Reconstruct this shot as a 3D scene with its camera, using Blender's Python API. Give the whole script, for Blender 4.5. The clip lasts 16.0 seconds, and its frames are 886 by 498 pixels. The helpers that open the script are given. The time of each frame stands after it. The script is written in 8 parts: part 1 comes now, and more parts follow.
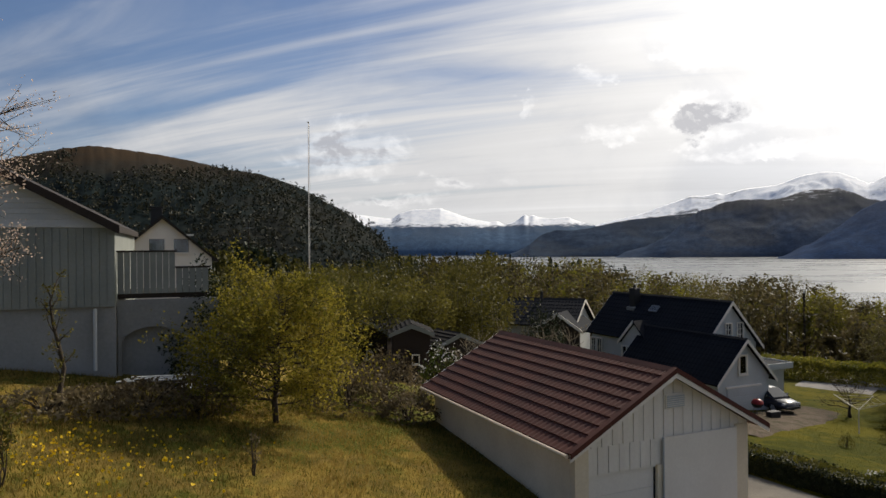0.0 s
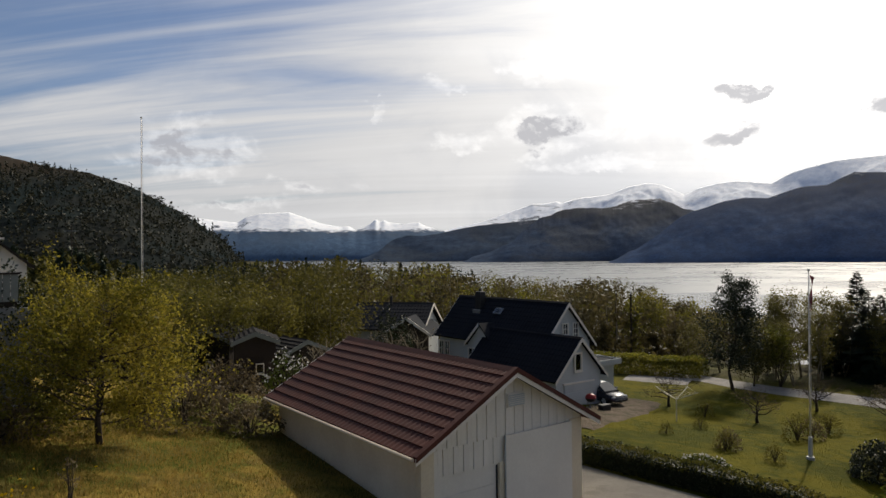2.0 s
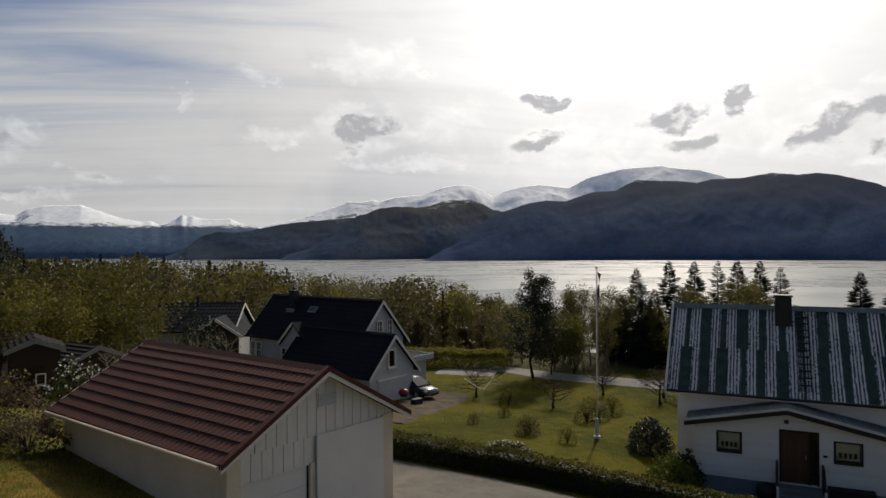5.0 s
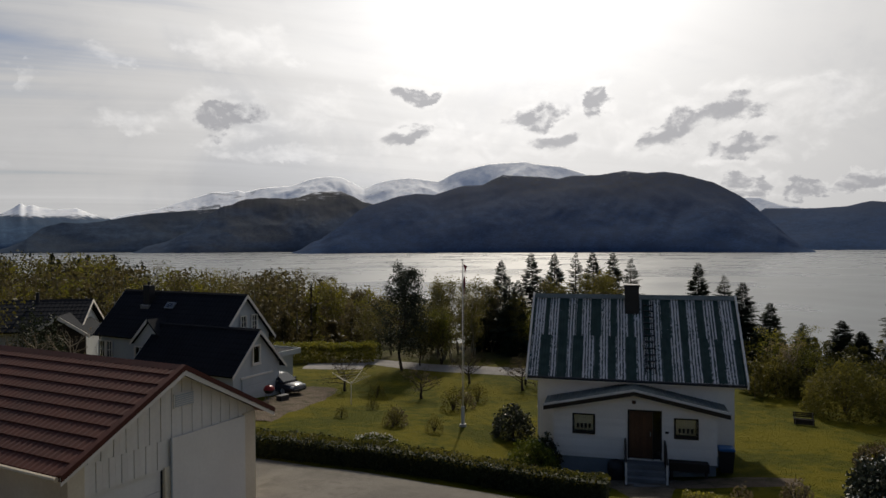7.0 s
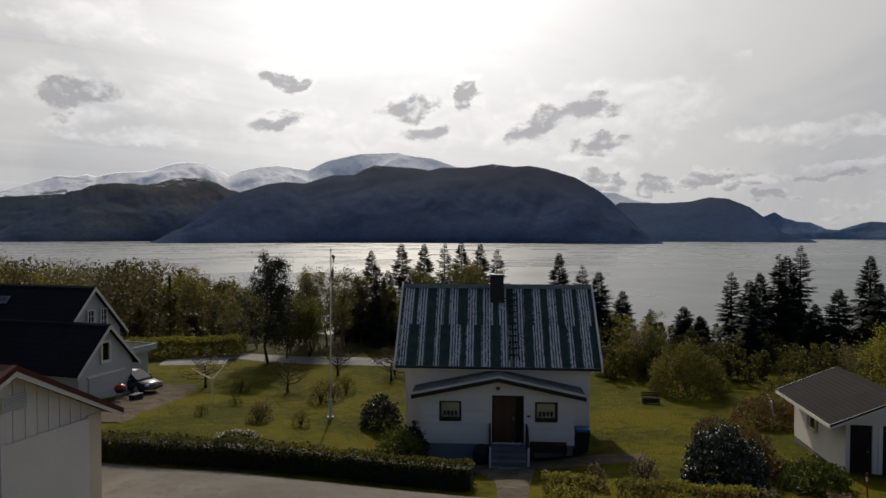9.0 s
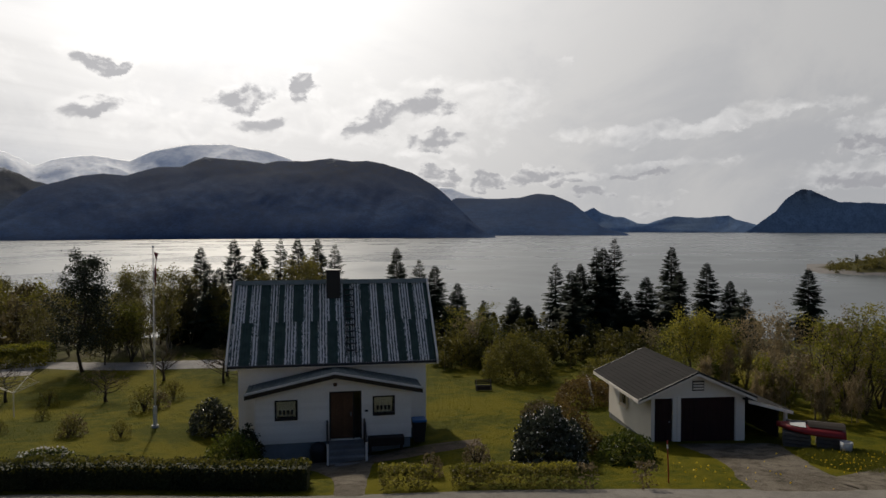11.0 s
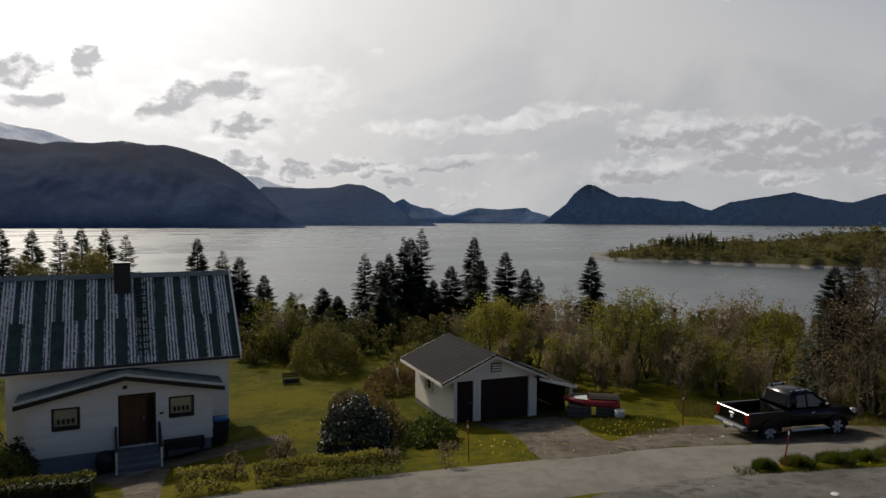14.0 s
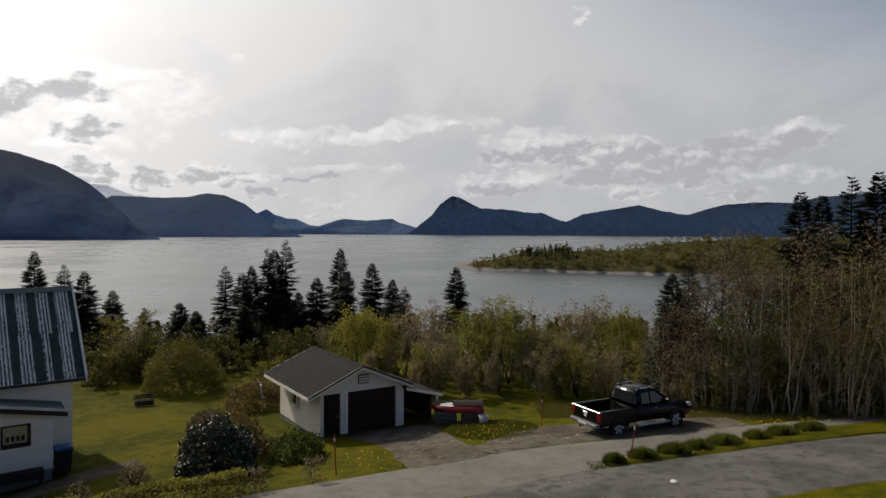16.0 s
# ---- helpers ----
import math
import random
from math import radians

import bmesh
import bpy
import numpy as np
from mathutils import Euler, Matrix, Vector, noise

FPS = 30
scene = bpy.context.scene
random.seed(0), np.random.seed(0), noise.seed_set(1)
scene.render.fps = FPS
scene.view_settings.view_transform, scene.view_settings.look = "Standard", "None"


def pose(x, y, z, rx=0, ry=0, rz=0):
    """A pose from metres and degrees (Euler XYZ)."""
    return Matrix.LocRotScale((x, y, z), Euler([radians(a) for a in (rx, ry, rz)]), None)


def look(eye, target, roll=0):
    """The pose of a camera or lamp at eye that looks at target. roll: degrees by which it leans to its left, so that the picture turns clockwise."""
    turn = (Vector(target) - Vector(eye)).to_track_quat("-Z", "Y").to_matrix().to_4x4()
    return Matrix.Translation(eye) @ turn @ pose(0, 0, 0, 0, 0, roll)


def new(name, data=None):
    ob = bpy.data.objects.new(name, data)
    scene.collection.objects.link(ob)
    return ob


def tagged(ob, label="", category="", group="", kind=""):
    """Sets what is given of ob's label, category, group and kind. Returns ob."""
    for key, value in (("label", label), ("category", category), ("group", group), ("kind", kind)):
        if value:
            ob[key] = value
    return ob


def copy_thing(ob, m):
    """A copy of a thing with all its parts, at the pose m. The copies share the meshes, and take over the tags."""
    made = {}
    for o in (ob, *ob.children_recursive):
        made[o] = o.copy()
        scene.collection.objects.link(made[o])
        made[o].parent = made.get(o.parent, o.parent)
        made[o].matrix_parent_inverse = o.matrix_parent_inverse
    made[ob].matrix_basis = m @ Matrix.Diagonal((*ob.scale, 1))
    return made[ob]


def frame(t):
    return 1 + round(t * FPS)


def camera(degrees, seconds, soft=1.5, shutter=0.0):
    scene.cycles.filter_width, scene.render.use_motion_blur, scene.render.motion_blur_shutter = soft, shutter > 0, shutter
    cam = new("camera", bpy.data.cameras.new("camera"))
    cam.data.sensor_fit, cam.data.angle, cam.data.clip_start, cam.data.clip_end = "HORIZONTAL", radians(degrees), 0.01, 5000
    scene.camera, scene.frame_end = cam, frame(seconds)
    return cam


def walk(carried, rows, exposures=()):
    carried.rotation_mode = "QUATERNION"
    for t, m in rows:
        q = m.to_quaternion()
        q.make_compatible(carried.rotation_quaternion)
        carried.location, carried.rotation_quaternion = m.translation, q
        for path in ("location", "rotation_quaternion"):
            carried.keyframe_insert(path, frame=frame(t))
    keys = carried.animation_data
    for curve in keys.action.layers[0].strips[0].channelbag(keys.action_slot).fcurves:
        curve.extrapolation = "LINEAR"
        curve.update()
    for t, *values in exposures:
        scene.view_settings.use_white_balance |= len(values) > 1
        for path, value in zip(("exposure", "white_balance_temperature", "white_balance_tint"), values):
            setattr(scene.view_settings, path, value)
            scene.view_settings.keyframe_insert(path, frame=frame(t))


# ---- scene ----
# camera: a person turns on the spot high above the road
cam = camera(66.2, 16.0)
PATH = [
    (0.0, 0.000, 0.001, -0.000, 0.00, 0.08, 0.52),
    (0.5, 0.108, 0.235, -0.017, -3.15, 0.18, 0.66),
    (1.0, 0.117, 0.134, -0.014, -6.08, 0.16, 0.86),
    (1.5, 0.125, 0.138, -0.013, -9.28, 0.27, 0.60),
    (2.0, 0.148, 0.181, -0.028, -12.51, 0.39, 0.58),
    (2.5, 0.166, 0.153, -0.023, -15.59, 0.40, 0.56),
    (3.0, 0.167, 0.148, -0.020, -18.17, 0.33, 0.49),
    (3.5, 0.197, 0.157, -0.021, -20.29, 0.23, 0.57),
    (4.0, 0.205, 0.135, -0.023, -22.90, 0.23, 0.33),
    (6.5, 0.367, 0.114, -0.018, -35.66, -0.39, 0.48),
    (7.0, 0.384, 0.096, -0.023, -38.73, -0.59, 0.28),
    (7.5, 0.396, 0.049, -0.041, -41.27, -1.07, 0.45),
    (8.0, 0.487, 0.131, -0.031, -43.66, -1.03, 0.04),
    (8.5, 0.548, 0.141, -0.041, -46.33, -1.20, 0.02),
    (9.0, 0.596, 0.140, -0.035, -49.53, -1.42, -0.14),
    (9.5, 0.647, 0.109, -0.042, -53.04, -1.27, -0.01),
    (12.0, 0.698, -0.023, -0.042, -68.89, -2.51, -0.06),
    (12.5, 0.705, -0.054, -0.051, -71.58, -2.68, -0.07),
    (13.0, 0.756, -0.056, -0.045, -74.16, -2.79, -0.07),
    (13.5, 0.760, -0.089, -0.040, -76.36, -2.88, -0.19),
    (14.0, 0.774, -0.118, -0.038, -78.85, -2.64, -0.27),
    (14.5, 0.742, -0.140, -0.050, -81.89, -2.47, -0.19),
    (15.0, 0.757, -0.175, -0.044, -84.87, -2.23, -0.35),
    (15.5, 0.669, -0.134, -0.013, -87.86, -1.83, -0.34),
    (16.0, 0.610, -0.166, -0.020, -90.05, -1.66, -0.26),
]
walk(cam, [(t, pose(x, y, z, 90 + pitch, roll, yaw)) for t, x, y, z, yaw, pitch, roll in PATH],
     exposures=[(0.0, 0.24), (3.0, 0.04), (7.0, -0.28), (9.5, -0.30), (13.0, -0.13), (14.4, -0.08), (16.0, 0.03)])

# ---- world, sun ----
SUN_AZ, SUN_EL = 45.0, 36.0


def toward(az, el=0.0):
    """Unit vector: azimuth clockwise from +Y, elevation up, in degrees."""
    a, e = radians(az), radians(el)
    return Vector((math.sin(a) * math.cos(e), math.cos(a) * math.cos(e), math.sin(e)))


def polar(az, d):
    return d * math.sin(radians(az)), d * math.cos(radians(az))


class Nodes:
    """Small helper to write node trees."""

    def __init__(self, tree):
        self.t = tree
        tree.nodes.clear()

    def n(self, kind, **kw):
        nd = self.t.nodes.new(kind)
        for k, v in kw.items():
            if k in nd.inputs.keys():
                self.put(nd.inputs[k], v)
            else:
                setattr(nd, k, v)
        return nd

    def put(self, sock, v):
        if isinstance(v, bpy.types.NodeSocket):
            self.t.links.new(v, sock)
        else:
            sock.default_value = v

    def math(self, op, a, b=0.0, c=0.0, clamp=False):
        nd = self.t.nodes.new("ShaderNodeMath")
        nd.operation, nd.use_clamp = op, clamp
        for s, v in zip(nd.inputs, (a, b, c)):
            self.put(s, v)
        return nd.outputs[0]

    def mix(self, fac, a, b, blend="MIX"):
        nd = self.t.nodes.new("ShaderNodeMix")
        nd.data_type, nd.blend_type = "RGBA", blend
        self.put(nd.inputs[0], fac)
        self.put(nd.inputs[6], a if isinstance(a, bpy.types.NodeSocket) else (*a[:3], 1))
        self.put(nd.inputs[7], b if isinstance(b, bpy.types.NodeSocket) else (*b[:3], 1))
        return nd.outputs[2]

    def noise(self, vec, scale, detail=4.0, rough=0.55, dist=0.0):
        nd = self.n("ShaderNodeTexNoise")
        self.put(nd.inputs["Vector"], vec)
        nd.inputs["Scale"].default_value = scale
        nd.inputs["Detail"].default_value = detail
        nd.inputs["Roughness"].default_value = rough
        nd.inputs["Distortion"].default_value = dist
        return nd.outputs["Fac"]

    def ramp(self, fac, lo, hi):
        nd = self.t.nodes.new("ShaderNodeMapRange")
        nd.interpolation_type = "SMOOTHSTEP"
        self.put(nd.inputs[0], fac)
        self.put(nd.inputs[1], lo)
        self.put(nd.inputs[2], hi)
        return nd.outputs[0]

    def vmath(self, op, a, b=(0, 0, 0)):
        nd = self.t.nodes.new("ShaderNodeVectorMath")
        nd.operation = op
        self.put(nd.inputs[0], a)
        self.put(nd.inputs[1], b)
        return nd.outputs["Value"] if op in ("DOT_PRODUCT", "LENGTH", "DISTANCE") else nd.outputs["Vector"]


world = bpy.data.worlds.new("sky")
scene.world = world
world.use_nodes = True
W = Nodes(world.node_tree)
sky = W.n("ShaderNodeTexSky", sky_type="NISHITA", sun_disc=False, sun_elevation=radians(SUN_EL),
          sun_rotation=radians(SUN_AZ), air_density=1.0, dust_density=1.5, altitude=50.0)
way = W.n("ShaderNodeTexCoord").outputs["Generated"]
sep = W.n("ShaderNodeSeparateXYZ", Vector=way)
up = W.math("MAXIMUM", sep.outputs[2], 0.0)
toward_sun = W.math("MAXIMUM", W.vmath("DOT_PRODUCT", way, toward(SUN_AZ, 30)), 0.0)
# high veil of cirrus in long streaks, densest round the sun and toward the horizon
flat = W.vmath("DIVIDE", way, W.n("ShaderNodeCombineXYZ", X=W.math("ADD", up, 0.16), Y=W.math("ADD", up, 0.16), Z=1.0).outputs[0])
turned = W.n("ShaderNodeMapping", vector_type="TEXTURE", Vector=flat, Rotation=(0, 0, radians(163)), Scale=(2.4, 0.36, 1.0)).outputs[0]
streak = W.noise(turned, 1.1, 7.0, 0.55, 0.5)
calm = W.ramp(W.vmath("DOT_PRODUCT", way, toward(112, 8)), 0.35, 0.80)
streak = W.math("MULTIPLY_ADD", W.math("SUBTRACT", streak, 0.5), W.math("SUBTRACT", 1.0, calm), 0.5)
near_sun = W.math("POWER", toward_sun, 3.0)
right_side = W.math("POWER", W.math("MAXIMUM", W.vmath("DOT_PRODUCT", way, toward(108, 20)), 0.0), 4.0)
thick_air = W.math("ADD", W.math("MULTIPLY", near_sun, 0.80), W.math("ADD", W.math("MULTIPLY", W.ramp(up, 0.36, 0.0), 0.42), W.math("MULTIPLY", right_side, 0.26)))
veil = W.ramp(W.math("ADD", W.math("MULTIPLY", streak, 1.25), thick_air), 0.68, 1.20)
glow = W.math("ADD", W.math("MULTIPLY", W.math("POWER", toward_sun, 12.0), 0.78), W.math("MULTIPLY", W.math("POWER", toward_sun, 60.0), 1.6))
veil_light = W.math("ADD", W.math("ADD", 0.50, W.math("MULTIPLY", W.math("POWER", toward_sun, 2.0), 0.26)), glow)
veil_light = W.math("MULTIPLY", veil_light, W.math("ADD", 0.80, W.math("MULTIPLY", streak, 0.38)))
blue = W.mix(1.0, sky.outputs[0], (0.054, 0.060, 0.072), "MULTIPLY")
white = W.mix(1.0, W.n("ShaderNodeCombineXYZ", X=veil_light, Y=veil_light, Z=veil_light).outputs[0], W.mix(W.math("POWER", toward_sun, 1.5), (0.95, 0.965, 1.0), (1.0, 0.975, 0.95)), "MULTIPLY")
back = W.mix(veil, blue, white)
# cumulus: each a lumpy mound given by azimuth, elevation, half width, half height, tilt and thickness
GREY_OVER_FJORD = [(-7.9, 8.6, 2.6, 1.43, 0.1, 1.0), (-11.4, 7.4, 2.0, 0.57, 0.0, 0.7), (0.3, 5.8, 2.5, 0.36, 0.0, 0.6), (-4.1, 4.3, 3.1, 0.26, 0.0, 0.5), (21.3, 10.0, 2.9, 1.13, 0.2, 1.0),
                   (19.1, 8.2, 1.1, 0.4, 0.1, 0.7), (36.7, 12.1, 1.6, 0.53, 0.2, 0.8), (35.8, 8.9, 2.9, 0.81, 0.0, 0.75), (46.4, 10.4, 1.7, 1.0, 0.5, 0.9), (48.1, 8.2, 2.7, 0.93, 0.1, 0.95),
                   (51.4, 11.2, 1.3, 1.18, 0.4, 0.9), (57.3, 8.8, 2.3, 1.37, 0.3, 1.0), (61.0, 10.0, 3.0, 0.99, 0.45, 1.0), (61.6, 7.1, 3.3, 0.73, 0.15, 1.0), (62.3, 4.2, 1.6, 0.83, 0.0, 0.9)]
GREY_AT_MOUTH = [(66.6, 3.7, 1.5, 0.68, 0.1, 0.8), (71.9, 4.1, 3.7, 0.65, 0.05, 0.95), (75.3, 2.7, 1.5, 0.38, 0.0, 0.6), (95.7, 6.0, 2.8, 0.83, 0.0, 0.9), (102.9, 6.0, 5.7, 0.99, 0.05, 1.0),
                 (104.7, 4.5, 4.8, 0.99, 0.05, 0.95), (111.4, 5.8, 3.6, 1.2, 0.15, 1.0), (109.8, 4.3, 2.9, 0.61, 0.0, 0.8), (94.7, 3.4, 3.0, 0.61, 0.1, 0.8), (105.2, 2.7, 2.4, 0.41, 0.1, 0.7),
                 (112.6, 2.8, 2.2, 0.39, 0.0, 0.7), (79.2, 4.0, 2.8, 0.42, 0.1, 0.7), (115.6, 6.3, 4.5, 0.91, 0.15, 0.8), (80.3, 2.2, 2.6, 0.38, 0.05, 0.6), (79.4, 1.2, 1.9, 0.33, 0.0, 0.6)]
GREY_BEHIND = [(150.0, 9.0, 14.0, 3.0, 0.0, 1.0), (176.0, 14.0, 10.0, 3.0, 0.1, 0.9), (-150.0, 11.0, 16.0, 4.0, 0.0, 1.0), (-100.0, 10.0, 14.0, 3.0, 0.0, 0.9), (-55.0, 9.0, 10.0, 2.5, 0.0, 0.8)]
WHITE_OVER_FJORD = [(22.9, 15.4, 3.7, 1.5, 0.2, 1.0), (13.0, 14.0, 1.3, 0.54, 0.0, 0.7), (7.4, 11.9, 0.6, 0.9, 0.0, 0.8), (15.2, 9.4, 2.6, 0.74, -0.1, 0.8), (26.6, 7.2, 5.1, 0.6, 0.05, 0.9), (-6.3, 9.6, 1.8, 1.18, 0.0, 0.9),
                    (35.0, 12.7, 2.2, 1.21, 0.1, 0.9), (27.7, 10.6, 4.9, 1.61, 0.0, 0.7), (41.3, 8.7, 4.2, 1.92, 0.0, 0.85), (66.4, 9.8, 4.3, 1.84, 0.2, 0.9), (58.7, 9.1, 5.1, 2.5, 0.2, 1.0), (64.6, 6.7, 1.8, 0.9, 0.0, 0.8)]
WHITE_AT_MOUTH = [(73.2, 12.8, 0.5, 0.66, 0.0, 0.7), (78.2, 7.4, 4.8, 0.6, 0.02, 0.9), (87.1, 8.5, 6.6, 0.6, 0.18, 0.9), (97.0, 7.4, 3.5, 0.73, 0.0, 0.9), (102.9, 7.2, 4.0, 0.45, 0.0, 0.9), (116.7, 7.2, 3.6, 0.73, 0.1, 0.9),
                  (116.7, 4.3, 2.9, 0.7, 0.05, 0.9), (94.3, 3.8, 4.0, 0.8, 0.1, 0.9), (68.1, 9.6, 2.5, 1.03, 0.1, 0.9), (81.5, 5.0, 4.7, 0.37, 0.05, 0.7), (100.8, 17.2, 0.6, 0.54, 0.0, 0.7), (105.6, 2.9, 2.6, 0.5, 0.1, 0.8)]
az_of = W.math("MULTIPLY", W.math("ARCTAN2", sep.outputs[0], sep.outputs[1]), 57.2958)
el_of = W.math("MULTIPLY", W.math("ARCSINE", sep.outputs[2]), 57.2958)
warp = W.n("ShaderNodeMapping", Vector=way, Scale=(1.0, 1.0, 1.5)).outputs[0]
fine = W.noise(warp, 16.0, 8.0, 0.56, 0.3)
above = W.noise(W.vmath("ADD", warp, tuple(toward(SUN_AZ, 66) * 0.012)), 16.0, 8.0, 0.56, 0.3)
az_of = W.math("ADD", az_of, W.math("MULTIPLY", W.math("SUBTRACT", W.noise(warp, 17.0, 5.0, 0.6), 0.5), 8.0))
el_of = W.math("ADD", el_of, W.math("MULTIPLY", W.math("SUBTRACT", W.noise(W.vmath("ADD", warp, (7.0, 3.0, 5.0)), 19.0, 5.0, 0.6), 0.5), 3.6))


def mounds(clouds, swell):
    """Height of the thickest cloud mound in each direction, 1 at its heart and 0 at its rim."""
    top = None
    for az, el, wide, high, tilt, thick in clouds:
        dx = W.math("MULTIPLY", W.math("SUBTRACT", az_of, az), 1 / (wide * swell))
        dz = W.math("MULTIPLY_ADD", el_of, 1 / (high * swell), W.math("MULTIPLY_ADD", dx, -tilt * wide / high * 0.6, -el / (high * swell)))
        one = W.math("MULTIPLY", W.math("SUBTRACT", 1.0, W.math("MULTIPLY_ADD", dx, dx, W.math("MULTIPLY", dz, dz))), thick)
        top = one if top is None else W.math("MAXIMUM", top, one)
    return W.math("MAXIMUM", top, 0.0)


def ragged(puff, lift, rough, lo, hi):
    dense = W.math("ADD", W.math("MULTIPLY_ADD", puff, 1.45, lift), W.math("MULTIPLY", W.math("SUBTRACT", fine, 0.5), rough))
    return dense, W.math("MULTIPLY", W.ramp(dense, lo, hi), W.ramp(puff, 0.0, 0.45))


soft = W.noise(warp, 3.2, 7.0, 0.6, 0.6)
back = W.mix(W.math("MULTIPLY", W.ramp(soft, 0.44, 0.68), W.ramp(up, 0.55, 0.1)), back, W.mix(1.0, back, (0.84, 0.855, 0.885), "MULTIPLY"))
sunlit = W.math("SUBTRACT", fine, above)
_, pale = ragged(W.math("MAXIMUM", mounds(WHITE_OVER_FJORD + WHITE_AT_MOUTH, 1.5), W.math("MULTIPLY", mounds(GREY_OVER_FJORD, 2.3), 0.9)), -0.50, 4.4, -0.50, 0.90)
lit = W.mix(0.35, W.mix(1.0, back, (1.26, 1.25, 1.24), "MULTIPLY"), (1.0, 0.985, 0.97))
sky_now = W.mix(W.math("MULTIPLY", pale, W.math("ADD", 0.50, W.math("MULTIPLY", sunlit, 3.0), clamp=True)), back, lit)
dense, cloud = ragged(W.math("MAXIMUM", W.math("MULTIPLY", mounds(GREY_OVER_FJORD, 1.3), 1.12), W.math("MULTIPLY", mounds(GREY_AT_MOUTH + GREY_BEHIND, 1.3), 1.5)), -0.44, 4.6, -0.50, 0.80)
shade = W.math("SUBTRACT", W.ramp(dense, -0.15, 1.05), W.math("MULTIPLY", sunlit, 8.5), clamp=True)
core = W.mix(0.24, (0.40, 0.40, 0.43), back)
body = W.mix(shade, W.mix(0.5, lit, back), core)
full = W.mix(W.math("MULTIPLY", cloud, 0.95), sky_now, body)
bg = W.n("ShaderNodeBackground", Color=full, Strength=1.0)
W.t.links.new(bg.outputs[0], W.n("ShaderNodeOutputWorld").inputs[0])

sun = new("sun", bpy.data.lights.new("sun", "SUN"))
sun.data.energy, sun.data.angle, sun.data.color = 3.5, radians(1.5), (1.0, 0.90, 0.75)
sun.matrix_world = look((0, 0, 0), -toward(SUN_AZ, SUN_EL))


# ---- materials ----
def material(name):
    m = bpy.data.materials.new(name)
    m.use_nodes = True
    return m, Nodes(m.node_tree)


def finish(N, color, rough=0.7, metal=0.0, height=None, bump=0.3, dist=0.02, spec=0.5, **extra):
    b = N.n("ShaderNodeBsdfPrincipled")
    N.put(b.inputs["Base Color"], color if isinstance(color, bpy.types.NodeSocket) else (*color[:3], 1))
    N.put(b.inputs["Roughness"], rough)
    N.put(b.inputs["Metallic"], metal)
    N.put(b.inputs["Specular IOR Level"], spec)
    for k, v in extra.items():
        N.put(b.inputs[k.replace("_", " ")], v)
    if height is not None:
        bm = N.n("ShaderNodeBump", Strength=bump, Distance=dist, Height=height)
        N.t.links.new(bm.outputs[0], b.inputs["Normal"])
    N.t.links.new(b.outputs[0], N.n("ShaderNodeOutputMaterial").inputs[0])
    return b


def plain(name, a, b=None, rough=0.6, metal=0.0, big=0.7, fine=12.0, bump=0.15, dist=0.01, **extra):
    """A surface between colours a and b, varied at two scales and from piece to piece."""
    b = b or tuple(c * 0.72 for c in a)
    m, N = material(name)
    co = N.n("ShaderNodeTexCoord").outputs["Object"]
    n1, n2 = N.noise(co, big, 3), N.noise(co, fine, 5, 0.65)
    rnd = N.n("ShaderNodeObjectInfo").outputs["Random"]
    f = N.math("ADD", N.math("MULTIPLY", n1, 0.75), N.math("ADD", N.math("MULTIPLY", n2, 0.5), N.math("MULTIPLY", rnd, 0.2)))
    finish(N, N.mix(N.ramp(f, 0.35, 1.0), a, b), N.math("ADD", rough - 0.1, N.math("MULTIPLY", n2, 0.2)), metal, n2, bump, dist, 0.12 if rough >= 0.85 else 0.3, **extra)
    return m


def position(N):
    return N.n("ShaderNodeNewGeometry").outputs["Position"]


def ground_material():
    """Mown lawn below, rough dry grass on the upper slope, leaf litter in the woods."""
    m, N = material("ground_cover")
    p = position(N)
    s = N.n("ShaderNodeSeparateXYZ", Vector=p)
    n1, n2, n3 = N.noise(p, 0.22, 4), N.noise(p, 1.6, 5, 0.6), N.noise(p, 24.0, 4, 0.7)
    mix2 = N.math("ADD", N.math("MULTIPLY", n1, 0.6), N.math("MULTIPLY", n2, 0.4))
    lawn = N.mix(N.ramp(mix2, 0.42, 0.58), (0.034, 0.042, 0.002), (0.096, 0.084, 0.003))
    lawn = N.mix(N.ramp(n3, 0.45, 0.75), lawn, (0.118, 0.102, 0.005))
    dry = N.mix(N.ramp(mix2, 0.43, 0.58), (0.075, 0.084, 0.013), (0.24, 0.168, 0.036))
    dry = N.mix(N.ramp(n3, 0.5, 0.8), dry, (0.25, 0.18, 0.055))
    dry = N.mix(N.math("MULTIPLY", N.ramp(N.noise(p, 0.7, 5, 0.65, 0.6), 0.48, 0.60), 0.5), dry, (0.125, 0.086, 0.030))
    wood = N.mix(N.ramp(mix2, 0.35, 0.65), (0.045, 0.035, 0.02), (0.075, 0.075, 0.025))
    right = N.ramp(N.math("ADD", s.outputs[0], N.math("MULTIPLY", n1, 3.0)), 3.0, 9.0)
    col = N.mix(right, dry, lawn)
    r = N.vmath("LENGTH", p)
    far = N.ramp(N.math("ADD", r, N.math("MULTIPLY", n1, 14.0)), 60.0, 68.0)
    col = N.mix(far, col, wood)
    finish(N, col, 0.9, 0.0, N.math("ADD", n3, N.math("MULTIPLY", n2, 2.0)), 0.7, 0.06, 0.04)
    return m


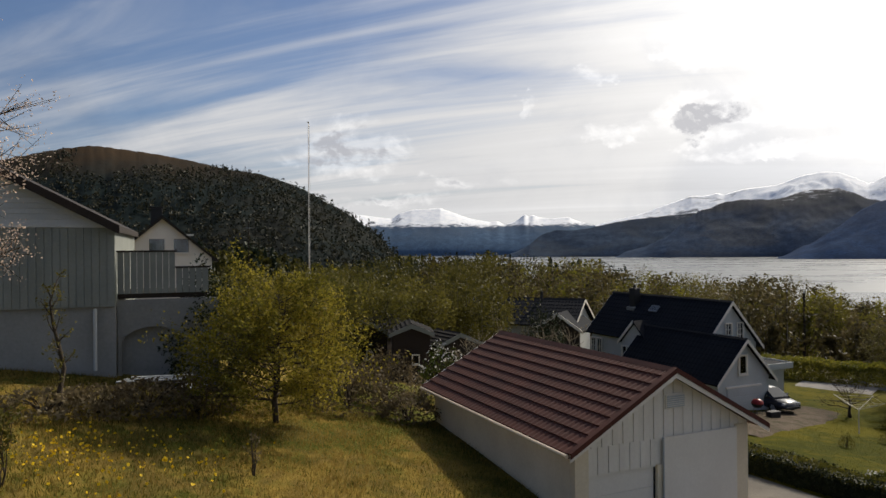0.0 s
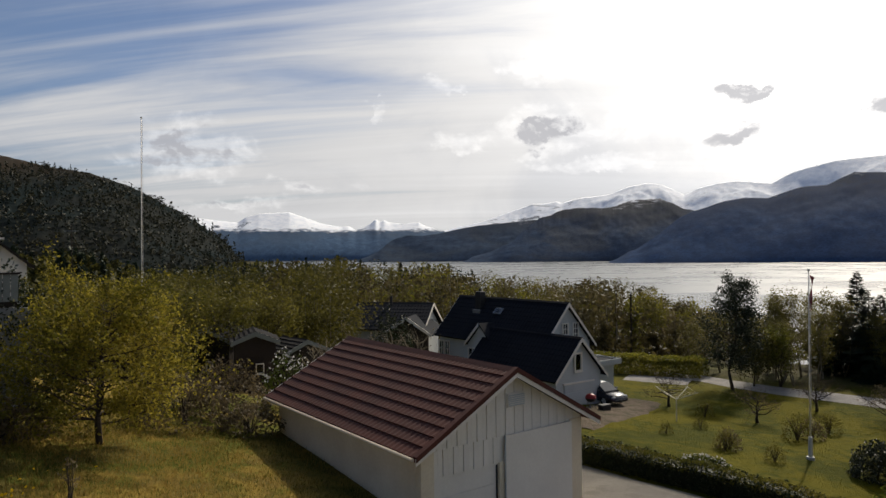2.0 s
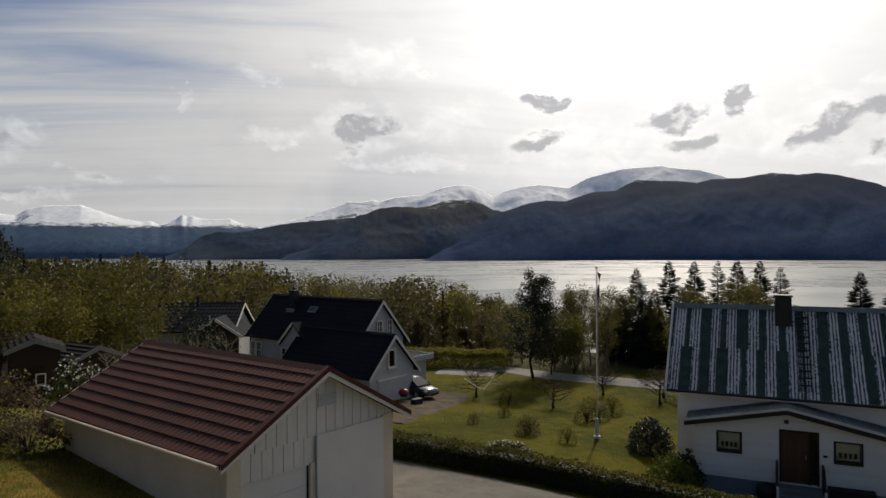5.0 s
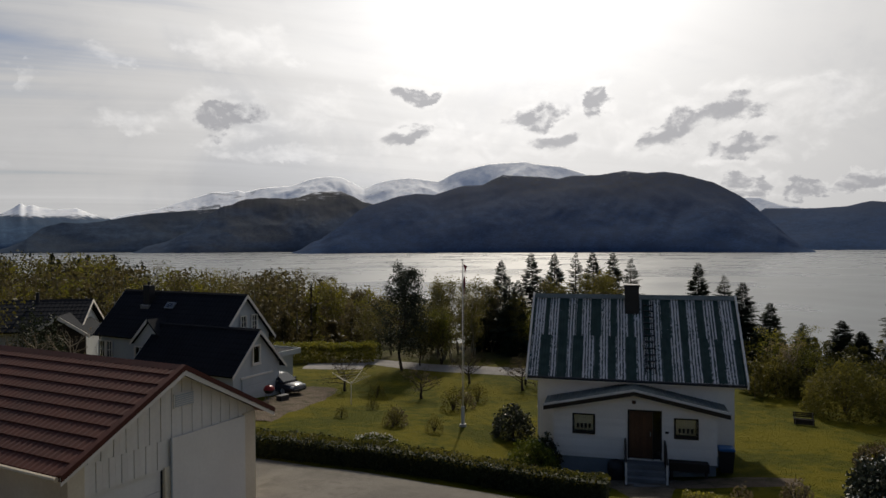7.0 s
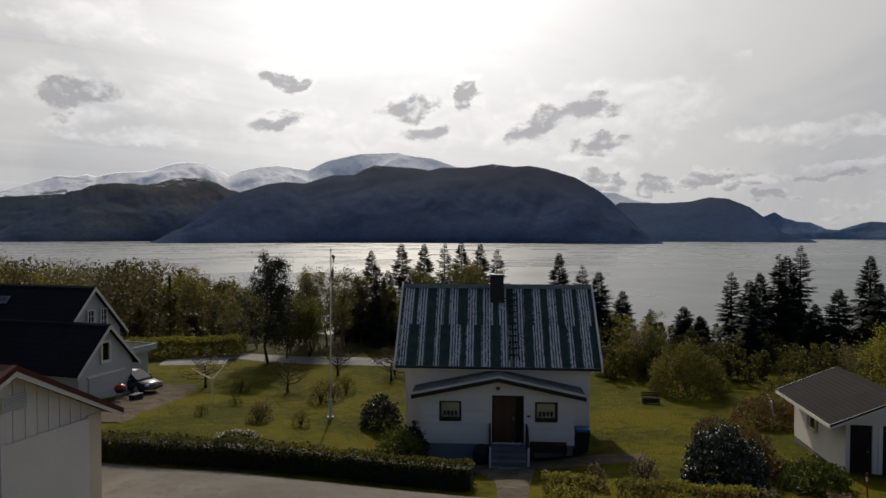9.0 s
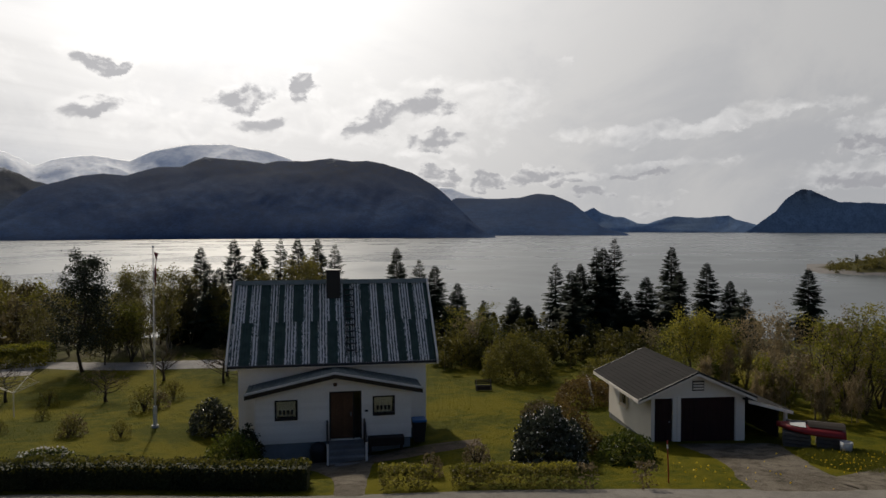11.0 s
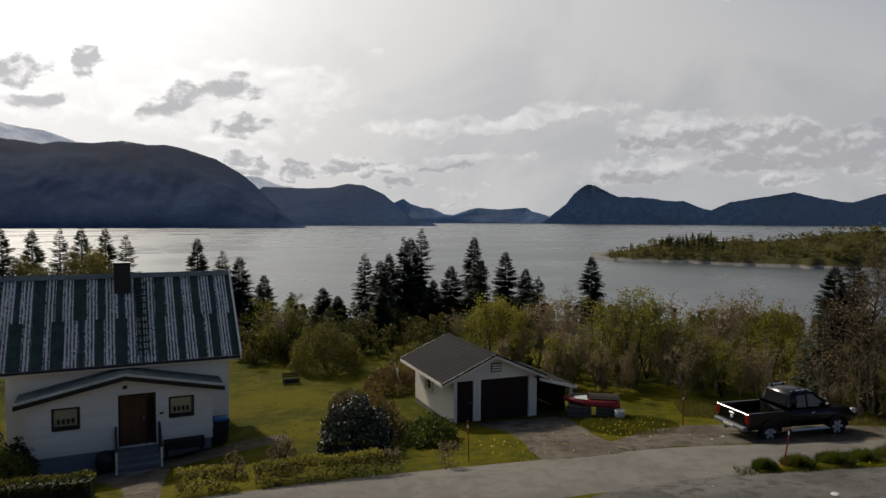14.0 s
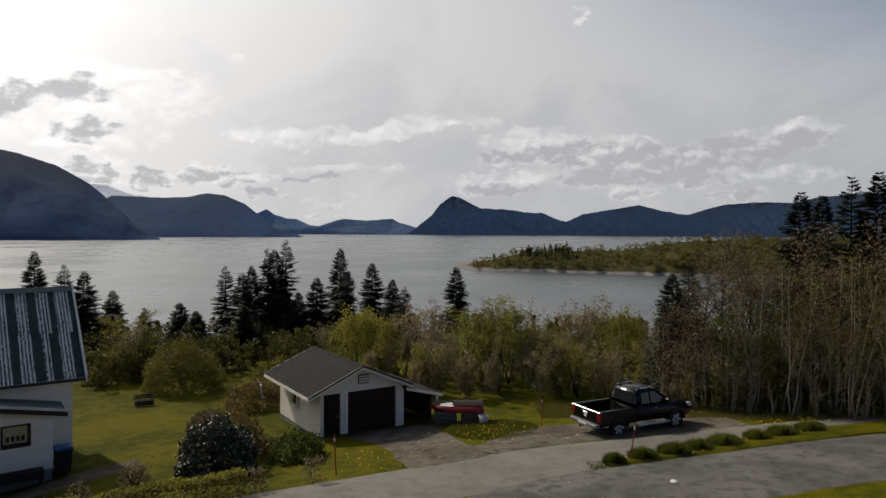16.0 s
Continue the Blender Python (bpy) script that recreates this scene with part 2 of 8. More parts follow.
def water_material():
    m, N = material("fjord_water")
    p = position(N)
    st = N.n("ShaderNodeMapping", Vector=p, Rotation=(0, 0, radians(-45)), Scale=(1.0, 0.35, 1.0)).outputs[0]
    w1, w2, w3 = N.noise(st, 0.05, 3), N.noise(st, 0.35, 4, 0.6), N.noise(p, 0.008, 3)
    h = N.math("ADD", N.math("MULTIPLY", w1, 1.0), N.math("MULTIPLY", w2, 0.5))
    rough = N.math("ADD", 0.25, N.math("MULTIPLY", N.ramp(w3, 0.35, 0.65), 0.08))
    finish(N, (0.045, 0.058, 0.062), rough, 0.0, h, 0.035, 0.4, 0.62, IOR=1.36)
    return m


def mountain_material(name, wood, heath, snow_from=None, snow_soft=60.0, rock=(0.06, 0.058, 0.06), line=(60.0, 260.0), grain=0.8, patchy=0.6, ragged_line=230.0, rocky=1.0):
    m, N = material(name)
    p = position(N)
    s = N.n("ShaderNodeSeparateXYZ", Vector=p)
    nz = N.n("ShaderNodeSeparateXYZ", Vector=N.n("ShaderNodeNewGeometry").outputs["Normal"]).outputs[2]
    n1, n2, n3 = N.noise(p, 0.004, 5), N.noise(p, 0.025, 5, 0.65), N.noise(p, 0.12, 3, 0.7)
    h = N.math("ADD", s.outputs[2], N.math("MULTIPLY", N.math("SUBTRACT", n1, 0.5), 0.9 * (line[1] - line[0])))
    big = N.noise(p, 0.0022, 4, 0.6, 1.2)
    low = N.mix(N.ramp(n2, 0.35, 0.65), wood, tuple(c * 1.45 for c in wood))
    low = N.mix(N.math("MULTIPLY", N.ramp(big, 0.44, 0.62), patchy), low, heath)
    low = N.mix(N.ramp(n3, 0.4, 0.75), low, tuple(c * grain for c in wood))
    col = N.mix(N.ramp(h, line[0], line[1]), low, N.mix(N.ramp(n2, 0.4, 0.6), heath, rock))
    if snow_from is not None:
        hs = N.math("ADD", s.outputs[2], N.math("ADD", N.math("MULTIPLY", N.math("SUBTRACT", n2, 0.5), ragged_line), N.math("MULTIPLY", N.math("SUBTRACT", n1, 0.5), ragged_line * 0.6)))
        streaks = N.noise(N.n("ShaderNodeMapping", Vector=p, Rotation=(0, radians(35), radians(40)), Scale=(0.5, 0.5, 1.6)).outputs[0], 0.011, 7, 0.66, 0.8)
        bare = N.math("MULTIPLY", N.ramp(streaks, 0.66 - 0.16 * rocky, 0.72 - 0.14 * rocky), N.ramp(s.outputs[2], snow_from + 420.0, snow_from + 60.0))
        snow = N.mix(N.ramp(n2, 0.40, 0.62), (0.94, 0.95, 0.96), (0.80, 0.83, 0.87))
        col = N.mix(N.math("MULTIPLY", N.ramp(hs, snow_from, snow_from + snow_soft), N.math("SUBTRACT", 1.0, bare)), col, snow)
    finish(N, col, 0.95, 0.0, N.math("ADD", n2, n3), 0.22, 3.0, 0.02)
    return m


def loose(name, a, b, dirt, patchy, grit, relief):
    """Trodden loose ground: broad worn tracks, patches of dirt, single stones."""
    m, N = material(name)
    p = position(N)
    n1, n2, n3 = N.noise(p, 0.3, 5, 0.6, 0.6), N.noise(p, 1.7, 6, 0.7, 0.4), N.noise(p, grit, 3, 0.8)
    vor = N.n("ShaderNodeTexVoronoi", Vector=p, Scale=grit * 0.8)
    col = N.mix(N.ramp(n1, 0.36, 0.64), a, b)
    col = N.mix(N.math("MULTIPLY", N.ramp(n2, 0.46, 0.62), 0.4 + patchy), col, dirt)
    col = N.mix(N.math("MULTIPLY", N.ramp(n3, 0.52, 0.72), patchy + 0.2), col, tuple(min(1.0, c * 1.6) for c in b))
    finish(N, col, 0.92, 0.0, N.math("ADD", N.math("MULTIPLY", vor.outputs["Distance"], 0.7), N.math("ADD", n3, N.math("MULTIPLY", n2, 2.0))), 0.8, relief, 0.1)
    return m


M = {}
M["ground"] = ground_material()
M["water"] = water_material()
M["asphalt"] = loose("worn_asphalt", (0.138, 0.127, 0.110), (0.180, 0.165, 0.142), (0.112, 0.102, 0.086), 0.15, 30.0, 0.02)
M["gravel"] = loose("gravel", (0.085, 0.071, 0.053), (0.150, 0.128, 0.098), (0.052, 0.044, 0.030), 0.45, 16.0, 0.06)
M["earth"] = loose("bare_earth", (0.075, 0.055, 0.038), (0.125, 0.095, 0.068), (0.045, 0.042, 0.020), 0.45, 14.0, 0.06)
M["white_paint"] = plain("white_painted_wood", (0.81, 0.75, 0.66), (0.69, 0.63, 0.545), 0.6)
M["cream_paint"] = plain("cream_painted_masonry", (0.80, 0.69, 0.51), (0.64, 0.53, 0.37), 0.8)
M["grey_paint"] = plain("pale_grey_painted_wood", (0.52, 0.53, 0.52), (0.42, 0.43, 0.42), 0.6)
M["green_grey"] = plain("grey_green_stained_boards", (0.25, 0.262, 0.235), (0.18, 0.192, 0.172), 0.7)
M["concrete"] = plain("concrete", (0.22, 0.22, 0.21), (0.13, 0.13, 0.125), 0.85, 0, 0.8, 14, 0.4)
M["foundation"] = plain("grey_blue_foundation", (0.24, 0.27, 0.29), (0.17, 0.19, 0.20), 0.85)
M["red_tile"] = plain("oxide_red_metal_tile", (0.100, 0.028, 0.017), (0.058, 0.019, 0.013), 0.8, 0, 0.9, 20, 0.2)
M["dark_tile"] = plain("black_blue_roof_tile", (0.006, 0.0075, 0.011), (0.012, 0.014, 0.019), 0.9, 0, 0.5, 14, 0.3)
M["shingle"] = plain("dark_grey_felt_shingle", (0.0125, 0.0115, 0.0115), (0.021, 0.0195, 0.0185), 0.95, 0, 0.8, 40, 0.4)
M["oak"] = plain("stained_oak", (0.12, 0.055, 0.025), (0.06, 0.028, 0.014), 0.5)
M["dark_red"] = plain("dark_red_boards", (0.026, 0.007, 0.007), (0.014, 0.005, 0.005), 0.7)
M["black"] = plain("black_metal", (0.012, 0.012, 0.013), (0.02, 0.02, 0.022), 0.5)
M["metal"] = plain("galvanised_metal", (0.30, 0.31, 0.32), (0.2, 0.21, 0.22), 0.5, 0.8)
M["interior"] = plain("dim_room", (0.10, 0.08, 0.06), (0.05, 0.04, 0.03), 0.9)
m, N = material("window_glass")
clear, shine = N.n("ShaderNodeBsdfTransparent", Color=(0.88, 0.90, 0.90, 1)), N.n("ShaderNodeBsdfGlossy", Color=(1, 1, 1, 1), Roughness=0.03)
both = N.n("ShaderNodeMixShader", Fac=N.n("ShaderNodeFresnel", IOR=1.5).outputs[0])
N.t.links.new(clear.outputs[0], both.inputs[1])
N.t.links.new(shine.outputs[0], both.inputs[2])
N.t.links.new(both.outputs[0], N.n("ShaderNodeOutputMaterial").inputs[0])
M["glass"] = m


# ---- mesh helpers ----
class Mesh:
    """Collects vertices and faces for one mesh."""

    def __init__(self):
        self.v, self.f = [], []

    def add(self, vs, fs):
        k = len(self.v)
        self.v += [tuple(p) for p in vs]
        self.f += [tuple(i + k for i in f) for f in fs]
        return self

    def box(self, x0, x1, y0, y1, z0, z1, c=0.0):
        """A box, its upright and long edges chamfered by c."""
        x0, x1, y0, y1, z0, z1 = min(x0, x1), max(x0, x1), min(y0, y1), max(y0, y1), min(z0, z1), max(z0, z1)
        if c <= 0:
            return self.add([(x, y, z) for z in (z0, z1) for y in (y0, y1) for x in (x0, x1)],
                            [(0, 2, 3, 1), (4, 5, 7, 6), (0, 1, 5, 4), (2, 6, 7, 3), (0, 4, 6, 2), (1, 3, 7, 5)])
        rings = []
        for z, i in ((z0, c), (z0 + c, 0), (z1 - c, 0), (z1, c)):
            a, b, e, g, k = x0 + i, x1 - i, y0 + i, y1 - i, c
            rings.append([(a + k, e, z), (b - k, e, z), (b, e + k, z), (b, g - k, z), (b - k, g, z), (a + k, g, z), (a, g - k, z), (a, e + k, z)])
        vs = [p for r in rings for p in r]
        fs = [(r * 8 + j, r * 8 + (j + 1) % 8, r * 8 + 8 + (j + 1) % 8, r * 8 + 8 + j) for r in range(3) for j in range(8)]
        return self.add(vs, fs + [tuple(range(7, -1, -1)), tuple(range(24, 32))])

    def prism(self, outline, along, axis="x"):
        """An outline in two coordinates, drawn out along an axis between along[0] and along[1]."""
        n = len(outline)
        put = {"x": lambda s, p: (s, p[0], p[1]), "y": lambda s, p: (p[0], s, p[1]), "z": lambda s, p: (p[0], p[1], s)}[axis]
        vs = [put(s, p) for s in along for p in outline]
        return self.add(vs, [tuple(range(n - 1, -1, -1)), tuple(range(n, 2 * n))] + [(j, (j + 1) % n, n + (j + 1) % n, n + j) for j in range(n)])

    def tube(self, pts, radii, n=6, cap=True):
        vs, fs = [], []
        pts = [Vector(p) for p in pts]
        for i, p in enumerate(pts):
            d = (pts[min(i + 1, len(pts) - 1)] - pts[max(i - 1, 0)]).normalized()
            a = d.cross(Vector((0, 0, 1)) if abs(d.z) < 0.9 else Vector((1, 0, 0))).normalized()
            b = d.cross(a)
            r = radii[i] if isinstance(radii, (list, tuple)) else radii
            vs += [p + r * (math.cos(2 * math.pi * j / n) * a + math.sin(2 * math.pi * j / n) * b) for j in range(n)]
        for i in range(len(pts) - 1):
            fs += [(i * n + j, i * n + (j + 1) % n, (i + 1) * n + (j + 1) % n, (i + 1) * n + j) for j in range(n)]
        if cap:
            fs += [tuple(range(n - 1, -1, -1)), tuple(range((len(pts) - 1) * n, len(pts) * n))]
        return self.add(vs, fs)

    def data(self, name, mat, smooth=False):
        me = bpy.data.meshes.new(name)
        me.from_pydata(self.v, [], self.f)
        me.materials.append(mat)
        if smooth:
            me.shade_smooth()
        return me


def part(name, mesh, mat, parent=None, label="", smooth=False, m=None):
    ob = new(name, mesh if isinstance(mesh, bpy.types.Mesh) else mesh.data(name, mat, smooth))
    ob.parent = parent
    if m is not None:
        ob.matrix_basis = m
    return tagged(ob, label)


def thing(name, m, label, category, group="", kind=""):
    ob = new(name)
    ob.matrix_world = m
    ob.empty_display_size = 0.2
    return tagged(ob, label, category, group, kind)


def smooth(a, b, x):
    t = min(1.0, max(0.0, (x - a) / (b - a)))
    return t * t * (3 - 2 * t)


WATER = -36.0


def ground_z(x, y):
    """Height of the land: an upper lawn, a gentle lower terrace, then a wooded slope down to the fjord."""
    xe = 12.0 + 1.5 * math.log1p(math.exp(min(30.0, (x - 12.0) / 1.5))) + 0.8 * min(0.0, max(x, -60.0))
    p = -5.3 - 0.123 * xe - 0.049 * max(-40.0, min(y, 90.0))
    low = -9.75 + 0.45 * math.log1p(math.exp(min(30.0, (p + 9.75) / 0.45)))
    low -= 0.85 * math.exp(-((x - 22.6) ** 2 + (y - 17.8) ** 2) / 26.0)
    r, az = math.hypot(x, y), math.degrees(math.atan2(x, y))
    high = -6.35 - 0.175 * max(-40.0, x)
    k = smooth(2.0, 9.0, x) if y > 0 else smooth(2.0, 12.0, x)
    k = max(k, smooth(28.0, 46.0, y))
    z = high * (1 - k) + low * k
    shore = smooth(-17.0, 1.0, az) * (1 - smooth(125.0, 150.0, az))
    z = z * 1.0 - shore * 27.5 * smooth(52.0, 215.0, r) - shore * 6.0 * smooth(215.0, 500.0, r)
    z = max(-45.0, min(25.0, z))
    if r > 8:
        z += 0.10 * noise.noise((x * 0.13, y * 0.13, 0.0)) * smooth(8, 30, r) + 1.2 * noise.noise((x * 0.02, y * 0.02, 3.0)) * smooth(60, 160, r)
    return z


# ---- land and water ----
def build_ground():
    rings = [0.0] + [1.5 * 1.0465 ** i for i in range(179)]
    rings = [r for r in rings if r < 4850] + [4850.0]
    n = 300
    vs = [(0, 0, ground_z(0, 0))]
    for r in rings[1:]:
        for j in range(n):
            a = 2 * math.pi * j / n
            x, y = r * math.sin(a), r * math.cos(a)
            vs.append((x, y, ground_z(x, y)))
    fs = [(0, 1 + (j + 1) % n, 1 + j) for j in range(n)]
    for i in range(len(rings) - 2):
        b = 1 + i * n
        fs += [(b + j, b + (j + 1) % n, b + n + (j + 1) % n, b + n + j) for j in range(n)]
    ms = Mesh()
    ms.v, ms.f = vs, fs
    ob = part("ground", ms, M["ground"], None, "grassy hillside falling to a wooded shore", True)
    return tagged(ob, "", "ground", kind="structure")


ground = build_ground()
wm = Mesh()
RW = [60, 120, 250, 500, 1000, 2000, 3500, 4880]
wm.v = [(r * math.sin(math.pi * j / 48), r * math.cos(math.pi * j / 48), WATER) for r in RW for j in range(96)]
wm.f = [(i * 96 + j, i * 96 + (j + 1) % 96, (i + 1) * 96 + (j + 1) % 96, (i + 1) * 96 + j) for i in range(len(RW) - 1) for j in range(96)]
water = tagged(part("water", wm, M["water"], None, "calm silvery fjord with fine ripples"), "", "water", kind="structure")


def ridge(points, az):
    for (a0, e0), (a1, e1) in zip(points, points[1:]):
        if a0 <= az <= a1:
            s = (az - a0) / (a1 - a0)
            return e0 + (e1 - e0) * s
    return points[0][1] if az < points[0][0] else points[-1][1]


def mountain(name, points, shore_el, r_ridge, mat, label, seed, rough=1.0, rows=26, jag=0.05, power=0.85, spurs=True):
    """A mountain side that climbs from its shore to a skyline given as azimuth and elevation, and falls off behind."""
    r0 = WATER / math.tan(radians(shore_el))
    r0 = min(-abs(r0), r0) * -1 if r0 < 0 else r0
    a0, a1 = points[0][0], points[-1][0]
    n = max(24, int((a1 - a0) / 0.11))
    r_far, el_top = r_ridge, max(e for _, e in points)
    vs, fs = [], []
    for i in range(n + 1):
        az = a0 + (a1 - a0) * i / n
        el = ridge(points, az)
        if spurs:
            r_ridge = r0 + (r_far - r0) * max(0.3, (el - shore_el) / (el_top - shore_el))
        crag = r_ridge * math.tan(radians(jag * rough * (noise.noise((az * 1.7, seed, 0)) + 0.6 * noise.noise((az * 6.0, seed, 4)))))
        end = smooth(0, 0.06, i / n) * smooth(0, 0.06, 1 - i / n)
        top = r_ridge * math.tan(radians(el))
        top = WATER - 4 + (top - WATER + 4) * max(end, 0.02) if points[0][1] < -0.3 or points[-1][1] < -0.3 else top
        calm = [ridge(points, min(a1, max(a0, az + o))) for o in (-3.2, -2.2, -1.2, 0.0, 1.2, 2.2, 3.2)]
        broad = r_ridge * math.tan(radians(sum(calm) / 7))
        broad = WATER - 4 + (broad - WATER + 4) * max(end, 0.02) if points[0][1] < -0.3 or points[-1][1] < -0.3 else broad
        for k in range(rows + 1):
            s = k / rows
            crest = broad + (top - broad) * s ** 1.6
            gull = noise.fractal((az * 0.16, s * 1.3, seed), 0.9, 2.2, 5)
            r = r0 + (r_ridge - r0) * s
            z = WATER - 3 + (crest - WATER + 3) * (s ** power) * (1 + 0.11 * rough * gull * (1 - s) * 2.2 * min(1, s * 4)) + crag * s ** 5
            x, y = polar(az + 0.25 * gull * (1 - s), r)
            vs.append((x, y, z))
        x, y = polar(az, min(4890, r_ridge + 260))
        vs.append((x, y, top * 0.6 + WATER * 0.4))
    w = rows + 2
    for i in range(n):
        fs += [(i * w + k, (i + 1) * w + k, (i + 1) * w + k + 1, i * w + k + 1) for k in range(w - 1)]
    ms = Mesh()
    ms.v, ms.f = vs, fs
    ob = part(name, ms, mat, None, label, True)
    return tagged(ob, "", "mountain", kind="structure")


M["hill"] = mountain_material("wooded_hill", (0.010, 0.015, 0.015), (0.050, 0.034, 0.020), None, 60.0, (0.040, 0.030, 0.021), (80.0, 165.0), 0.6, 0.25)
# ranges across the water carry air haze as blue in their base colours
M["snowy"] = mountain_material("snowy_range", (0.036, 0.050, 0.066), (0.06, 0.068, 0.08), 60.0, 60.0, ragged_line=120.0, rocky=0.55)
# slopes below the snow get their blue from air haze, put into the colour
M["far_snowy"] = mountain_material("hazy_snow_peaks", (0.060, 0.098, 0.155), (0.075, 0.105, 0.15), 150.0, 26.0, ragged_line=90.0, rocky=0.30)
# navy tint of wood, heath and rock is haze mixed into the colour
M["haze_navy_mountain"] = mountain_material("hazed_heath_mountain", (0.016, 0.038, 0.088), (0.034, 0.048, 0.084), 290.0, 120.0, (0.036, 0.046, 0.068), patchy=0.3)
M["foothill"] = mountain_material("hazed_heath_foothill", (0.028, 0.046, 0.080), (0.070, 0.072, 0.072), 206.0, 100.0, ragged_line=190.0)
M["low_shore"] = mountain_material("hazed_wooded_shore", (0.036, 0.054, 0.084), (0.064, 0.074, 0.084), 150.0, 60.0, ragged_line=90.0)
# pale blue stands for distant haze, painted into both slope colours
M["haze_blue_mountain"] = mountain_material("haze_tinted_mountain", (0.15, 0.215, 0.31), (0.20, 0.25, 0.30))
mountain("mountain_1", [(-75, 4.0), (-60, 5.2), (-45, 6.0), (-33.1, 6.6), (-31.0, 7.2), (-29.2, 7.68), (-27.4, 8.0), (-25.8, 7.92), (-23.1, 7.64), (-20.2, 7.19), (-17.65, 6.61), (-15.0, 6.31), (-12.3, 5.43), (-11.0, 4.8),
                        (-9.6, 3.96), (-7.7, 2.93), (-5.9, 1.6), (-4.5, 0.64), (-3.3, 0.0), (-1.2, -0.95)], -3.2, 1150, M["hill"], "dark wooded hill with a brown heath top", 1.0, 1.0, 40, 0.07, 0.85, False)
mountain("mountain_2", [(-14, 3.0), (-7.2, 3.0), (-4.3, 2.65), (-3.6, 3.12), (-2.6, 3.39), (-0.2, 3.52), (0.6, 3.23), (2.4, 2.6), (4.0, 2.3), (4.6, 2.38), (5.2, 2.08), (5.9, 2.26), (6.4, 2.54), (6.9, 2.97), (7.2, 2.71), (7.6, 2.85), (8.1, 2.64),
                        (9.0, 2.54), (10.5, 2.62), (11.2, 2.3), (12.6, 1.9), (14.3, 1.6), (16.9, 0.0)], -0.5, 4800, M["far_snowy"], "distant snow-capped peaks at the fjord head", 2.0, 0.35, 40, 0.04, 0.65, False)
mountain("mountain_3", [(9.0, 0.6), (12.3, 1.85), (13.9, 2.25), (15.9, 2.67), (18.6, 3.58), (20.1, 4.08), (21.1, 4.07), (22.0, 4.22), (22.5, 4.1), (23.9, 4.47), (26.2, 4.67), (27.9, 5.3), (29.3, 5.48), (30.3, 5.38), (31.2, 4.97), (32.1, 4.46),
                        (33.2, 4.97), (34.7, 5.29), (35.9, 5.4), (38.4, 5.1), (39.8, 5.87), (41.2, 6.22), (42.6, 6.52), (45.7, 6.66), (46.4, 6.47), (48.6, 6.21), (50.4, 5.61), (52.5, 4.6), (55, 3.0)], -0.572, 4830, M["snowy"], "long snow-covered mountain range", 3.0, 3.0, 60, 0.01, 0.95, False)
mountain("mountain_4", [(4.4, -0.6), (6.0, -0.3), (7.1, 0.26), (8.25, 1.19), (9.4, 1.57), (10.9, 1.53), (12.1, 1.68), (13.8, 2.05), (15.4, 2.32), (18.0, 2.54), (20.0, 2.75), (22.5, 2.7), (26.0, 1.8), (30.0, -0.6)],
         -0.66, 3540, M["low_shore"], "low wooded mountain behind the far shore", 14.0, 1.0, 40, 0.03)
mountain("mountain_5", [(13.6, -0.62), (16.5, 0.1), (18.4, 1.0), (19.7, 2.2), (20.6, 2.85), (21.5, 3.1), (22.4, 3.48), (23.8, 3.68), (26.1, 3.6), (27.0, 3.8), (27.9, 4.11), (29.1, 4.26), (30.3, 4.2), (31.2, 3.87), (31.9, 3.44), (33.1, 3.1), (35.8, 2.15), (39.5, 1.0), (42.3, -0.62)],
         -0.76, 3330, M["foothill"], "green-brown foothill along the fjord, tinted haze blue", 4.0, 1.4, 40, 0.06)
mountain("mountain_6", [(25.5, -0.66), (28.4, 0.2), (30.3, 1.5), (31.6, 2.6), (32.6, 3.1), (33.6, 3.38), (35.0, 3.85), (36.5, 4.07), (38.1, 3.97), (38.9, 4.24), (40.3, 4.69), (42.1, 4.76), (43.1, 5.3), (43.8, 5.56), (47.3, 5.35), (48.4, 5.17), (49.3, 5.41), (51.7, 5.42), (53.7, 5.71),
                        (55.4, 5.46), (56.7, 5.54), (58.1, 5.29), (60.5, 4.53), (61.3, 4.07), (62.6, 3.29), (63.5, 2.5), (64.5, 1.47), (65.7, 0.29), (66.8, -0.34), (68.2, -0.78)], -0.93, 3000, M["haze_navy_mountain"], "broad dark mountain with a rounded shoulder, tinted haze blue", 5.0, 1.0, 40, 0.03)
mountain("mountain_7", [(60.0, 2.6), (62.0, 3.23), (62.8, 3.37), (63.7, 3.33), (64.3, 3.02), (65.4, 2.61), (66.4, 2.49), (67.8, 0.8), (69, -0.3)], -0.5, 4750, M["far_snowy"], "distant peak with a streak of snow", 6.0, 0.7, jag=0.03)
mountain("mountain_8", [(61.0, -0.4), (62.7, 1.6), (64.1, 2.45), (67.6, 2.36), (69.5, 2.46), (70.9, 2.79), (72.3, 2.64), (73.8, 1.98), (74.7, 1.27), (76.1, 0.04), (77.3, -0.5), (78.8, -0.62)], -0.72, 3900, M["haze_navy_mountain"], "rounded headland mountain", 7.0, 0.8, jag=0.03)
mountain("mountain_9", [(72, 0.2), (73.5, 0.8), (75.0, 1.34), (75.5, 1.6), (76.1, 1.17), (77.1, 0.84), (77.9, 0.8), (79.0, 0.28), (79.7, 0.23), (81.1, 0.7), (81.8, 0.84), (83.6, 0.7), (85.8, 0.88), (86.3, 0.56), (87.2, 0.33), (89.5, -0.4)], -0.45, 4800, M["haze_blue_mountain"], "low hills at the mouth of the fjord, coloured haze blue", 8.0, 0.6, jag=0.03)
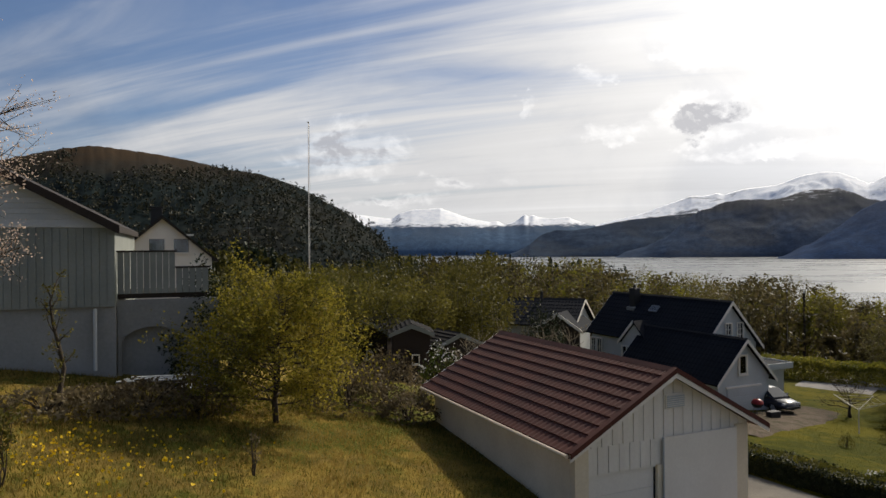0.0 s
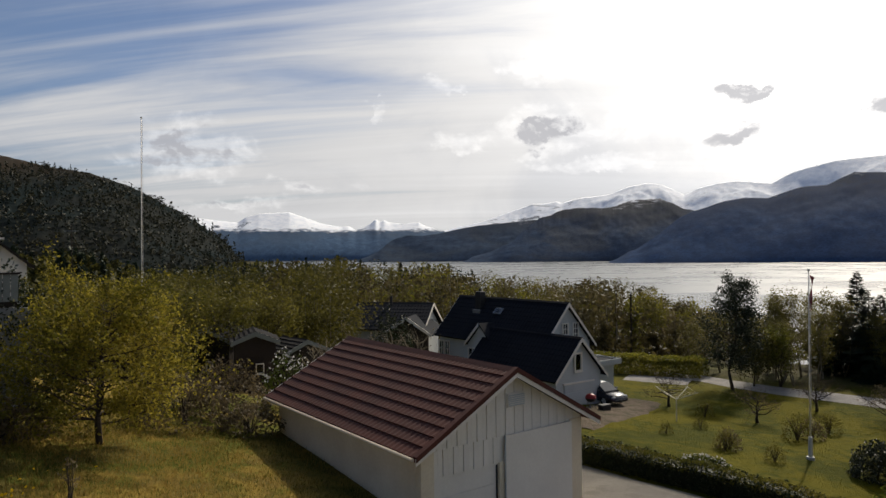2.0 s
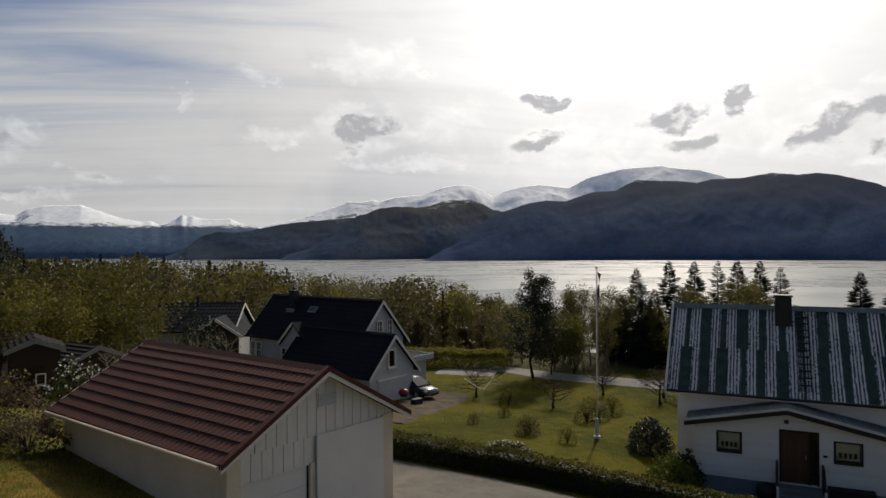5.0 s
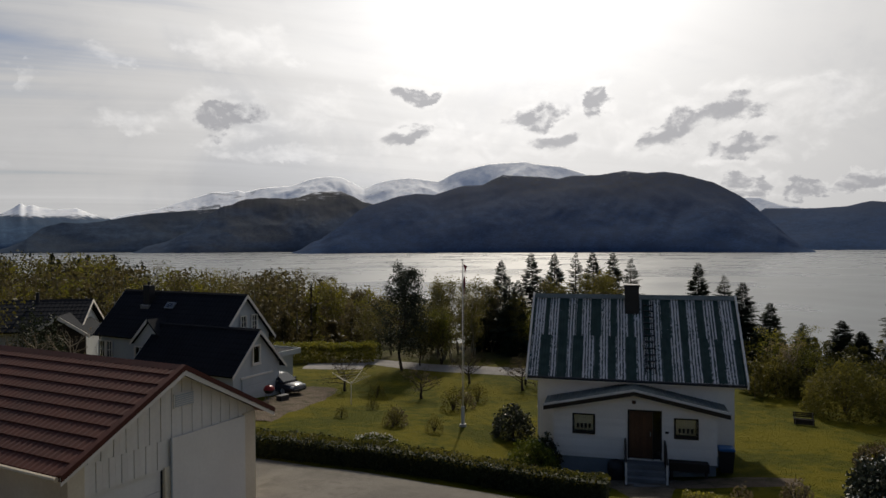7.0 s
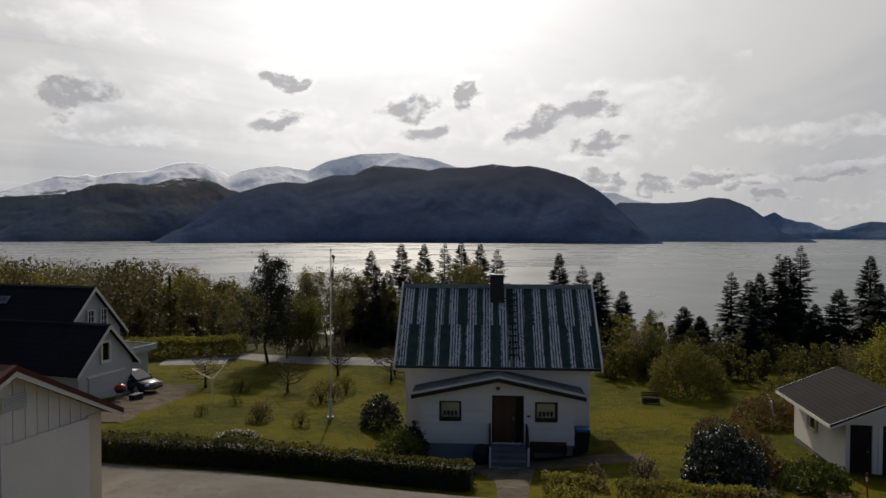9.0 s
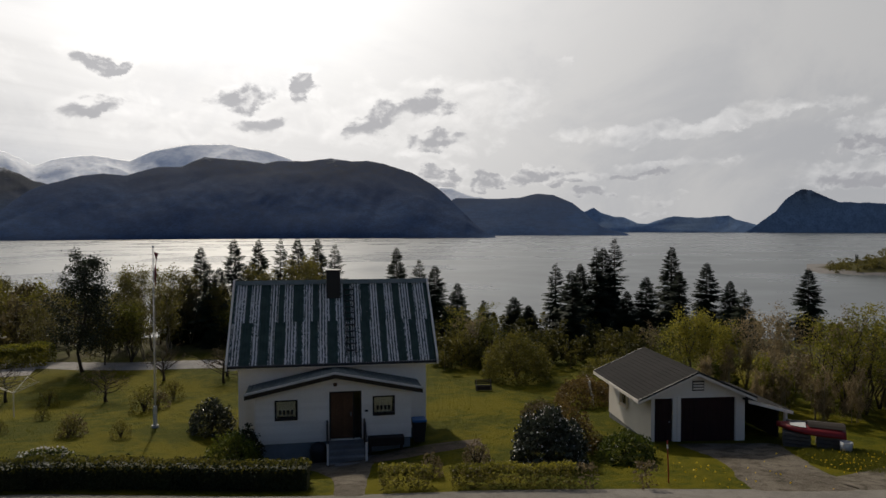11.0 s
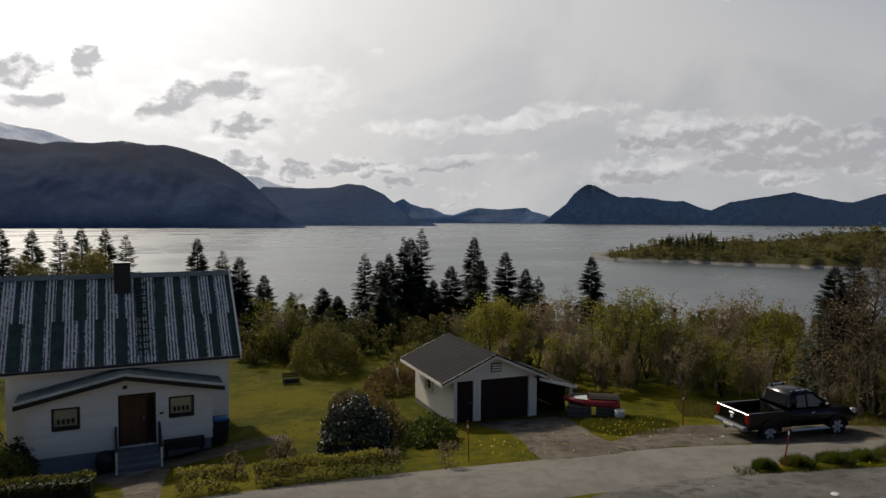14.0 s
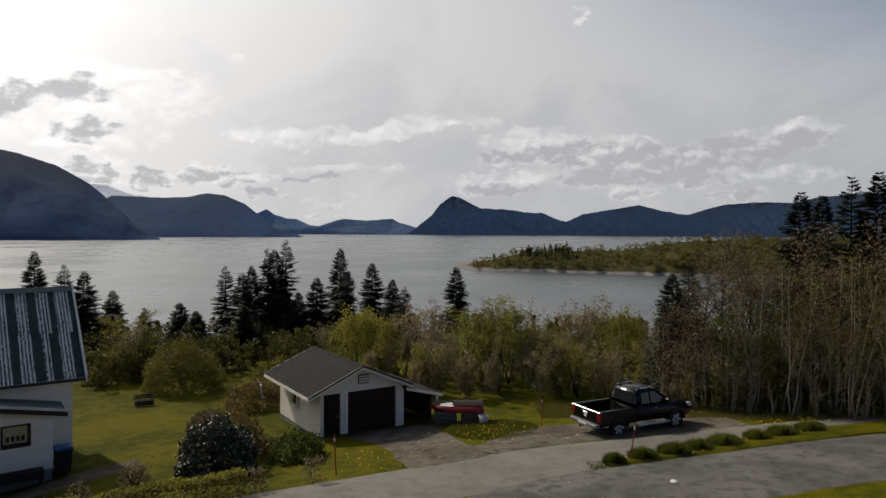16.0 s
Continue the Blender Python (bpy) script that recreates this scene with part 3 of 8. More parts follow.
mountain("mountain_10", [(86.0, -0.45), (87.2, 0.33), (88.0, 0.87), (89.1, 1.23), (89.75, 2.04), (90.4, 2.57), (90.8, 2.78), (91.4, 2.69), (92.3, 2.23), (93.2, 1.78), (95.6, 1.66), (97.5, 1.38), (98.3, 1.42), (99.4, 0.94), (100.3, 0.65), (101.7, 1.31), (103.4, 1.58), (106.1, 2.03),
                        (107.8, 1.57), (109.8, 1.21), (111.4, 1.73), (112.6, 2.02), (114.9, 2.17), (117.2, 2.1), (118.9, 2.48), (123, 2.8), (132, 3.2), (145, 2.4)], -0.46, 4500, M["haze_blue_mountain"], "mountain with a steep rounded knob, coloured haze blue", 9.0, 1.6, 30, 0.03)


# ---- buildings ----
def gable_roof(parent, u0, u1, w, ze, zr, mat, thick=0.10, barge=None, rows=0, wave=0.0, cap=True, both=True, vc=0.0, lip=0.05):
    """Two slopes from eave to ridge along local x; rows: stepped tile courses; wave: period of the tile's waves."""
    for side in (1, -1):
        ms = Mesh()
        nr = max(1, rows)
        nu = max(1, int((u1 - u0) / wave * 4)) if wave else 1
        slope = Vector((0, side * w, ze - zr))
        nrm = Vector((0, side * (zr - ze), w)).normalized()
        prof = []
        for r in range(nr):
            prof += [(r / nr, 0.0), ((r + 0.97) / nr, lip if rows else 0.0)]
        prof.append((1.0, 0.0))
        cols = nu + 1
        vs = []
        for s, h in prof:
            for i in range(cols):
                hh = h + (0.009 * math.cos(2 * math.pi * i / 4) if wave else 0.0)
                vs.append(Vector((u0 + (u1 - u0) * i / nu, vc, zr)) + slope * s + nrm * hh)
        top = len(vs)
        for s in (0.0, 1.0):
            for u in (u0, u1):
                vs.append(Vector((u, vc, zr)) + slope * s - nrm * thick)
        fs = []
        for r in range(len(prof) - 1):
            for i in range(nu):
                q = (r * cols + i, r * cols + i + 1, (r + 1) * cols + i + 1, (r + 1) * cols + i)
                fs.append(q if side < 0 else q[::-1])
        last = (len(prof) - 1) * cols
        fs += [(top, top + 1, top + 3, top + 2),
               tuple(range(last, last + cols)) + (top + 3, top + 2),
               tuple(range(0, last + cols, cols)) + (top + 2, top),
               tuple(range(nu, last + cols, cols)) + (top + 3, top + 1)]
        ms.add(vs, fs)
        part("roof_slope", ms, mat, parent)
    d = Vector((0, w, ze - zr)).normalized()
    if cap:
        part("ridge_cap", Mesh().prism([(vc - 0.16, zr - 0.06), (vc, zr + 0.05), (vc + 0.16, zr - 0.06), (vc, zr - 0.02)], (u0 - 0.02, u1 + 0.02)), mat, parent)
    if barge:
        for u, out in ((u0, -0.03), (u1, 0.03)):
            for side in (1, -1):
                a, b = (vc, zr + 0.02), (vc + side * w, ze + 0.02)
                o = [a, b, (b[0], b[1] - 0.2), (a[0], a[1] - 0.24)]
                part("bargeboard", Mesh().prism(o if side < 0 else o[::-1], (u + min(out, 0), u + max(out, 0))), barge, parent)


def wall_with_holes(x0, x1, z0, z1, y0, y1, holes=()):
    """A wall along x, of thickness y0 to y1, with rectangular holes (x0, x1, z0, z1)."""
    xs = sorted({x0, x1, *[h[0] for h in holes], *[h[1] for h in holes]})
    zs = sorted({z0, z1, *[h[2] for h in holes], *[h[3] for h in holes]})
    full = {(i, k) for i in range(len(xs) - 1) for k in range(len(zs) - 1)
            if not any(h[0] <= xs[i] and xs[i + 1] <= h[1] and h[2] <= zs[k] and zs[k + 1] <= h[3] for h in holes)}
    ms, seen = Mesh(), {}

    def at(i, j, k):
        if (i, j, k) not in seen:
            seen[i, j, k] = len(ms.v)
            ms.v.append((xs[i], (y0, y1)[j], zs[k]))
        return seen[i, j, k]

    for i, k in full:
        ms.f += [tuple(at(a, 0, c) for a, c in ((i, k), (i + 1, k), (i + 1, k + 1), (i, k + 1))), tuple(at(a, 1, c) for a, c in ((i, k), (i, k + 1), (i + 1, k + 1), (i + 1, k)))]
        for di, dk, e in ((-1, 0, ((i, k), (i, k + 1))), (1, 0, ((i + 1, k + 1), (i + 1, k))), (0, -1, ((i + 1, k), (i, k))), (0, 1, ((i, k + 1), (i + 1, k + 1)))):
            if (i + di, k + dk) not in full:
                (a, c), (b, d) = e
                ms.f.append((at(a, 0, c), at(b, 0, d), at(b, 1, d), at(a, 1, c)))
    return ms


def rotated(ms, deg, about=(0, 0)):
    """Turn a collected mesh about the upright axis."""
    c, s = math.cos(radians(deg)), math.sin(radians(deg))
    ms.v = [(about[0] + c * (x - about[0]) - s * (y - about[1]), about[1] + s * (x - about[0]) + c * (y - about[1]), z) for x, y, z in ms.v]
    return ms


def window(parent, m, w, h, frame_mat, depth=0.08, bars=(1, 0), trim=0.07, sill=True, proud=0.085):
    """A window in the local x-z plane facing -y, its lower left corner at the pose m."""
    m = m @ pose(0, -proud, 0)
    ms = Mesh()
    for b in ((-trim, 0, -trim, h + trim), (w, w + trim, -trim, h + trim), (0, w, -trim, 0), (0, w, h, h + trim)):
        ms.box(b[0], b[1], -0.04, depth, b[2], b[3], 0.008)
    win = part("window", ms, frame_mat, parent, m=m)
    for i in range(1, bars[0] + 1):
        part("glazing_bar", Mesh().box(w * i / (bars[0] + 1) - 0.02, w * i / (bars[0] + 1) + 0.02, 0.0, 0.05, 0, h), frame_mat, win)
    for i in range(1, bars[1] + 1):
        part("glazing_bar", Mesh().box(0, w, 0.0, 0.05, h * i / (bars[1] + 1) - 0.02, h * i / (bars[1] + 1) + 0.02), frame_mat, win)
    part("pane", Mesh().box(0, w, 0.052, 0.06, 0, h), M["glass"], win).visible_shadow = False
    # no opening here: an added dark plate stands in for the room's shade
    if proud:
        part("reveal", Mesh().box(0, w, 0.064, 0.08, 0, h), M["interior"], win)
    if sill:
        part("sill", Mesh().box(-trim, w + trim, -0.08, 0.02, -trim - 0.04, -trim), frame_mat, win)
    return win


def turn_to(axis):
    """Pose that turns a -y facing panel to face local -x, +x, -y or +y."""
    return {"-y": pose(0, 0, 0), "+y": pose(0, 0, 0, 0, 0, 180), "-x": pose(0, 0, 0, 0, 0, -90), "+x": pose(0, 0, 0, 0, 0, 90)}[axis]


def boards_up(parent, name, u, v0, v1, low, high, mat, step=0.16, proud=-0.03):
    """Upright boards on a gable front in the plane x = u, from low(v) to high(v), each a piece of its own."""
    n = max(1, round((v1 - v0) / step))
    for i in range(n):
        a, b = v0 + (v1 - v0) * i / n + 0.006, v0 + (v1 - v0) * (i + 1) / n - 0.006
        p = proud * (1.0 if i % 2 else 0.55)
        if high(a) - low(a) < 0.03 and high(b) - low(b) < 0.03:
            continue
        part(name, Mesh().prism([(a, low(a)), (b, low(b)), (b, max(high(b), low(b) + 0.01)), (a, max(high(a), low(a) + 0.01))], (u + p, u)), mat, parent)


def red_garage():
    zb = -8.0
    g = thing("garage", pose(6.13, 17.98, zb, 0, 0, 114.1), "double garage with oxide-red tiled metal roof and cream walls", "garage")
    L, w, ze, zr = 9.52, 3.38, 2.94, 4.78
    hw, f = 2.98, 0.35
    slope = (zr - ze) / w
    under = lambda v: zr - 0.14 - slope * abs(v)
    part("wall", Mesh().box(f + 0.25, L - 0.3, hw - 0.25, hw, -0.6, under(hw)), M["cream_paint"], g)
    part("wall", Mesh().box(f + 0.25, L - 0.3, -hw, -hw + 0.25, -0.6, under(hw)), M["cream_paint"], g)
    part("wall", Mesh().prism([(-hw + 0.25, -0.6), (hw - 0.25, -0.6), (hw - 0.25, under(hw - 0.25)), (0, under(0)), (-hw + 0.25, under(hw - 0.25))], (L - 0.5, L - 0.3)), M["cream_paint"], g)
    # front: pillars, door lintel, gable
    part("pillar", Mesh().box(f, f + 0.25, -hw, -hw + 0.5, -0.6, 2.97, 0.01), M["cream_paint"], g)
    part("pillar", Mesh().box(f, f + 0.25, hw - 0.42, hw, -0.6, 2.97, 0.01), M["cream_paint"], g)
    part("pillar", Mesh().box(f, f + 0.25, 0.14, 0.34, -0.2, 2.2, 0.01), M["cream_paint"], g)
    part("gable_wall", Mesh().prism([(-hw, 2.97), (hw, 2.97), (hw, max(2.98, under(hw))), (0, under(0)), (-hw, max(2.98, under(hw)))], (f + 0.06, f + 0.25)), M["white_paint"], g)
    boards_up(g, "board", f + 0.06, -hw, hw, lambda v: 2.9, under, M["white_paint"], 0.17)
    boards_up(g, "board", f + 0.06, 0.2, hw - 0.38, lambda v: 2.2, lambda v: 2.9, M["white_paint"], 0.17)
    part("lintel", Mesh().box(f + 0.06, f + 0.25, 0.2, hw - 0.3, 2.15, 2.97), M["white_paint"], g)
    door = part("door", Mesh().box(f + 0.12, f + 0.17, 0.34, hw - 0.42, -0.05, 2.2), M["white_paint"], g, "white overhead door")
    for z in (0.5, 1.05, 1.6):
        part("door_panel", Mesh().box(f + 0.10, f + 0.12, 0.42, hw - 0.5, z - 0.5, z + 0.02, 0.008), M["white_paint"], door)
    part("door_edge", Mesh().box(f + 0.09, f + 0.12, 0.34, 0.38, -0.05, 2.2), M["black"], door)
    slide = part("sliding_door", Mesh().box(f - 0.07, f - 0.02, -hw + 0.5, 0.16, -0.05, 2.93, 0.01), M["white_paint"], g, "tall plain white sliding door")
    part("door_edge", Mesh().box(f - 0.075, f - 0.02, 0.16, 0.18, -0.05, 2.93), M["grey_paint"], slide)
    vent = part("vent", Mesh().box(f - 0.02, f + 0.02, -0.62, 0.05, 3.66, 4.05, 0.01), M["white_paint"], g, "louvred gable vent")
    for i in range(6):
        part("slat", Mesh().box(f - 0.045, f - 0.02, -0.58, 0.01, 3.70 + i * 0.055, 3.73 + i * 0.055), M["grey_paint"], vent)
    gable_roof(g, 0.0, L, w, ze, zr, M["red_tile"], 0.1, M["white_paint"], 10, 0.21, lip=0.036)
    part("filler", Mesh().box(f + 0.05, f + 0.25, 0.12, 0.20, 2.19, 2.97), M["white_paint"], g)
    for side in (1, -1):
        o = [(0, zr + 0.06), (side * w, ze + 0.06), (side * w, ze - 0.08), (0, zr - 0.08)]
        part("verge_tile", Mesh().prism(o if side < 0 else o[::-1], (-0.06, 0.10)), M["red_tile"], g)
        part("gutter", Mesh().tube([(0.05, side * (w + 0.05), ze - 0.03), (L - 0.05, side * (w + 0.05), ze - 0.05)], 0.055, 8), M["cream_paint"], g)
    return g


def white_house():
    zb = -9.55
    h = thing("house", pose(24.35, 22.87, zb, 0, 0, -52.9), "small white boarded house with a peeling green corrugated roof", "house")
    L, w, ze, zr = 8.91, 3.11, 3.65, 6.93
    hw, u0, u1 = 2.7, 0.4, 8.49
    slope = (zr - ze) / w
    under = lambda v: zr - 0.12 - slope * abs(v)
    part("foundation", Mesh().box(u0 + 0.05, u1 - 0.05, -hw + 0.05, hw - 0.05, -0.6, 0.55), M["foundation"], h)
    for s in (1, -1):
        part("wall", Mesh().box(u0, u1, s * hw, s * (hw - 0.18), 0.55, under(hw)), M["white_paint"], h)
    for a, b in ((u0, u0 + 0.18), (u1 - 0.18, u1)):
        part("gable_wall", Mesh().prism([(-hw + 0.18, 0.55), (hw - 0.18, 0.55), (hw - 0.18, under(hw - 0.18)), (0, under(0)), (-hw + 0.18, under(hw - 0.18))], (a, b)), M["white_paint"], h)
    ms = Mesh()
    for i in range(20):
        z = 0.55 + 0.155 * i
        ms.prism([(-hw - 0.022, z), (-hw, z), (-hw, z + 0.15), (-hw - 0.006, z + 0.15)][::-1], (u0 - 0.01, u1 + 0.01))
    part("cladding", ms, M["white_paint"], h, "white lapped boards")
    for i in range(34):
        z = 0.55 + 0.17 * i
        lim = hw if z < under(hw) - 0.2 else max(0.1, (zr - 0.14 - z - 0.17) / slope)
        if z < zr - 0.5:
            part("board", Mesh().prism([(u1, z), (u1 + 0.024, z), (u1 + 0.006, z + 0.165), (u1, z + 0.165)][::-1], (-lim, lim), "y"), M["white_paint"], h)
    # roof: corrugated sheets in two courses on battens
    for s in (1, -1):
        o = [(0, zr), (s * w, ze), (s * w, ze - 0.1), (0, zr - 0.12)]
        part("roof_deck", Mesh().prism(o if s < 0 else o[::-1], (0.06, L - 0.06)), M["grey_paint"], h)
    n = 12
    for side in (-1, 1):
        d = Vector((0, side * w, ze - zr))
        nrm = Vector((0, side * (zr - ze), w)).normalized()
        for row in range(2):
            for c in range(n):
                a, b = L * c / n, L * (c + 1) / n
                ms = Mesh()
                vs, k = [], 25
                for s in (0.0 + row * 0.49, 0.515 + row * 0.49):
                    for i in range(k):
                        hh = 0.035 + 0.012 * math.sin(i / (k - 1) * 2 * math.pi * 6) + (0.02 if row == 0 and s > 0.3 else 0.0)
                        vs.append(Vector((a + (b - a) * i / (k - 1), 0, zr)) + d * min(s, 1.01) + nrm * hh)
                fs = [(i, i + 1, k + i + 1, k + i) for i in range(k - 1)]
                ms.add(vs, fs if side < 0 else [f[::-1] for f in fs])
                part("roof_sheet", ms, M["peeling"], h)
    part("ridge_cap", Mesh().prism([(-0.22, zr - 0.1), (0, zr + 0.1), (0.22, zr - 0.1), (0, zr + 0.04)], (-0.03, L + 0.03)), M["green_metal"], h)
    for u in (-0.09, L + 0.01):
        for s in (1, -1):
            o = [(0, zr + 0.15), (s * w * 1.01, ze + 0.12), (s * w * 1.01, ze - 0.18), (0, zr - 0.17)]
            part("bargeboard", Mesh().prism(o if s < 0 else o[::-1], (u, u + 0.08)), M["white_paint"], h)
    part("fascia", Mesh().box(0.05, L - 0.05, -w - 0.02, -w + 0.02, ze - 0.17, ze - 0.01), M["white_paint"], h)
    part("gutter", Mesh().tube([(0.0, -w - 0.08, ze - 0.02), (L, -w - 0.08, ze - 0.06)], 0.06, 8), M["black"], h)
    ch = part("chimney", Mesh().box(4.15, 4.78, -0.75, -0.15, 5.6, 7.45, 0.02), M["black"], h, "black chimney stack")
    part("chimney_cap", Mesh().box(4.1, 4.83, -0.8, -0.1, 7.45, 7.53, 0.02), M["black"], ch)
    # roof ladder
    lad = part("roof_ladder", Mesh().tube([(4.98, -0.35, zr - 0.25), (4.98, -w + 0.12, ze + 0.28)], 0.02, 6), M["black"], h, "black steel roof ladder")
    part("rail", Mesh().tube([(5.38, -0.35, zr - 0.25), (5.38, -w + 0.12, ze + 0.28)], 0.02, 6), M["black"], lad)
    for i in range(11):
        s = 0.13 + 0.075 * i
        part("rung", Mesh().box(4.96, 5.40, -s * w - 0.07, -s * w + 0.03, zr + (ze - zr) * s + 0.06, zr + (ze - zr) * s + 0.11), M["black"], lad)
    # porch
    p0, p1, pv = 1.2, 7.66, -4.0
    uc, zt, zs = 4.46, 3.42, 2.66
    cut = lambda u: zt - 0.1 - (zt - zs) / 3.62 * abs(u - uc)
    part("porch_foundation", Mesh().box(p0 + 0.04, p1 - 0.04, pv + 0.04, -hw + 0.05, -0.6, 0.54), M["foundation"], h)
    doors = (4.21, 5.55, 0.60, 2.62)
    wins = [(2.04, 2.85, 1.62, 2.30), (6.08, 6.90, 1.64, 2.31)]
    part("porch_wall", wall_with_holes(p0, p1, 0.54, 2.62, pv, pv + 0.15, [doors, *wins]), M["white_paint"], h)
    part("porch_gable", Mesh().prism([(p0, 2.62), (p1, 2.62), (p1, cut(p1)), (uc, cut(uc)), (p0, cut(p0))], (pv, pv + 0.15), "y"), M["white_paint"], h)
    for a, b in ((p0, p0 + 0.15), (p1 - 0.15, p1)):
        part("porch_wall", Mesh().box(a, b, pv + 0.15, -hw, 0.54, 2.62), M["white_paint"], h)
    for i in range(18):
        z = 0.55 + 0.15 * i
        spans, zz = [(p0, p1)], z + 0.07
        for a, b, c, d in [(doors[0] - 0.08, doors[1] + 0.08, doors[2], doors[3] + 0.08)] + [(q[0] - 0.08, q[1] + 0.08, q[2] - 0.1, q[3] + 0.08) for q in wins]:
            if c < zz < d:
                spans = [t for s0, s1 in spans for t in ((s0, min(s1, a)), (max(s0, b), s1)) if t[1] - t[0] > 0.05]
        if z > 2.4:
            k = (zt - 0.14 - z - 0.15) / ((zt - zs) / 3.62)
            spans = [(max(a, uc - k), min(b, uc + k)) for a, b in spans if min(b, uc + k) - max(a, uc - k) > 0.05]
        for a, b in spans:
            part("board", Mesh().prism([(pv - 0.024, z), (pv, z), (pv, z + 0.148), (pv - 0.006, z + 0.148)][::-1], (a, b)), M["white_paint"], h)
    for q in wins:
        win = window(h, pose(q[0], pv, q[2]), q[1] - q[0], q[3] - q[2], M["dark_frame"], 0.12, (0, 0), 0.06, proud=0.0)
        part("curtain", Mesh().prism([(q[0] * 0 + 0.02 + 0.04 * i, 0.07 + 0.015 * (i % 2)) for i in range(20)] + [(0.78 - 0.04 * i, 0.09 + 0.015 * (i % 2)) for i in range(20)], (0.03, q[3] - q[2] - 0.02), "z"), M["curtain"], win, "pale ochre curtain")
        for i in range(4):
            part("flowerpot", Mesh().tube([(0.16 + 0.16 * i, 0.04, 0.12), (0.16 + 0.16 * i, 0.04, 0.30)], [0.04, 0.055], 8), M["dark_frame"], win)
    part("room_back", Mesh().box(p0 + 0.16, p1 - 0.16, -hw - 0.04, -hw - 0.01, 0.56, 2.6), M["interior"], h)
    # front door with glazed side panel
    door = part("door", Mesh().box(doors[0] + 0.06, doors[0] + 0.98, pv + 0.04, pv + 0.09, 0.62, 2.56, 0.01), M["oak"], h, "brown oak front door")
    for i in range(5):
        part("door_plank", Mesh().box(doors[0] + 0.12 + i * 0.16, doors[0] + 0.25 + i * 0.16, pv + 0.025, pv + 0.04, 0.72, 2.46, 0.005), M["oak"], door)
    part("door_handle", Mesh().box(doors[0] + 0.88, doors[0] + 0.92, pv - 0.02, pv + 0.04, 1.55, 1.72, 0.008), M["metal"], door)
    ms = Mesh()
    for b in ((doors[0], doors[0] + 0.06, 0.6, 2.62), (doors[1] - 0.06, doors[1], 0.6, 2.62), (doors[0] + 0.98, doors[0] + 1.03, 0.6, 2.56), (doors[0], doors[1], 2.56, 2.62)):
        ms.box(b[0], b[1], pv - 0.02, pv + 0.12, b[2], b[3])
    part("door_frame", ms, M["dark_frame"], h)
    part("side_light", Mesh().box(doors[0] + 1.03, doors[1] - 0.06, pv + 0.05, pv + 0.06, 0.62, 2.56), M["glass"], h, "ribbed glass beside the door")
    part("bell_box", Mesh().box(5.68, 5.82, pv - 0.05, pv - 0.02, 1.72, 1.80, 0.005), M["black"], h)
    lamp = part("porch_lamp", Mesh().box(4.38, 4.54, pv - 0.10, pv - 0.02, 2.86, 3.0, 0.02), M["oak"], h, "small porch lamp")
    # porch roof, its ridge running out from the house
    for s in (1, -1):
        e = Vector((s * 3.64, 0, zs - zt))
        nrm = Vector((-(zs - zt) * s, 0, 3.64)).normalized()
        ms = Mesh()
        vs = []
        for y in (pv - 0.35, -hw + 0.02):
            for k in range(2):
                for q in (0.0, 1.0):
                    vs.append(Vector((uc, y, zt)) + e * q + nrm * (0.05 if k else -0.07))
        ms.add(vs, [(2, 3, 7, 6), (0, 4, 5, 1), (0, 1, 3, 2), (4, 6, 7, 5), (1, 5, 7, 3), (0, 2, 6, 4)])
        roof = part("porch_roof", ms, M["green_metal"], h)
        ms = Mesh()
        for i in range(27):
            q = (i + 0.5) / 27
            b = Vector((uc, 0, zt)) + e * q + nrm * 0.065
            ms.tube([b + Vector((0, pv - 0.36, 0)), b + Vector((0, -hw, 0))], 0.022, 5)
        part("corrugation", ms, M["green_metal"], roof)
        o = [(uc, zt + 0.02), (uc + s * 3.66, zs + 0.02), (uc + s * 3.66, zs - 0.16), (uc, zt - 0.16)]
        part("porch_bargeboard", Mesh().prism(o if s > 0 else o[::-1], (pv - 0.38, pv - 0.33), "y"), M["dark_frame"], h)
        o = [(uc, zt + 0.11), (uc + s * 3.68, zs + 0.11), (uc + s * 3.68, zs + 0.02), (uc, zt + 0.02)]
        part("roof_edge", Mesh().prism(o if s > 0 else o[::-1], (pv - 0.43, pv - 0.38), "y"), M["chalk"], h)
    # steps and railings
    st = part("steps", Mesh().box(4.15, 5.62, pv - 0.62, pv, -0.3, 0.56, 0.02), M["concrete"], h, "concrete entrance steps")
    for i in range(3):
        part("step", Mesh().box(4.15, 5.62, pv - 0.62 - 0.28 * (i + 1), pv - 0.62 - 0.28 * i, -0.3, 0.56 - 0.18 * (i + 1), 0.015), M["concrete"], st)
    for u in (4.12, 5.66):
        rail = part("railing", Mesh().tube([(u, pv - 0.05, 1.42), (u, pv - 0.6, 1.40), (u, pv - 1.45, 0.85)], 0.035, 6), M["dark_frame"], h, "dark stair railing with white posts")
        for y, a, b in ((pv - 0.1, 0.5, 1.42), (pv - 0.6, 0.5, 1.40), (pv - 1.45, -0.1, 0.87)):
            part("post", Mesh().box(u - 0.04, u + 0.04, y - 0.04, y + 0.04, a, b), M["white_paint"] if y < pv - 1 else M["dark_frame"], rail)
    return h


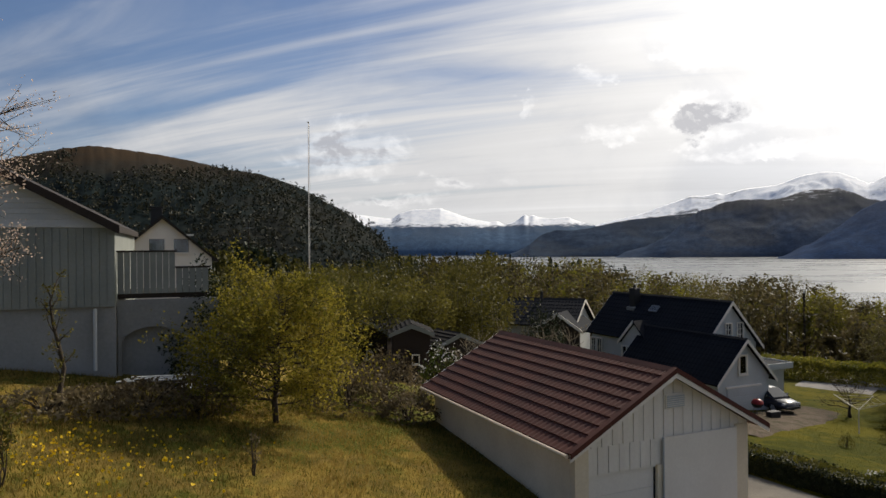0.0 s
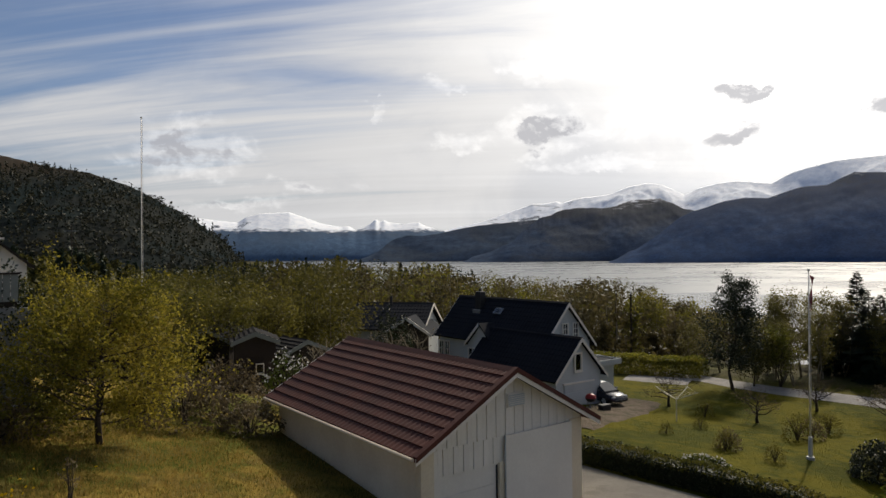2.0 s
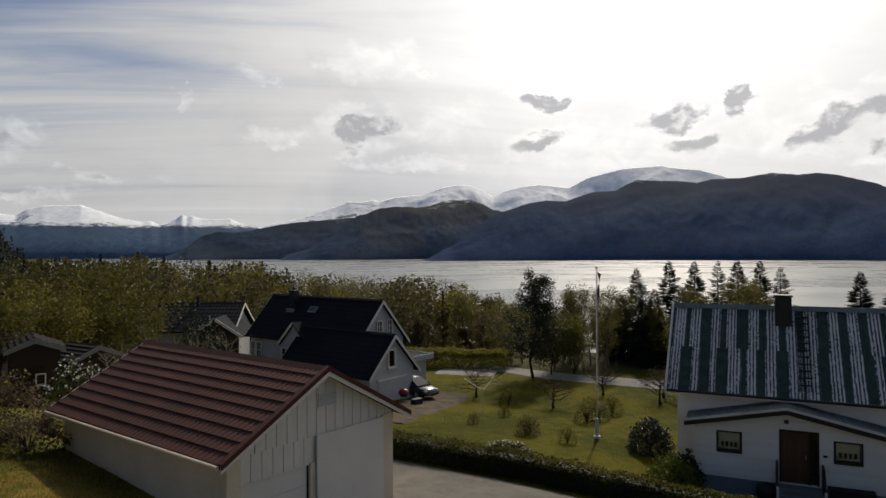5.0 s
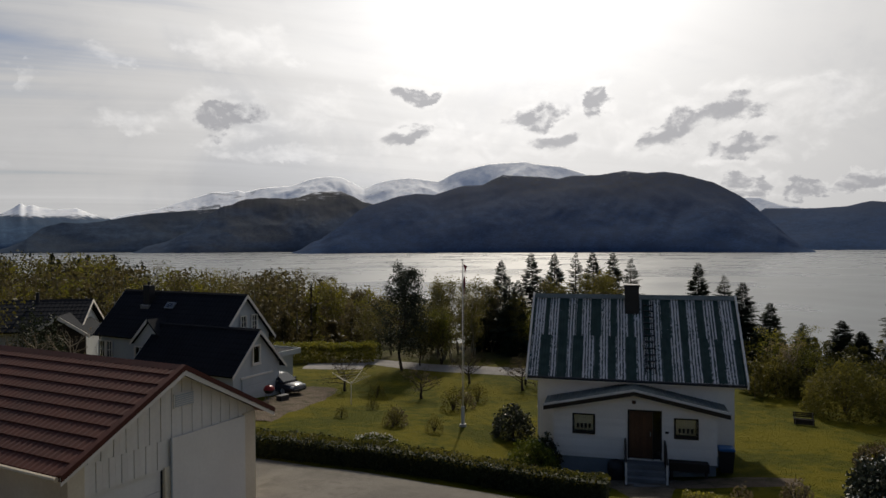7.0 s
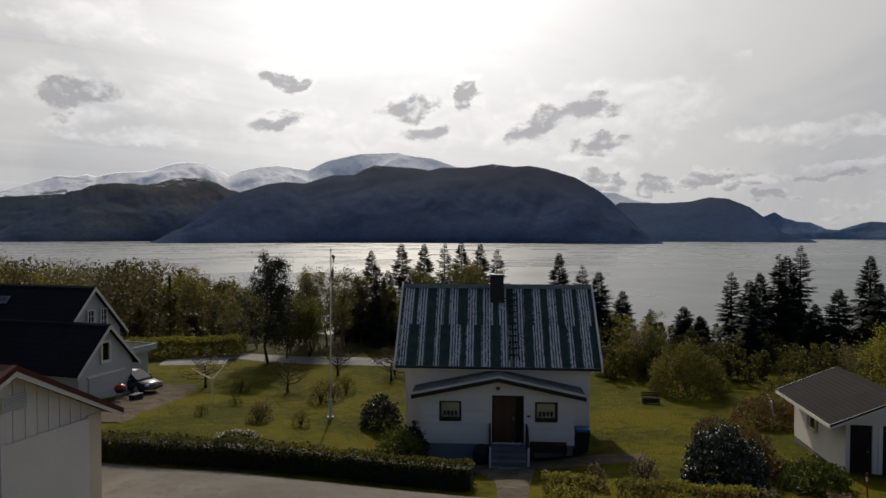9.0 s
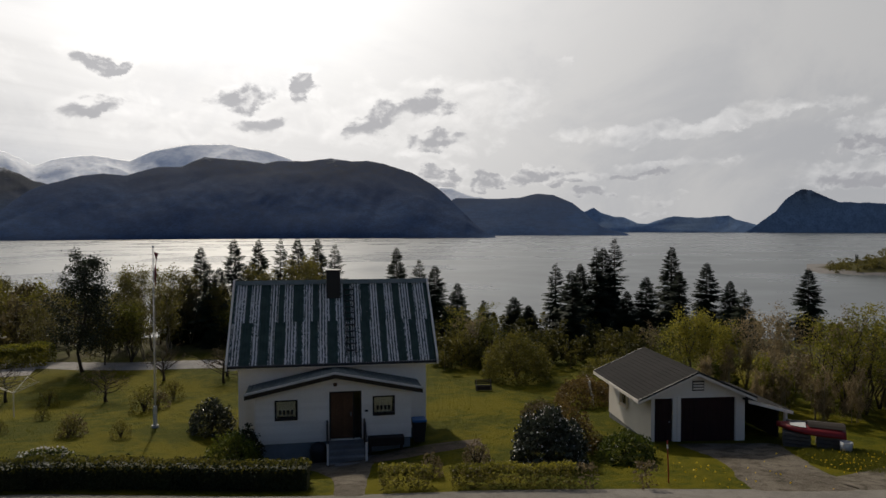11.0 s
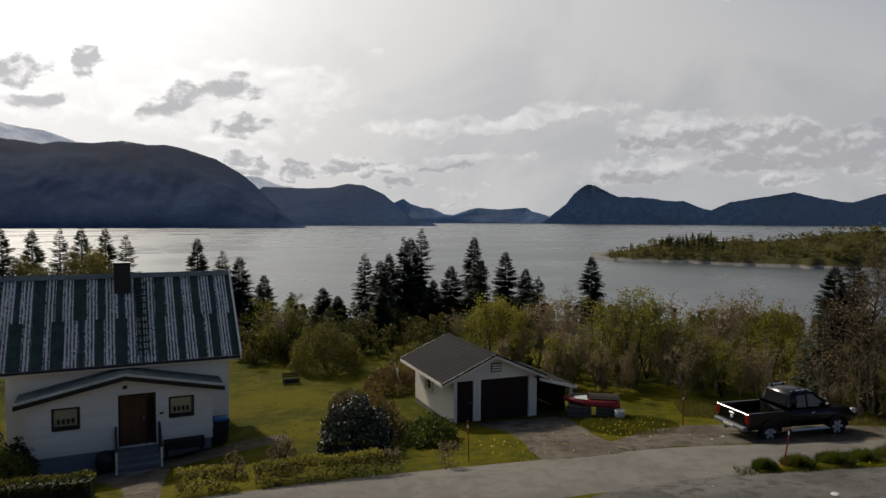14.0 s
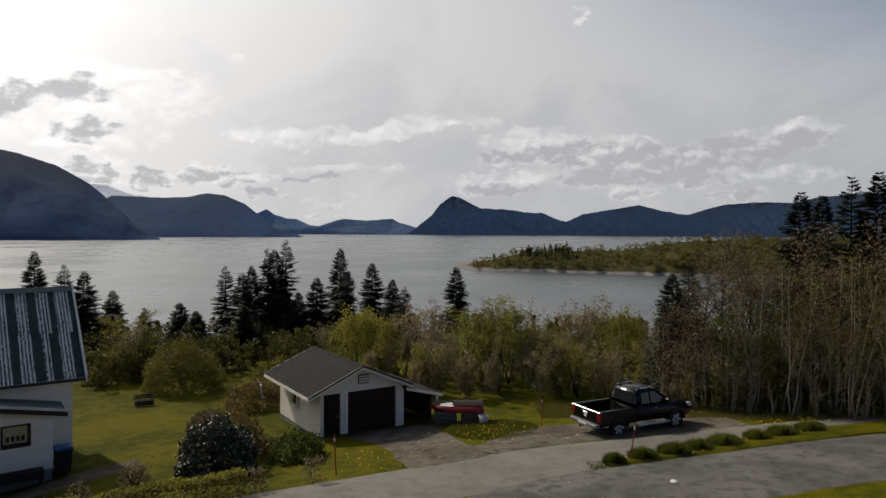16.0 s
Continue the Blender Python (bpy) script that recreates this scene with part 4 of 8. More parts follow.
def shed():
    zb = -9.35
    s = thing("garage", pose(30.82, 3.34, zb, 0, 0, 32.8), "white garage with low dark shingle roof and lean-to", "garage")
    L, w, ze, zr = 5.82, 2.6, 2.08, 3.21
    f = 0.4
    slope = (zr - ze) / w
    under = lambda v: zr - 0.1 - slope * abs(v)
    va, vb = -2.3, 1.9
    part("foundation", Mesh().box(f + 0.02, L - 0.3, va + 0.02, vb - 0.02, -0.6, 0.10), M["concrete"], s)
    for v in ((vb - 0.15, vb), (va, va + 0.15)):
        part("wall", Mesh().box(f, L - 0.3, v[0], v[1], 0.10, under(max(abs(v[0]), abs(v[1]))) - 0.02), M["white_paint"], s)
    part("gable_wall", Mesh().prism([(va, 0.1), (vb, 0.1), (vb, under(vb)), (0, under(0)), (va, under(va))], (L - 0.45, L - 0.3)), M["white_paint"], s)
    holes = [(-1.87, 0.6, 0.0, 2.02), (0.93, 1.75, 0.0, 2.02)]
    ms = wall_with_holes(va + 0.15, vb - 0.15, 0.02, 2.06, 0, 0.15, holes)
    ms.v = [(f + y, x, z) for x, y, z in ms.v]
    ms.f = [q[::-1] for q in ms.f]
    part("front_wall", ms, M["white_paint"], s)
    part("front_gable", Mesh().prism([(va, 2.06), (vb, 2.06), (vb, max(2.07, under(vb))), (0, under(0)), (va, under(va))], (f, f + 0.15)), M["white_paint"], s)
    d = part("garage_door", Mesh().box(f + 0.08, f + 0.13, -1.87, 0.6, 0.0, 2.02), M["dark_red"], s, "dark red garage door")
    for i in range(12):
        part("board", Mesh().box(f + 0.06, f + 0.08, -1.86 + i * 0.205, -1.67 + i * 0.205, 0.02, 2.0, 0.004), M["dark_red"], d)
    d = part("door", Mesh().box(f + 0.08, f + 0.13, 0.93, 1.75, 0.0, 2.02), M["dark_red"], s, "dark red side door")
    for i in range(5):
        part("board", Mesh().box(f + 0.06, f + 0.08, 0.94 + i * 0.162, 1.09 + i * 0.162, 0.02, 2.0, 0.004), M["dark_red"], d)
    part("door_handle", Mesh().box(f + 0.02, f + 0.06, 1.02, 1.10, 0.98, 1.02), M["metal"], d)
    for v in (-1.97, 0.66, 1.82):
        part("trim", Mesh().box(f - 0.03, f, v - 0.08, v + 0.08, 0.02, 2.1), M["white_paint"], s)
    v = part("vent", Mesh().box(f - 0.03, f, -0.45, 0.08, 2.32, 2.75, 0.01), M["weathered_vent"], s, "square gable vent")
    for i in range(3):
        part("slat", Mesh().box(f - 0.05, f - 0.03, -0.41, 0.04, 2.38 + i * 0.12, 2.45 + i * 0.12), M["white_paint"], v)
    window(s, pose(3.7, vb + 0.0, 1.05) @ turn_to("+y"), 0.75, 0.75, M["cream_paint"], 0.05, (0, 0), 0.06)
    gable_roof(s, 0.0, L, w, ze, zr, M["shingle"], 0.09, None, 14, 0, True, lip=0.010)
    for u, out in ((0.0, -0.03), (L, 0.03)):
        for sd in (1, -1):
            for z0, z1, mat, ex in ((0.03, -0.06, "black", 0.012), (-0.06, -0.17, "white_paint", 0.0)):
                o = [(0, zr + z0), (sd * w, ze + z0), (sd * w, ze + z1), (0, zr + z1)]
                k = out + math.copysign(ex, out)
                part("bargeboard" if mat == "white_paint" else "roof_edging", Mesh().prism(o if sd < 0 else o[::-1], (u + min(k, 0), u + max(k, 0))), M[mat], s)
    for sd in (1, -1):
        part("fascia", Mesh().box(0.02, L - 0.02, sd * w - 0.02, sd * w + 0.02, ze - 0.14, ze - 0.0), M["white_paint"], s)
    # lean-to
    o = [(-2.2, 1.98), (-4.3, 1.42), (-4.3, 1.34), (-2.2, 1.90)]
    part("lean_to_roof", Mesh().prism(o, (0.15, L - 0.4)), M["shingle"], s)
    part("lean_to_fascia", Mesh().prism([(-2.3, 1.94), (-4.32, 1.40), (-4.32, 1.26), (-2.3, 1.80)], (0.1, 0.15)), M["white_paint"], s)
    for u in (0.35, L - 0.6):
        part("post", Mesh().box(u, u + 0.12, -4.22, -4.08, -0.3, 1.36, 0.01), M["white_paint"], s)
    part("lean_to_back", Mesh().box(L - 0.55, L - 0.48, -4.1, va, 0.0, 1.5), M["dark_wood"], s)
    part("lean_to_side", Mesh().box(0.9, L - 0.55, -4.16, -4.1, 0.0, 1.35), M["dark_wood"], s)
    return s


def dark_house():
    zb = -9.6
    h = thing("house", pose(17.63, 41.4, zb, 0, 0, 114.0), "grey house with steep black tiled roof and garage wing", "house")
    grey = M["grey_paint"]

    def body(u0, u1, w, ze, zr, vc, rows):
        hw = w - 0.35
        slope = (zr - ze) / w
        under = lambda v: zr - 0.1 - slope * abs(v)
        ua, ub = u0 + 0.3, u1 - 0.3
        for s in (1, -1):
            part("wall", Mesh().box(ua, ub, vc + s * hw, vc + s * (hw - 0.15), -0.5, under(hw)), grey, h)
        for a, b in ((ua, ua + 0.15), (ub - 0.15, ub)):
            part("gable_wall", Mesh().prism([(vc - hw + 0.15, -0.5), (vc + hw - 0.15, -0.5), (vc + hw - 0.15, under(hw - 0.15)), (vc, under(0)), (vc - hw + 0.15, under(hw - 0.15))], (a, b)), grey, h)
        gable_roof(h, u0, u1, w, ze, zr, M["dark_tile"], 0.1, M["white_paint"], rows, 0.3, True, True, vc, 0.02)
        return under

    body(0.0, 11.45, 2.58, 3.41, 6.30, 0.0, 11)
    # gable windows of the main part
    for v in (0.35, -0.62):
        window(h, pose(0.3, v, 3.9) @ turn_to("-x") @ pose(-0.0, 0, 0), 0.42, 1.0, M["white_paint"], 0.04, (1, 2), 0.08)
    # garage wing, nearer the road
    c, s = math.cos(radians(114)), math.sin(radians(114))
    dx, dy = 16.94 - 17.63, 37.89 - 41.4
    wu, wv = dx * c + dy * s, -dx * s + dy * c
    body(wu, wu + 8.48, 2.29, 2.06, 4.48, wv, 9)
    window(h, pose(wu + 0.3, wv + 0.38, 2.55) @ turn_to("-x"), 0.5, 0.95, M["white_paint"], 0.04, (0, 0), 0.1)
    d = part("garage_door", Mesh().box(wu + 0.26, wu + 0.30, wv - 1.2, wv + 1.3, -0.1, 1.75), grey, h, "pale garage door")
    for i in range(4):
        part("door_panel", Mesh().box(wu + 0.24, wu + 0.26, wv - 1.16, wv + 1.26, 0.02 + 0.43 * i, 0.40 + 0.43 * i, 0.006), grey, d)
    part("door_head", Mesh().box(wu + 0.2, wu + 0.30, wv - 1.3, wv + 1.4, 1.76, 1.86), M["white_paint"], h)
    # chimney, skylight
    ch = part("chimney", Mesh().box(8.0, 8.6, 0.35, 0.85, 4.6, 6.75, 0.02), M["black"], h, "black sheet-clad chimney")
    part("flashing", Mesh().box(7.9, 8.7, 0.3, 1.02, 5.0, 5.42, 0.02), M["metal"], ch)
    part("chimney_pot", Mesh().tube([(8.3, 0.6, 6.75), (8.3, 0.6, 6.98)], 0.1, 8), M["black"], ch)
    k = math.degrees(math.atan2(6.30 - 3.41, 2.58))
    sk = part("skylight", Mesh().box(-0.40, 0.40, -0.26, 0.26, 0.0, 0.10, 0.02), M["metal"], h, "roof window in a metal frame", m=pose(6.0, 0.8, 5.42, -k, 0, 0))
    part("pane", Mesh().box(-0.32, 0.32, -0.18, 0.18, 0.10, 0.108), M["glass"], sk)
    # small cross gable on the road side
    ux = 5.75
    for sd in (1, -1):
        a, b = (ux, 4.75), (ux + sd * 1.6, 3.2)
        o = [a, b, (b[0], b[1] - 0.1), (a[0], a[1] - 0.12)]
        part("cross_roof", Mesh().prism(o if sd < 0 else o[::-1], (0.8, 2.9), "y"), M["dark_tile"], h)
    o = [(ux, 4.77), (ux + 1.6, 3.22), (ux + 1.6, 3.02), (ux, 4.53)]
    part("bargeboard", Mesh().prism(o[::-1], (2.9, 2.94), "y"), M["white_paint"], h)
    part("cross_wall", Mesh().prism([(ux - 1.4, -0.3), (ux + 1.4, -0.3), (ux + 1.4, 3.2), (ux, 4.58), (ux - 1.4, 3.2)], (1.9, 2.7), "y"), grey, h)
    window(h, pose(ux + 1.25, 2.7, 1.9) @ turn_to("+y"), 0.8, 1.0, M["white_paint"], 0.04, (1, 1), 0.08)
    for u in (10.6, 9.9):
        window(h, pose(u + 0.5, 2.25, 1.9) @ turn_to("+y"), 0.5, 1.1, M["white_paint"], 0.04, (1, 1), 0.08)
    # flat-roofed annex
    part("annex_wall", Mesh().box(0.9, 4.4, -5.4, -2.2, -0.4, 1.75), grey, h)
    part("annex_roof", Mesh().box(0.56, 4.64, -5.74, -2.0, 1.75, 2.02), M["dark_tile"], h, "flat roof of dark felt")
    for q in ((0.5, 0.56, -5.8, -2.0), (4.64, 4.7, -5.8, -2.0), (0.56, 4.64, -5.8, -5.74)):
        part("fascia", Mesh().box(*q, 1.72, 2.1, 0.01), M["grey_paint"], h)
    return h


M["dark_frame"] = plain("dark_brown_frame", (0.035, 0.025, 0.018), (0.02, 0.015, 0.012), 0.5)
M["curtain"] = plain("ochre_curtain", (0.86, 0.74, 0.54), (0.72, 0.60, 0.42), 0.9)
M["green_metal"] = plain("green_painted_metal", (0.055, 0.085, 0.075), (0.14, 0.16, 0.155), 0.5, 0.0, 2.0, 9.0)
M["chalk"] = plain("chalky_white_concrete", (0.62, 0.60, 0.56), (0.45, 0.44, 0.41), 0.8)
M["dark_wood"] = plain("tarred_wood", (0.025, 0.02, 0.017), (0.045, 0.037, 0.03), 0.9)


def peeling_material():
    """Green roof paint that has flaked off in long strips down the slope, differently from sheet to sheet."""
    m, N = material("peeling_green_roof_paint")
    co = N.n("ShaderNodeTexCoord").outputs["Object"]
    rnd = N.n("ShaderNodeObjectInfo").outputs["Random"]
    st = N.n("ShaderNodeMapping", Vector=co, Scale=(17.0, 0.6, 0.6)).outputs[0]
    fl = N.n("ShaderNodeMapping", Vector=co, Scale=(18.0, 8.0, 8.0)).outputs[0]
    a, b = N.noise(st, 1.0, 4, 0.6), N.noise(fl, 1.0, 5, 0.7)
    x = N.n("ShaderNodeSeparateXYZ", Vector=co).outputs[0]
    ridge_line = N.math("SINE", N.math("MULTIPLY", x, 2 * math.pi / (8.91 / 72)))
    across = N.math("FRACT", N.math("MULTIPLY", x, 12 / 8.91))
    other = N.math("FRACT", N.math("MULTIPLY", rnd, 17.3))
    start = N.math("MULTIPLY", rnd, 0.30)
    stop = N.math("ADD", 0.52, N.math("MULTIPLY", other, 0.38))
    wander = N.math("MULTIPLY", N.math("SUBTRACT", b, 0.5), 0.30)
    band = N.math("MULTIPLY", N.ramp(N.math("SUBTRACT", N.math("ADD", across, wander), start), -0.02, 0.03), N.ramp(N.math("SUBTRACT", stop, N.math("ADD", across, wander)), -0.02, 0.03))
    f = N.math("ADD", N.math("MULTIPLY", N.math("SUBTRACT", a, 0.5), 1.3), N.math("ADD", N.math("MULTIPLY", N.math("SUBTRACT", b, 0.5), 2.6), N.math("MULTIPLY", ridge_line, 0.30)))
    bare = N.math("MULTIPLY", N.math("MAXIMUM", N.ramp(f, -0.12, 0.02), 0.06), band)
    bare = N.math("MAXIMUM", bare, N.ramp(f, 0.80, 0.88))
    n3 = N.noise(co, 3.0, 5)
    green = N.mix(N.ramp(n3, 0.35, 0.65), (0.018, 0.040, 0.033), (0.030, 0.056, 0.047))
    pale = N.mix(b, (0.74, 0.71, 0.67), (0.46, 0.44, 0.42))
    finish(N, N.mix(bare, green, pale), N.math("ADD", 0.6, N.math("MULTIPLY", bare, 0.3)), 0.0, bare, 0.2, 0.004, 0.2)
    return m


M["weathered_vent"] = plain("brown_weathered_vent", (0.10, 0.085, 0.07), (0.06, 0.05, 0.042), 0.8)
M["peeling"] = peeling_material()
red_garage()
white_house()
shed()
dark_house()


# ---- road, drives, paths ----
def strip(name, pts, mat, label, category, lift=0.03, across=6, wobble=0.12, step=0.8, kind="structure"):
    """A draped strip of ground along points (x, y, half width)."""
    line = []
    for (x0, y0, w0), (x1, y1, w1) in zip(pts, pts[1:]):
        n = max(2, int(math.hypot(x1 - x0, y1 - y0) / step))
        line += [(x0 + (x1 - x0) * i / n, y0 + (y1 - y0) * i / n, w0 + (w1 - w0) * i / n) for i in range(n)]
    line.append(pts[-1])
    for _ in range(4):
        line = [line[0]] + [tuple((a[k] + 2 * b[k] + c[k]) / 4 for k in range(3)) for a, b, c in zip(line, line[1:], line[2:])] + [line[-1]]
    ms = Mesh()
    for i, (x, y, w) in enumerate(line):
        a, b = line[max(0, i - 1)], line[min(len(line) - 1, i + 1)]
        d = Vector((b[0] - a[0], b[1] - a[1])).normalized()
        for k in range(across + 1):
            s = 2 * k / across - 1
            e = w * s + (wobble * noise.noise((x * 0.9, y * 0.9, s * 3)) if k in (0, across) else 0)
            px, py = x - d.y * e, y + d.x * e
            edge = -0.07 if k in (0, across) else 0.0
            ms.v.append((px, py, ground_z(px, py) + lift + edge + 0.02 * (1 - s * s)))
    n = across + 1
    ms.f = [(i * n + k, i * n + k + 1, (i + 1) * n + k + 1, (i + 1) * n + k) for i in range(len(line) - 1) for k in range(across)]
    return tagged(part(name, ms, mat, None, label, True), "", category, kind=kind)


M["pale_asphalt"] = loose("pale_asphalt", (0.22, 0.21, 0.20), (0.30, 0.28, 0.26), (0.18, 0.17, 0.16), 0.15, 30.0, 0.02)
M["yard_gravel"] = loose("dark_yard_gravel", (0.078, 0.073, 0.066), (0.128, 0.120, 0.107), (0.050, 0.047, 0.042), 0.40, 18.0, 0.03)
strip("road", [(3.0, 42.0, 1.7), (6.5, 32.0, 1.7), (9.2, 23.9, 1.6), (12.8, 16.4, 1.8), (16.9, 8.95, 2.05), (20.5, 2.6, 2.4), (23.6, -3.2, 2.3), (26.0, -8.2, 1.6), (28.0, -14.0, 1.3), (29.5, -22.0, 1.3)],
      M["asphalt"], "worn pale asphalt lane", "road", 0.05)
strip("drive", [(21.6, -1.6, 1.6), (24.3, -0.5, 2.2), (27.5, 0.4, 1.7), (30.2, 1.6, 2.2), (31.2, 2.2, 2.6)], M["gravel"], "gravel drive up to the white garage", "driveway", 0.03, wobble=0.4)
strip("parking", [(25.6, -1.6, 0.8), (28.6, -4.6, 2.2), (29.6, -8.5, 2.4), (29.9, -13.0, 1.6)], M["gravel"], "gravel parking strip beside the lane", "parking", 0.035, wobble=0.5)
strip("yard", [(15.0, 1.5, 1.6), (19.2, -3.6, 3.0), (21.6, -9.4, 3.2), (23.2, -15.5, 3.2), (25.0, -24.0, 3.0)], M["yard_gravel"], "grey gravelled yard below the balcony", "yard", 0.03, wobble=0.5)
strip("drive", [(6.9, 16.0, 3.0), (9.5, 18.0, 3.2), (11.4, 19.6, 2.5)], M["asphalt"], "paved apron before the red-roofed garage", "driveway", 0.035)
strip("path", [(16.9, 11.4, 0.55), (19.4, 13.0, 0.6), (22.0, 15.0, 1.1), (23.4, 16.4, 2.0)], M["gravel"], "gravel path to the front door", "path", 0.03)
strip("gravel_patch", [(23.5, 15.0, 0.8), (25.6, 13.2, 1.2), (26.8, 11.6, 0.7)], M["earth"], "bare earth beside the house wall", "ground patch", 0.03, wobble=0.3)
strip("drive", [(13.6, 31.0, 0.9), (16.2, 34.2, 1.5), (19.2, 37.6, 2.2), (22.0, 39.6, 1.2)], M["earth"], "reddish gravel drive beside the grey house", "driveway", 0.03, wobble=0.5)
strip("terrace", [(25.4, 48.6, 1.3), (27.0, 47.2, 1.7), (28.9, 45.4, 1.5)], M["pale_asphalt"], "pale concrete slab beside the lower lane", "slab", 0.06, wobble=0.05)
strip("road", [(29.4, 50.2, 1.3), (31.2, 45.6, 1.5), (32.7, 41.6, 1.6), (35.0, 37.6, 1.7), (41.0, 30.0, 1.8)], M["pale_asphalt"], "lower lane behind the garden", "road", 0.05)


# ---- plants ----
def leaf_material(name, a, b, glow=0.45, rough=0.6):
    m, N = material(name)
    rnd = N.n("ShaderNodeObjectInfo").outputs["Random"]
    isl = N.n("ShaderNodeNewGeometry").outputs["Random Per Island"]
    n1 = N.noise(position(N), 0.17, 4, 0.6)
    f = N.math("ADD", N.math("MULTIPLY", isl, 0.48), N.math("ADD", N.math("MULTIPLY", N.ramp(n1, 0.32, 0.68), 0.56), N.math("MULTIPLY", N.math("SUBTRACT", rnd, 0.5), 0.35)))
    col = N.mix(N.ramp(f, 0.15, 0.85), a, b)
    d = N.n("ShaderNodeBsdfPrincipled")
    N.put(d.inputs["Base Color"], col)
    N.put(d.inputs["Roughness"], rough)
    N.put(d.inputs["Specular IOR Level"], 0.15)
    tr = N.n("ShaderNodeBsdfTranslucent", Color=col)
    mx = N.n("ShaderNodeMixShader", Fac=glow)
    N.t.links.new(d.outputs[0], mx.inputs[1])
    N.t.links.new(tr.outputs[0], mx.inputs[2])
    N.t.links.new(mx.outputs[0], N.n("ShaderNodeOutputMaterial").inputs[0])
    return m


M["bark"] = plain("grey_brown_bark", (0.075, 0.06, 0.045), (0.035, 0.028, 0.022), 0.95, 0, 2.0, 16, 0.6, 0.02)
M["pale_bark"] = plain("pale_twigs", (0.34, 0.29, 0.205), (0.17, 0.138, 0.095), 0.9, 0, 1.0, 16, 0.4, 0.02)
M["spruce"] = leaf_material("spruce_needles", (0.010, 0.018, 0.010), (0.026, 0.038, 0.018), 0.12)
M["yellow_leaf"] = leaf_material("spring_yellow_green_leaves", (0.15, 0.13, 0.012), (0.30, 0.235, 0.03), 0.5)
M["spring_leaf"] = leaf_material("fresh_birch_leaves", (0.095, 0.102, 0.013), (0.25, 0.222, 0.032), 0.5)
M["olive_leaf"] = leaf_material("olive_willow_leaves", (0.065, 0.066, 0.011), (0.145, 0.125, 0.024), 0.45)
M["dark_olive"] = leaf_material("dull_olive_leaves", (0.035, 0.037, 0.009), (0.10, 0.088, 0.018), 0.4)
M["tuft"] = leaf_material("fresh_roadside_growth", (0.05, 0.075, 0.008), (0.12, 0.13, 0.018), 0.4)
M["dark_leaf"] = leaf_material("dark_evergreen_leaves", (0.014, 0.020, 0.009), (0.036, 0.044, 0.016), 0.15, 0.6)
M["hedge_leaf"] = leaf_material("hedge_leaves", (0.035, 0.052, 0.008), (0.09, 0.105, 0.016), 0.35)
M["tan_twig"] = leaf_material("tan_spring_twigs", (0.155, 0.118, 0.062), (0.29, 0.222, 0.118), 0.45)
M["rhododendron_leaf"] = leaf_material("glossy_grey_green_leaves", (0.024, 0.030, 0.018), (0.085, 0.094, 0.062), 0.15, 0.35)
M["hill_leaf"] = leaf_material("dark_hillside_leaves", (0.012, 0.020, 0.016), (0.046, 0.042, 0.022), 0.2)
M["wood_olive"] = leaf_material("brown_olive_spring_leaves", (0.084, 0.078, 0.019), (0.150, 0.130, 0.032), 0.45)
M["birch_leaf"] = leaf_material("yellow_green_birch_leaves", (0.115, 0.112, 0.016), (0.19, 0.168, 0.025), 0.5)
M["pine_needles"] = leaf_material("dark_pine_needles", (0.012, 0.018, 0.012), (0.034, 0.042, 0.024), 0.15)
M["brown_twig"] = leaf_material("brown_spring_twigs", (0.082, 0.063, 0.034), (0.165, 0.126, 0.066), 0.4)
M["understory_leaf"] = leaf_material("brown_olive_understory", (0.046, 0.038, 0.016), (0.105, 0.084, 0.032), 0.4)
M["wood_twig"] = leaf_material("warm_brown_twigs", (0.115, 0.084, 0.046), (0.235, 0.178, 0.096), 0.45)
M["russet_twig"] = leaf_material("russet_spring_twigs", (0.095, 0.062, 0.020), (0.175, 0.120, 0.036), 0.4)
M["blossom"] = leaf_material("pale_pink_blossom", (0.42, 0.30, 0.22), (0.66, 0.52, 0.42), 0.6)
M["flower_and_glint"] = leaf_material("white_flowers_and_glints", (0.55, 0.53, 0.52), (0.75, 0.74, 0.74), 0.3)
M["dandelion"] = leaf_material("dandelion_heads", (0.62, 0.42, 0.01), (0.75, 0.52, 0.02), 0.2)
M["grass"] = leaf_material("long_dry_grass", (0.070, 0.070, 0.011), (0.28, 0.190, 0.046), 0.5)
M["lawn_blade"] = leaf_material("lawn_blades", (0.048, 0.064, 0.008), (0.105, 0.102, 0.014), 0.45)
M["reed"] = leaf_material("dry_scrub", (0.10, 0.075, 0.04), (0.19, 0.15, 0.08), 0.3)


def quick(name, verts, size, mat):
    """A mesh of loose faces of `size` corners each, from an array of corner positions."""
    me = bpy.data.meshes.new(name)
    verts = np.asarray(verts, dtype=np.float32).reshape(-1, 3)
    n = len(verts)
    me.vertices.add(n)
    me.vertices.foreach_set("co", verts.ravel())
    me.loops.add(n)
    me.loops.foreach_set("vertex_index", np.arange(n, dtype=np.int32))
    me.polygons.add(n // size)
    me.polygons.foreach_set("loop_start", np.arange(0, n, size, dtype=np.int32))
    me.polygons.foreach_set("loop_total", np.full(n // size, size, dtype=np.int32))
    me.update(calc_edges=True)
    me.materials.append(mat)
    return me


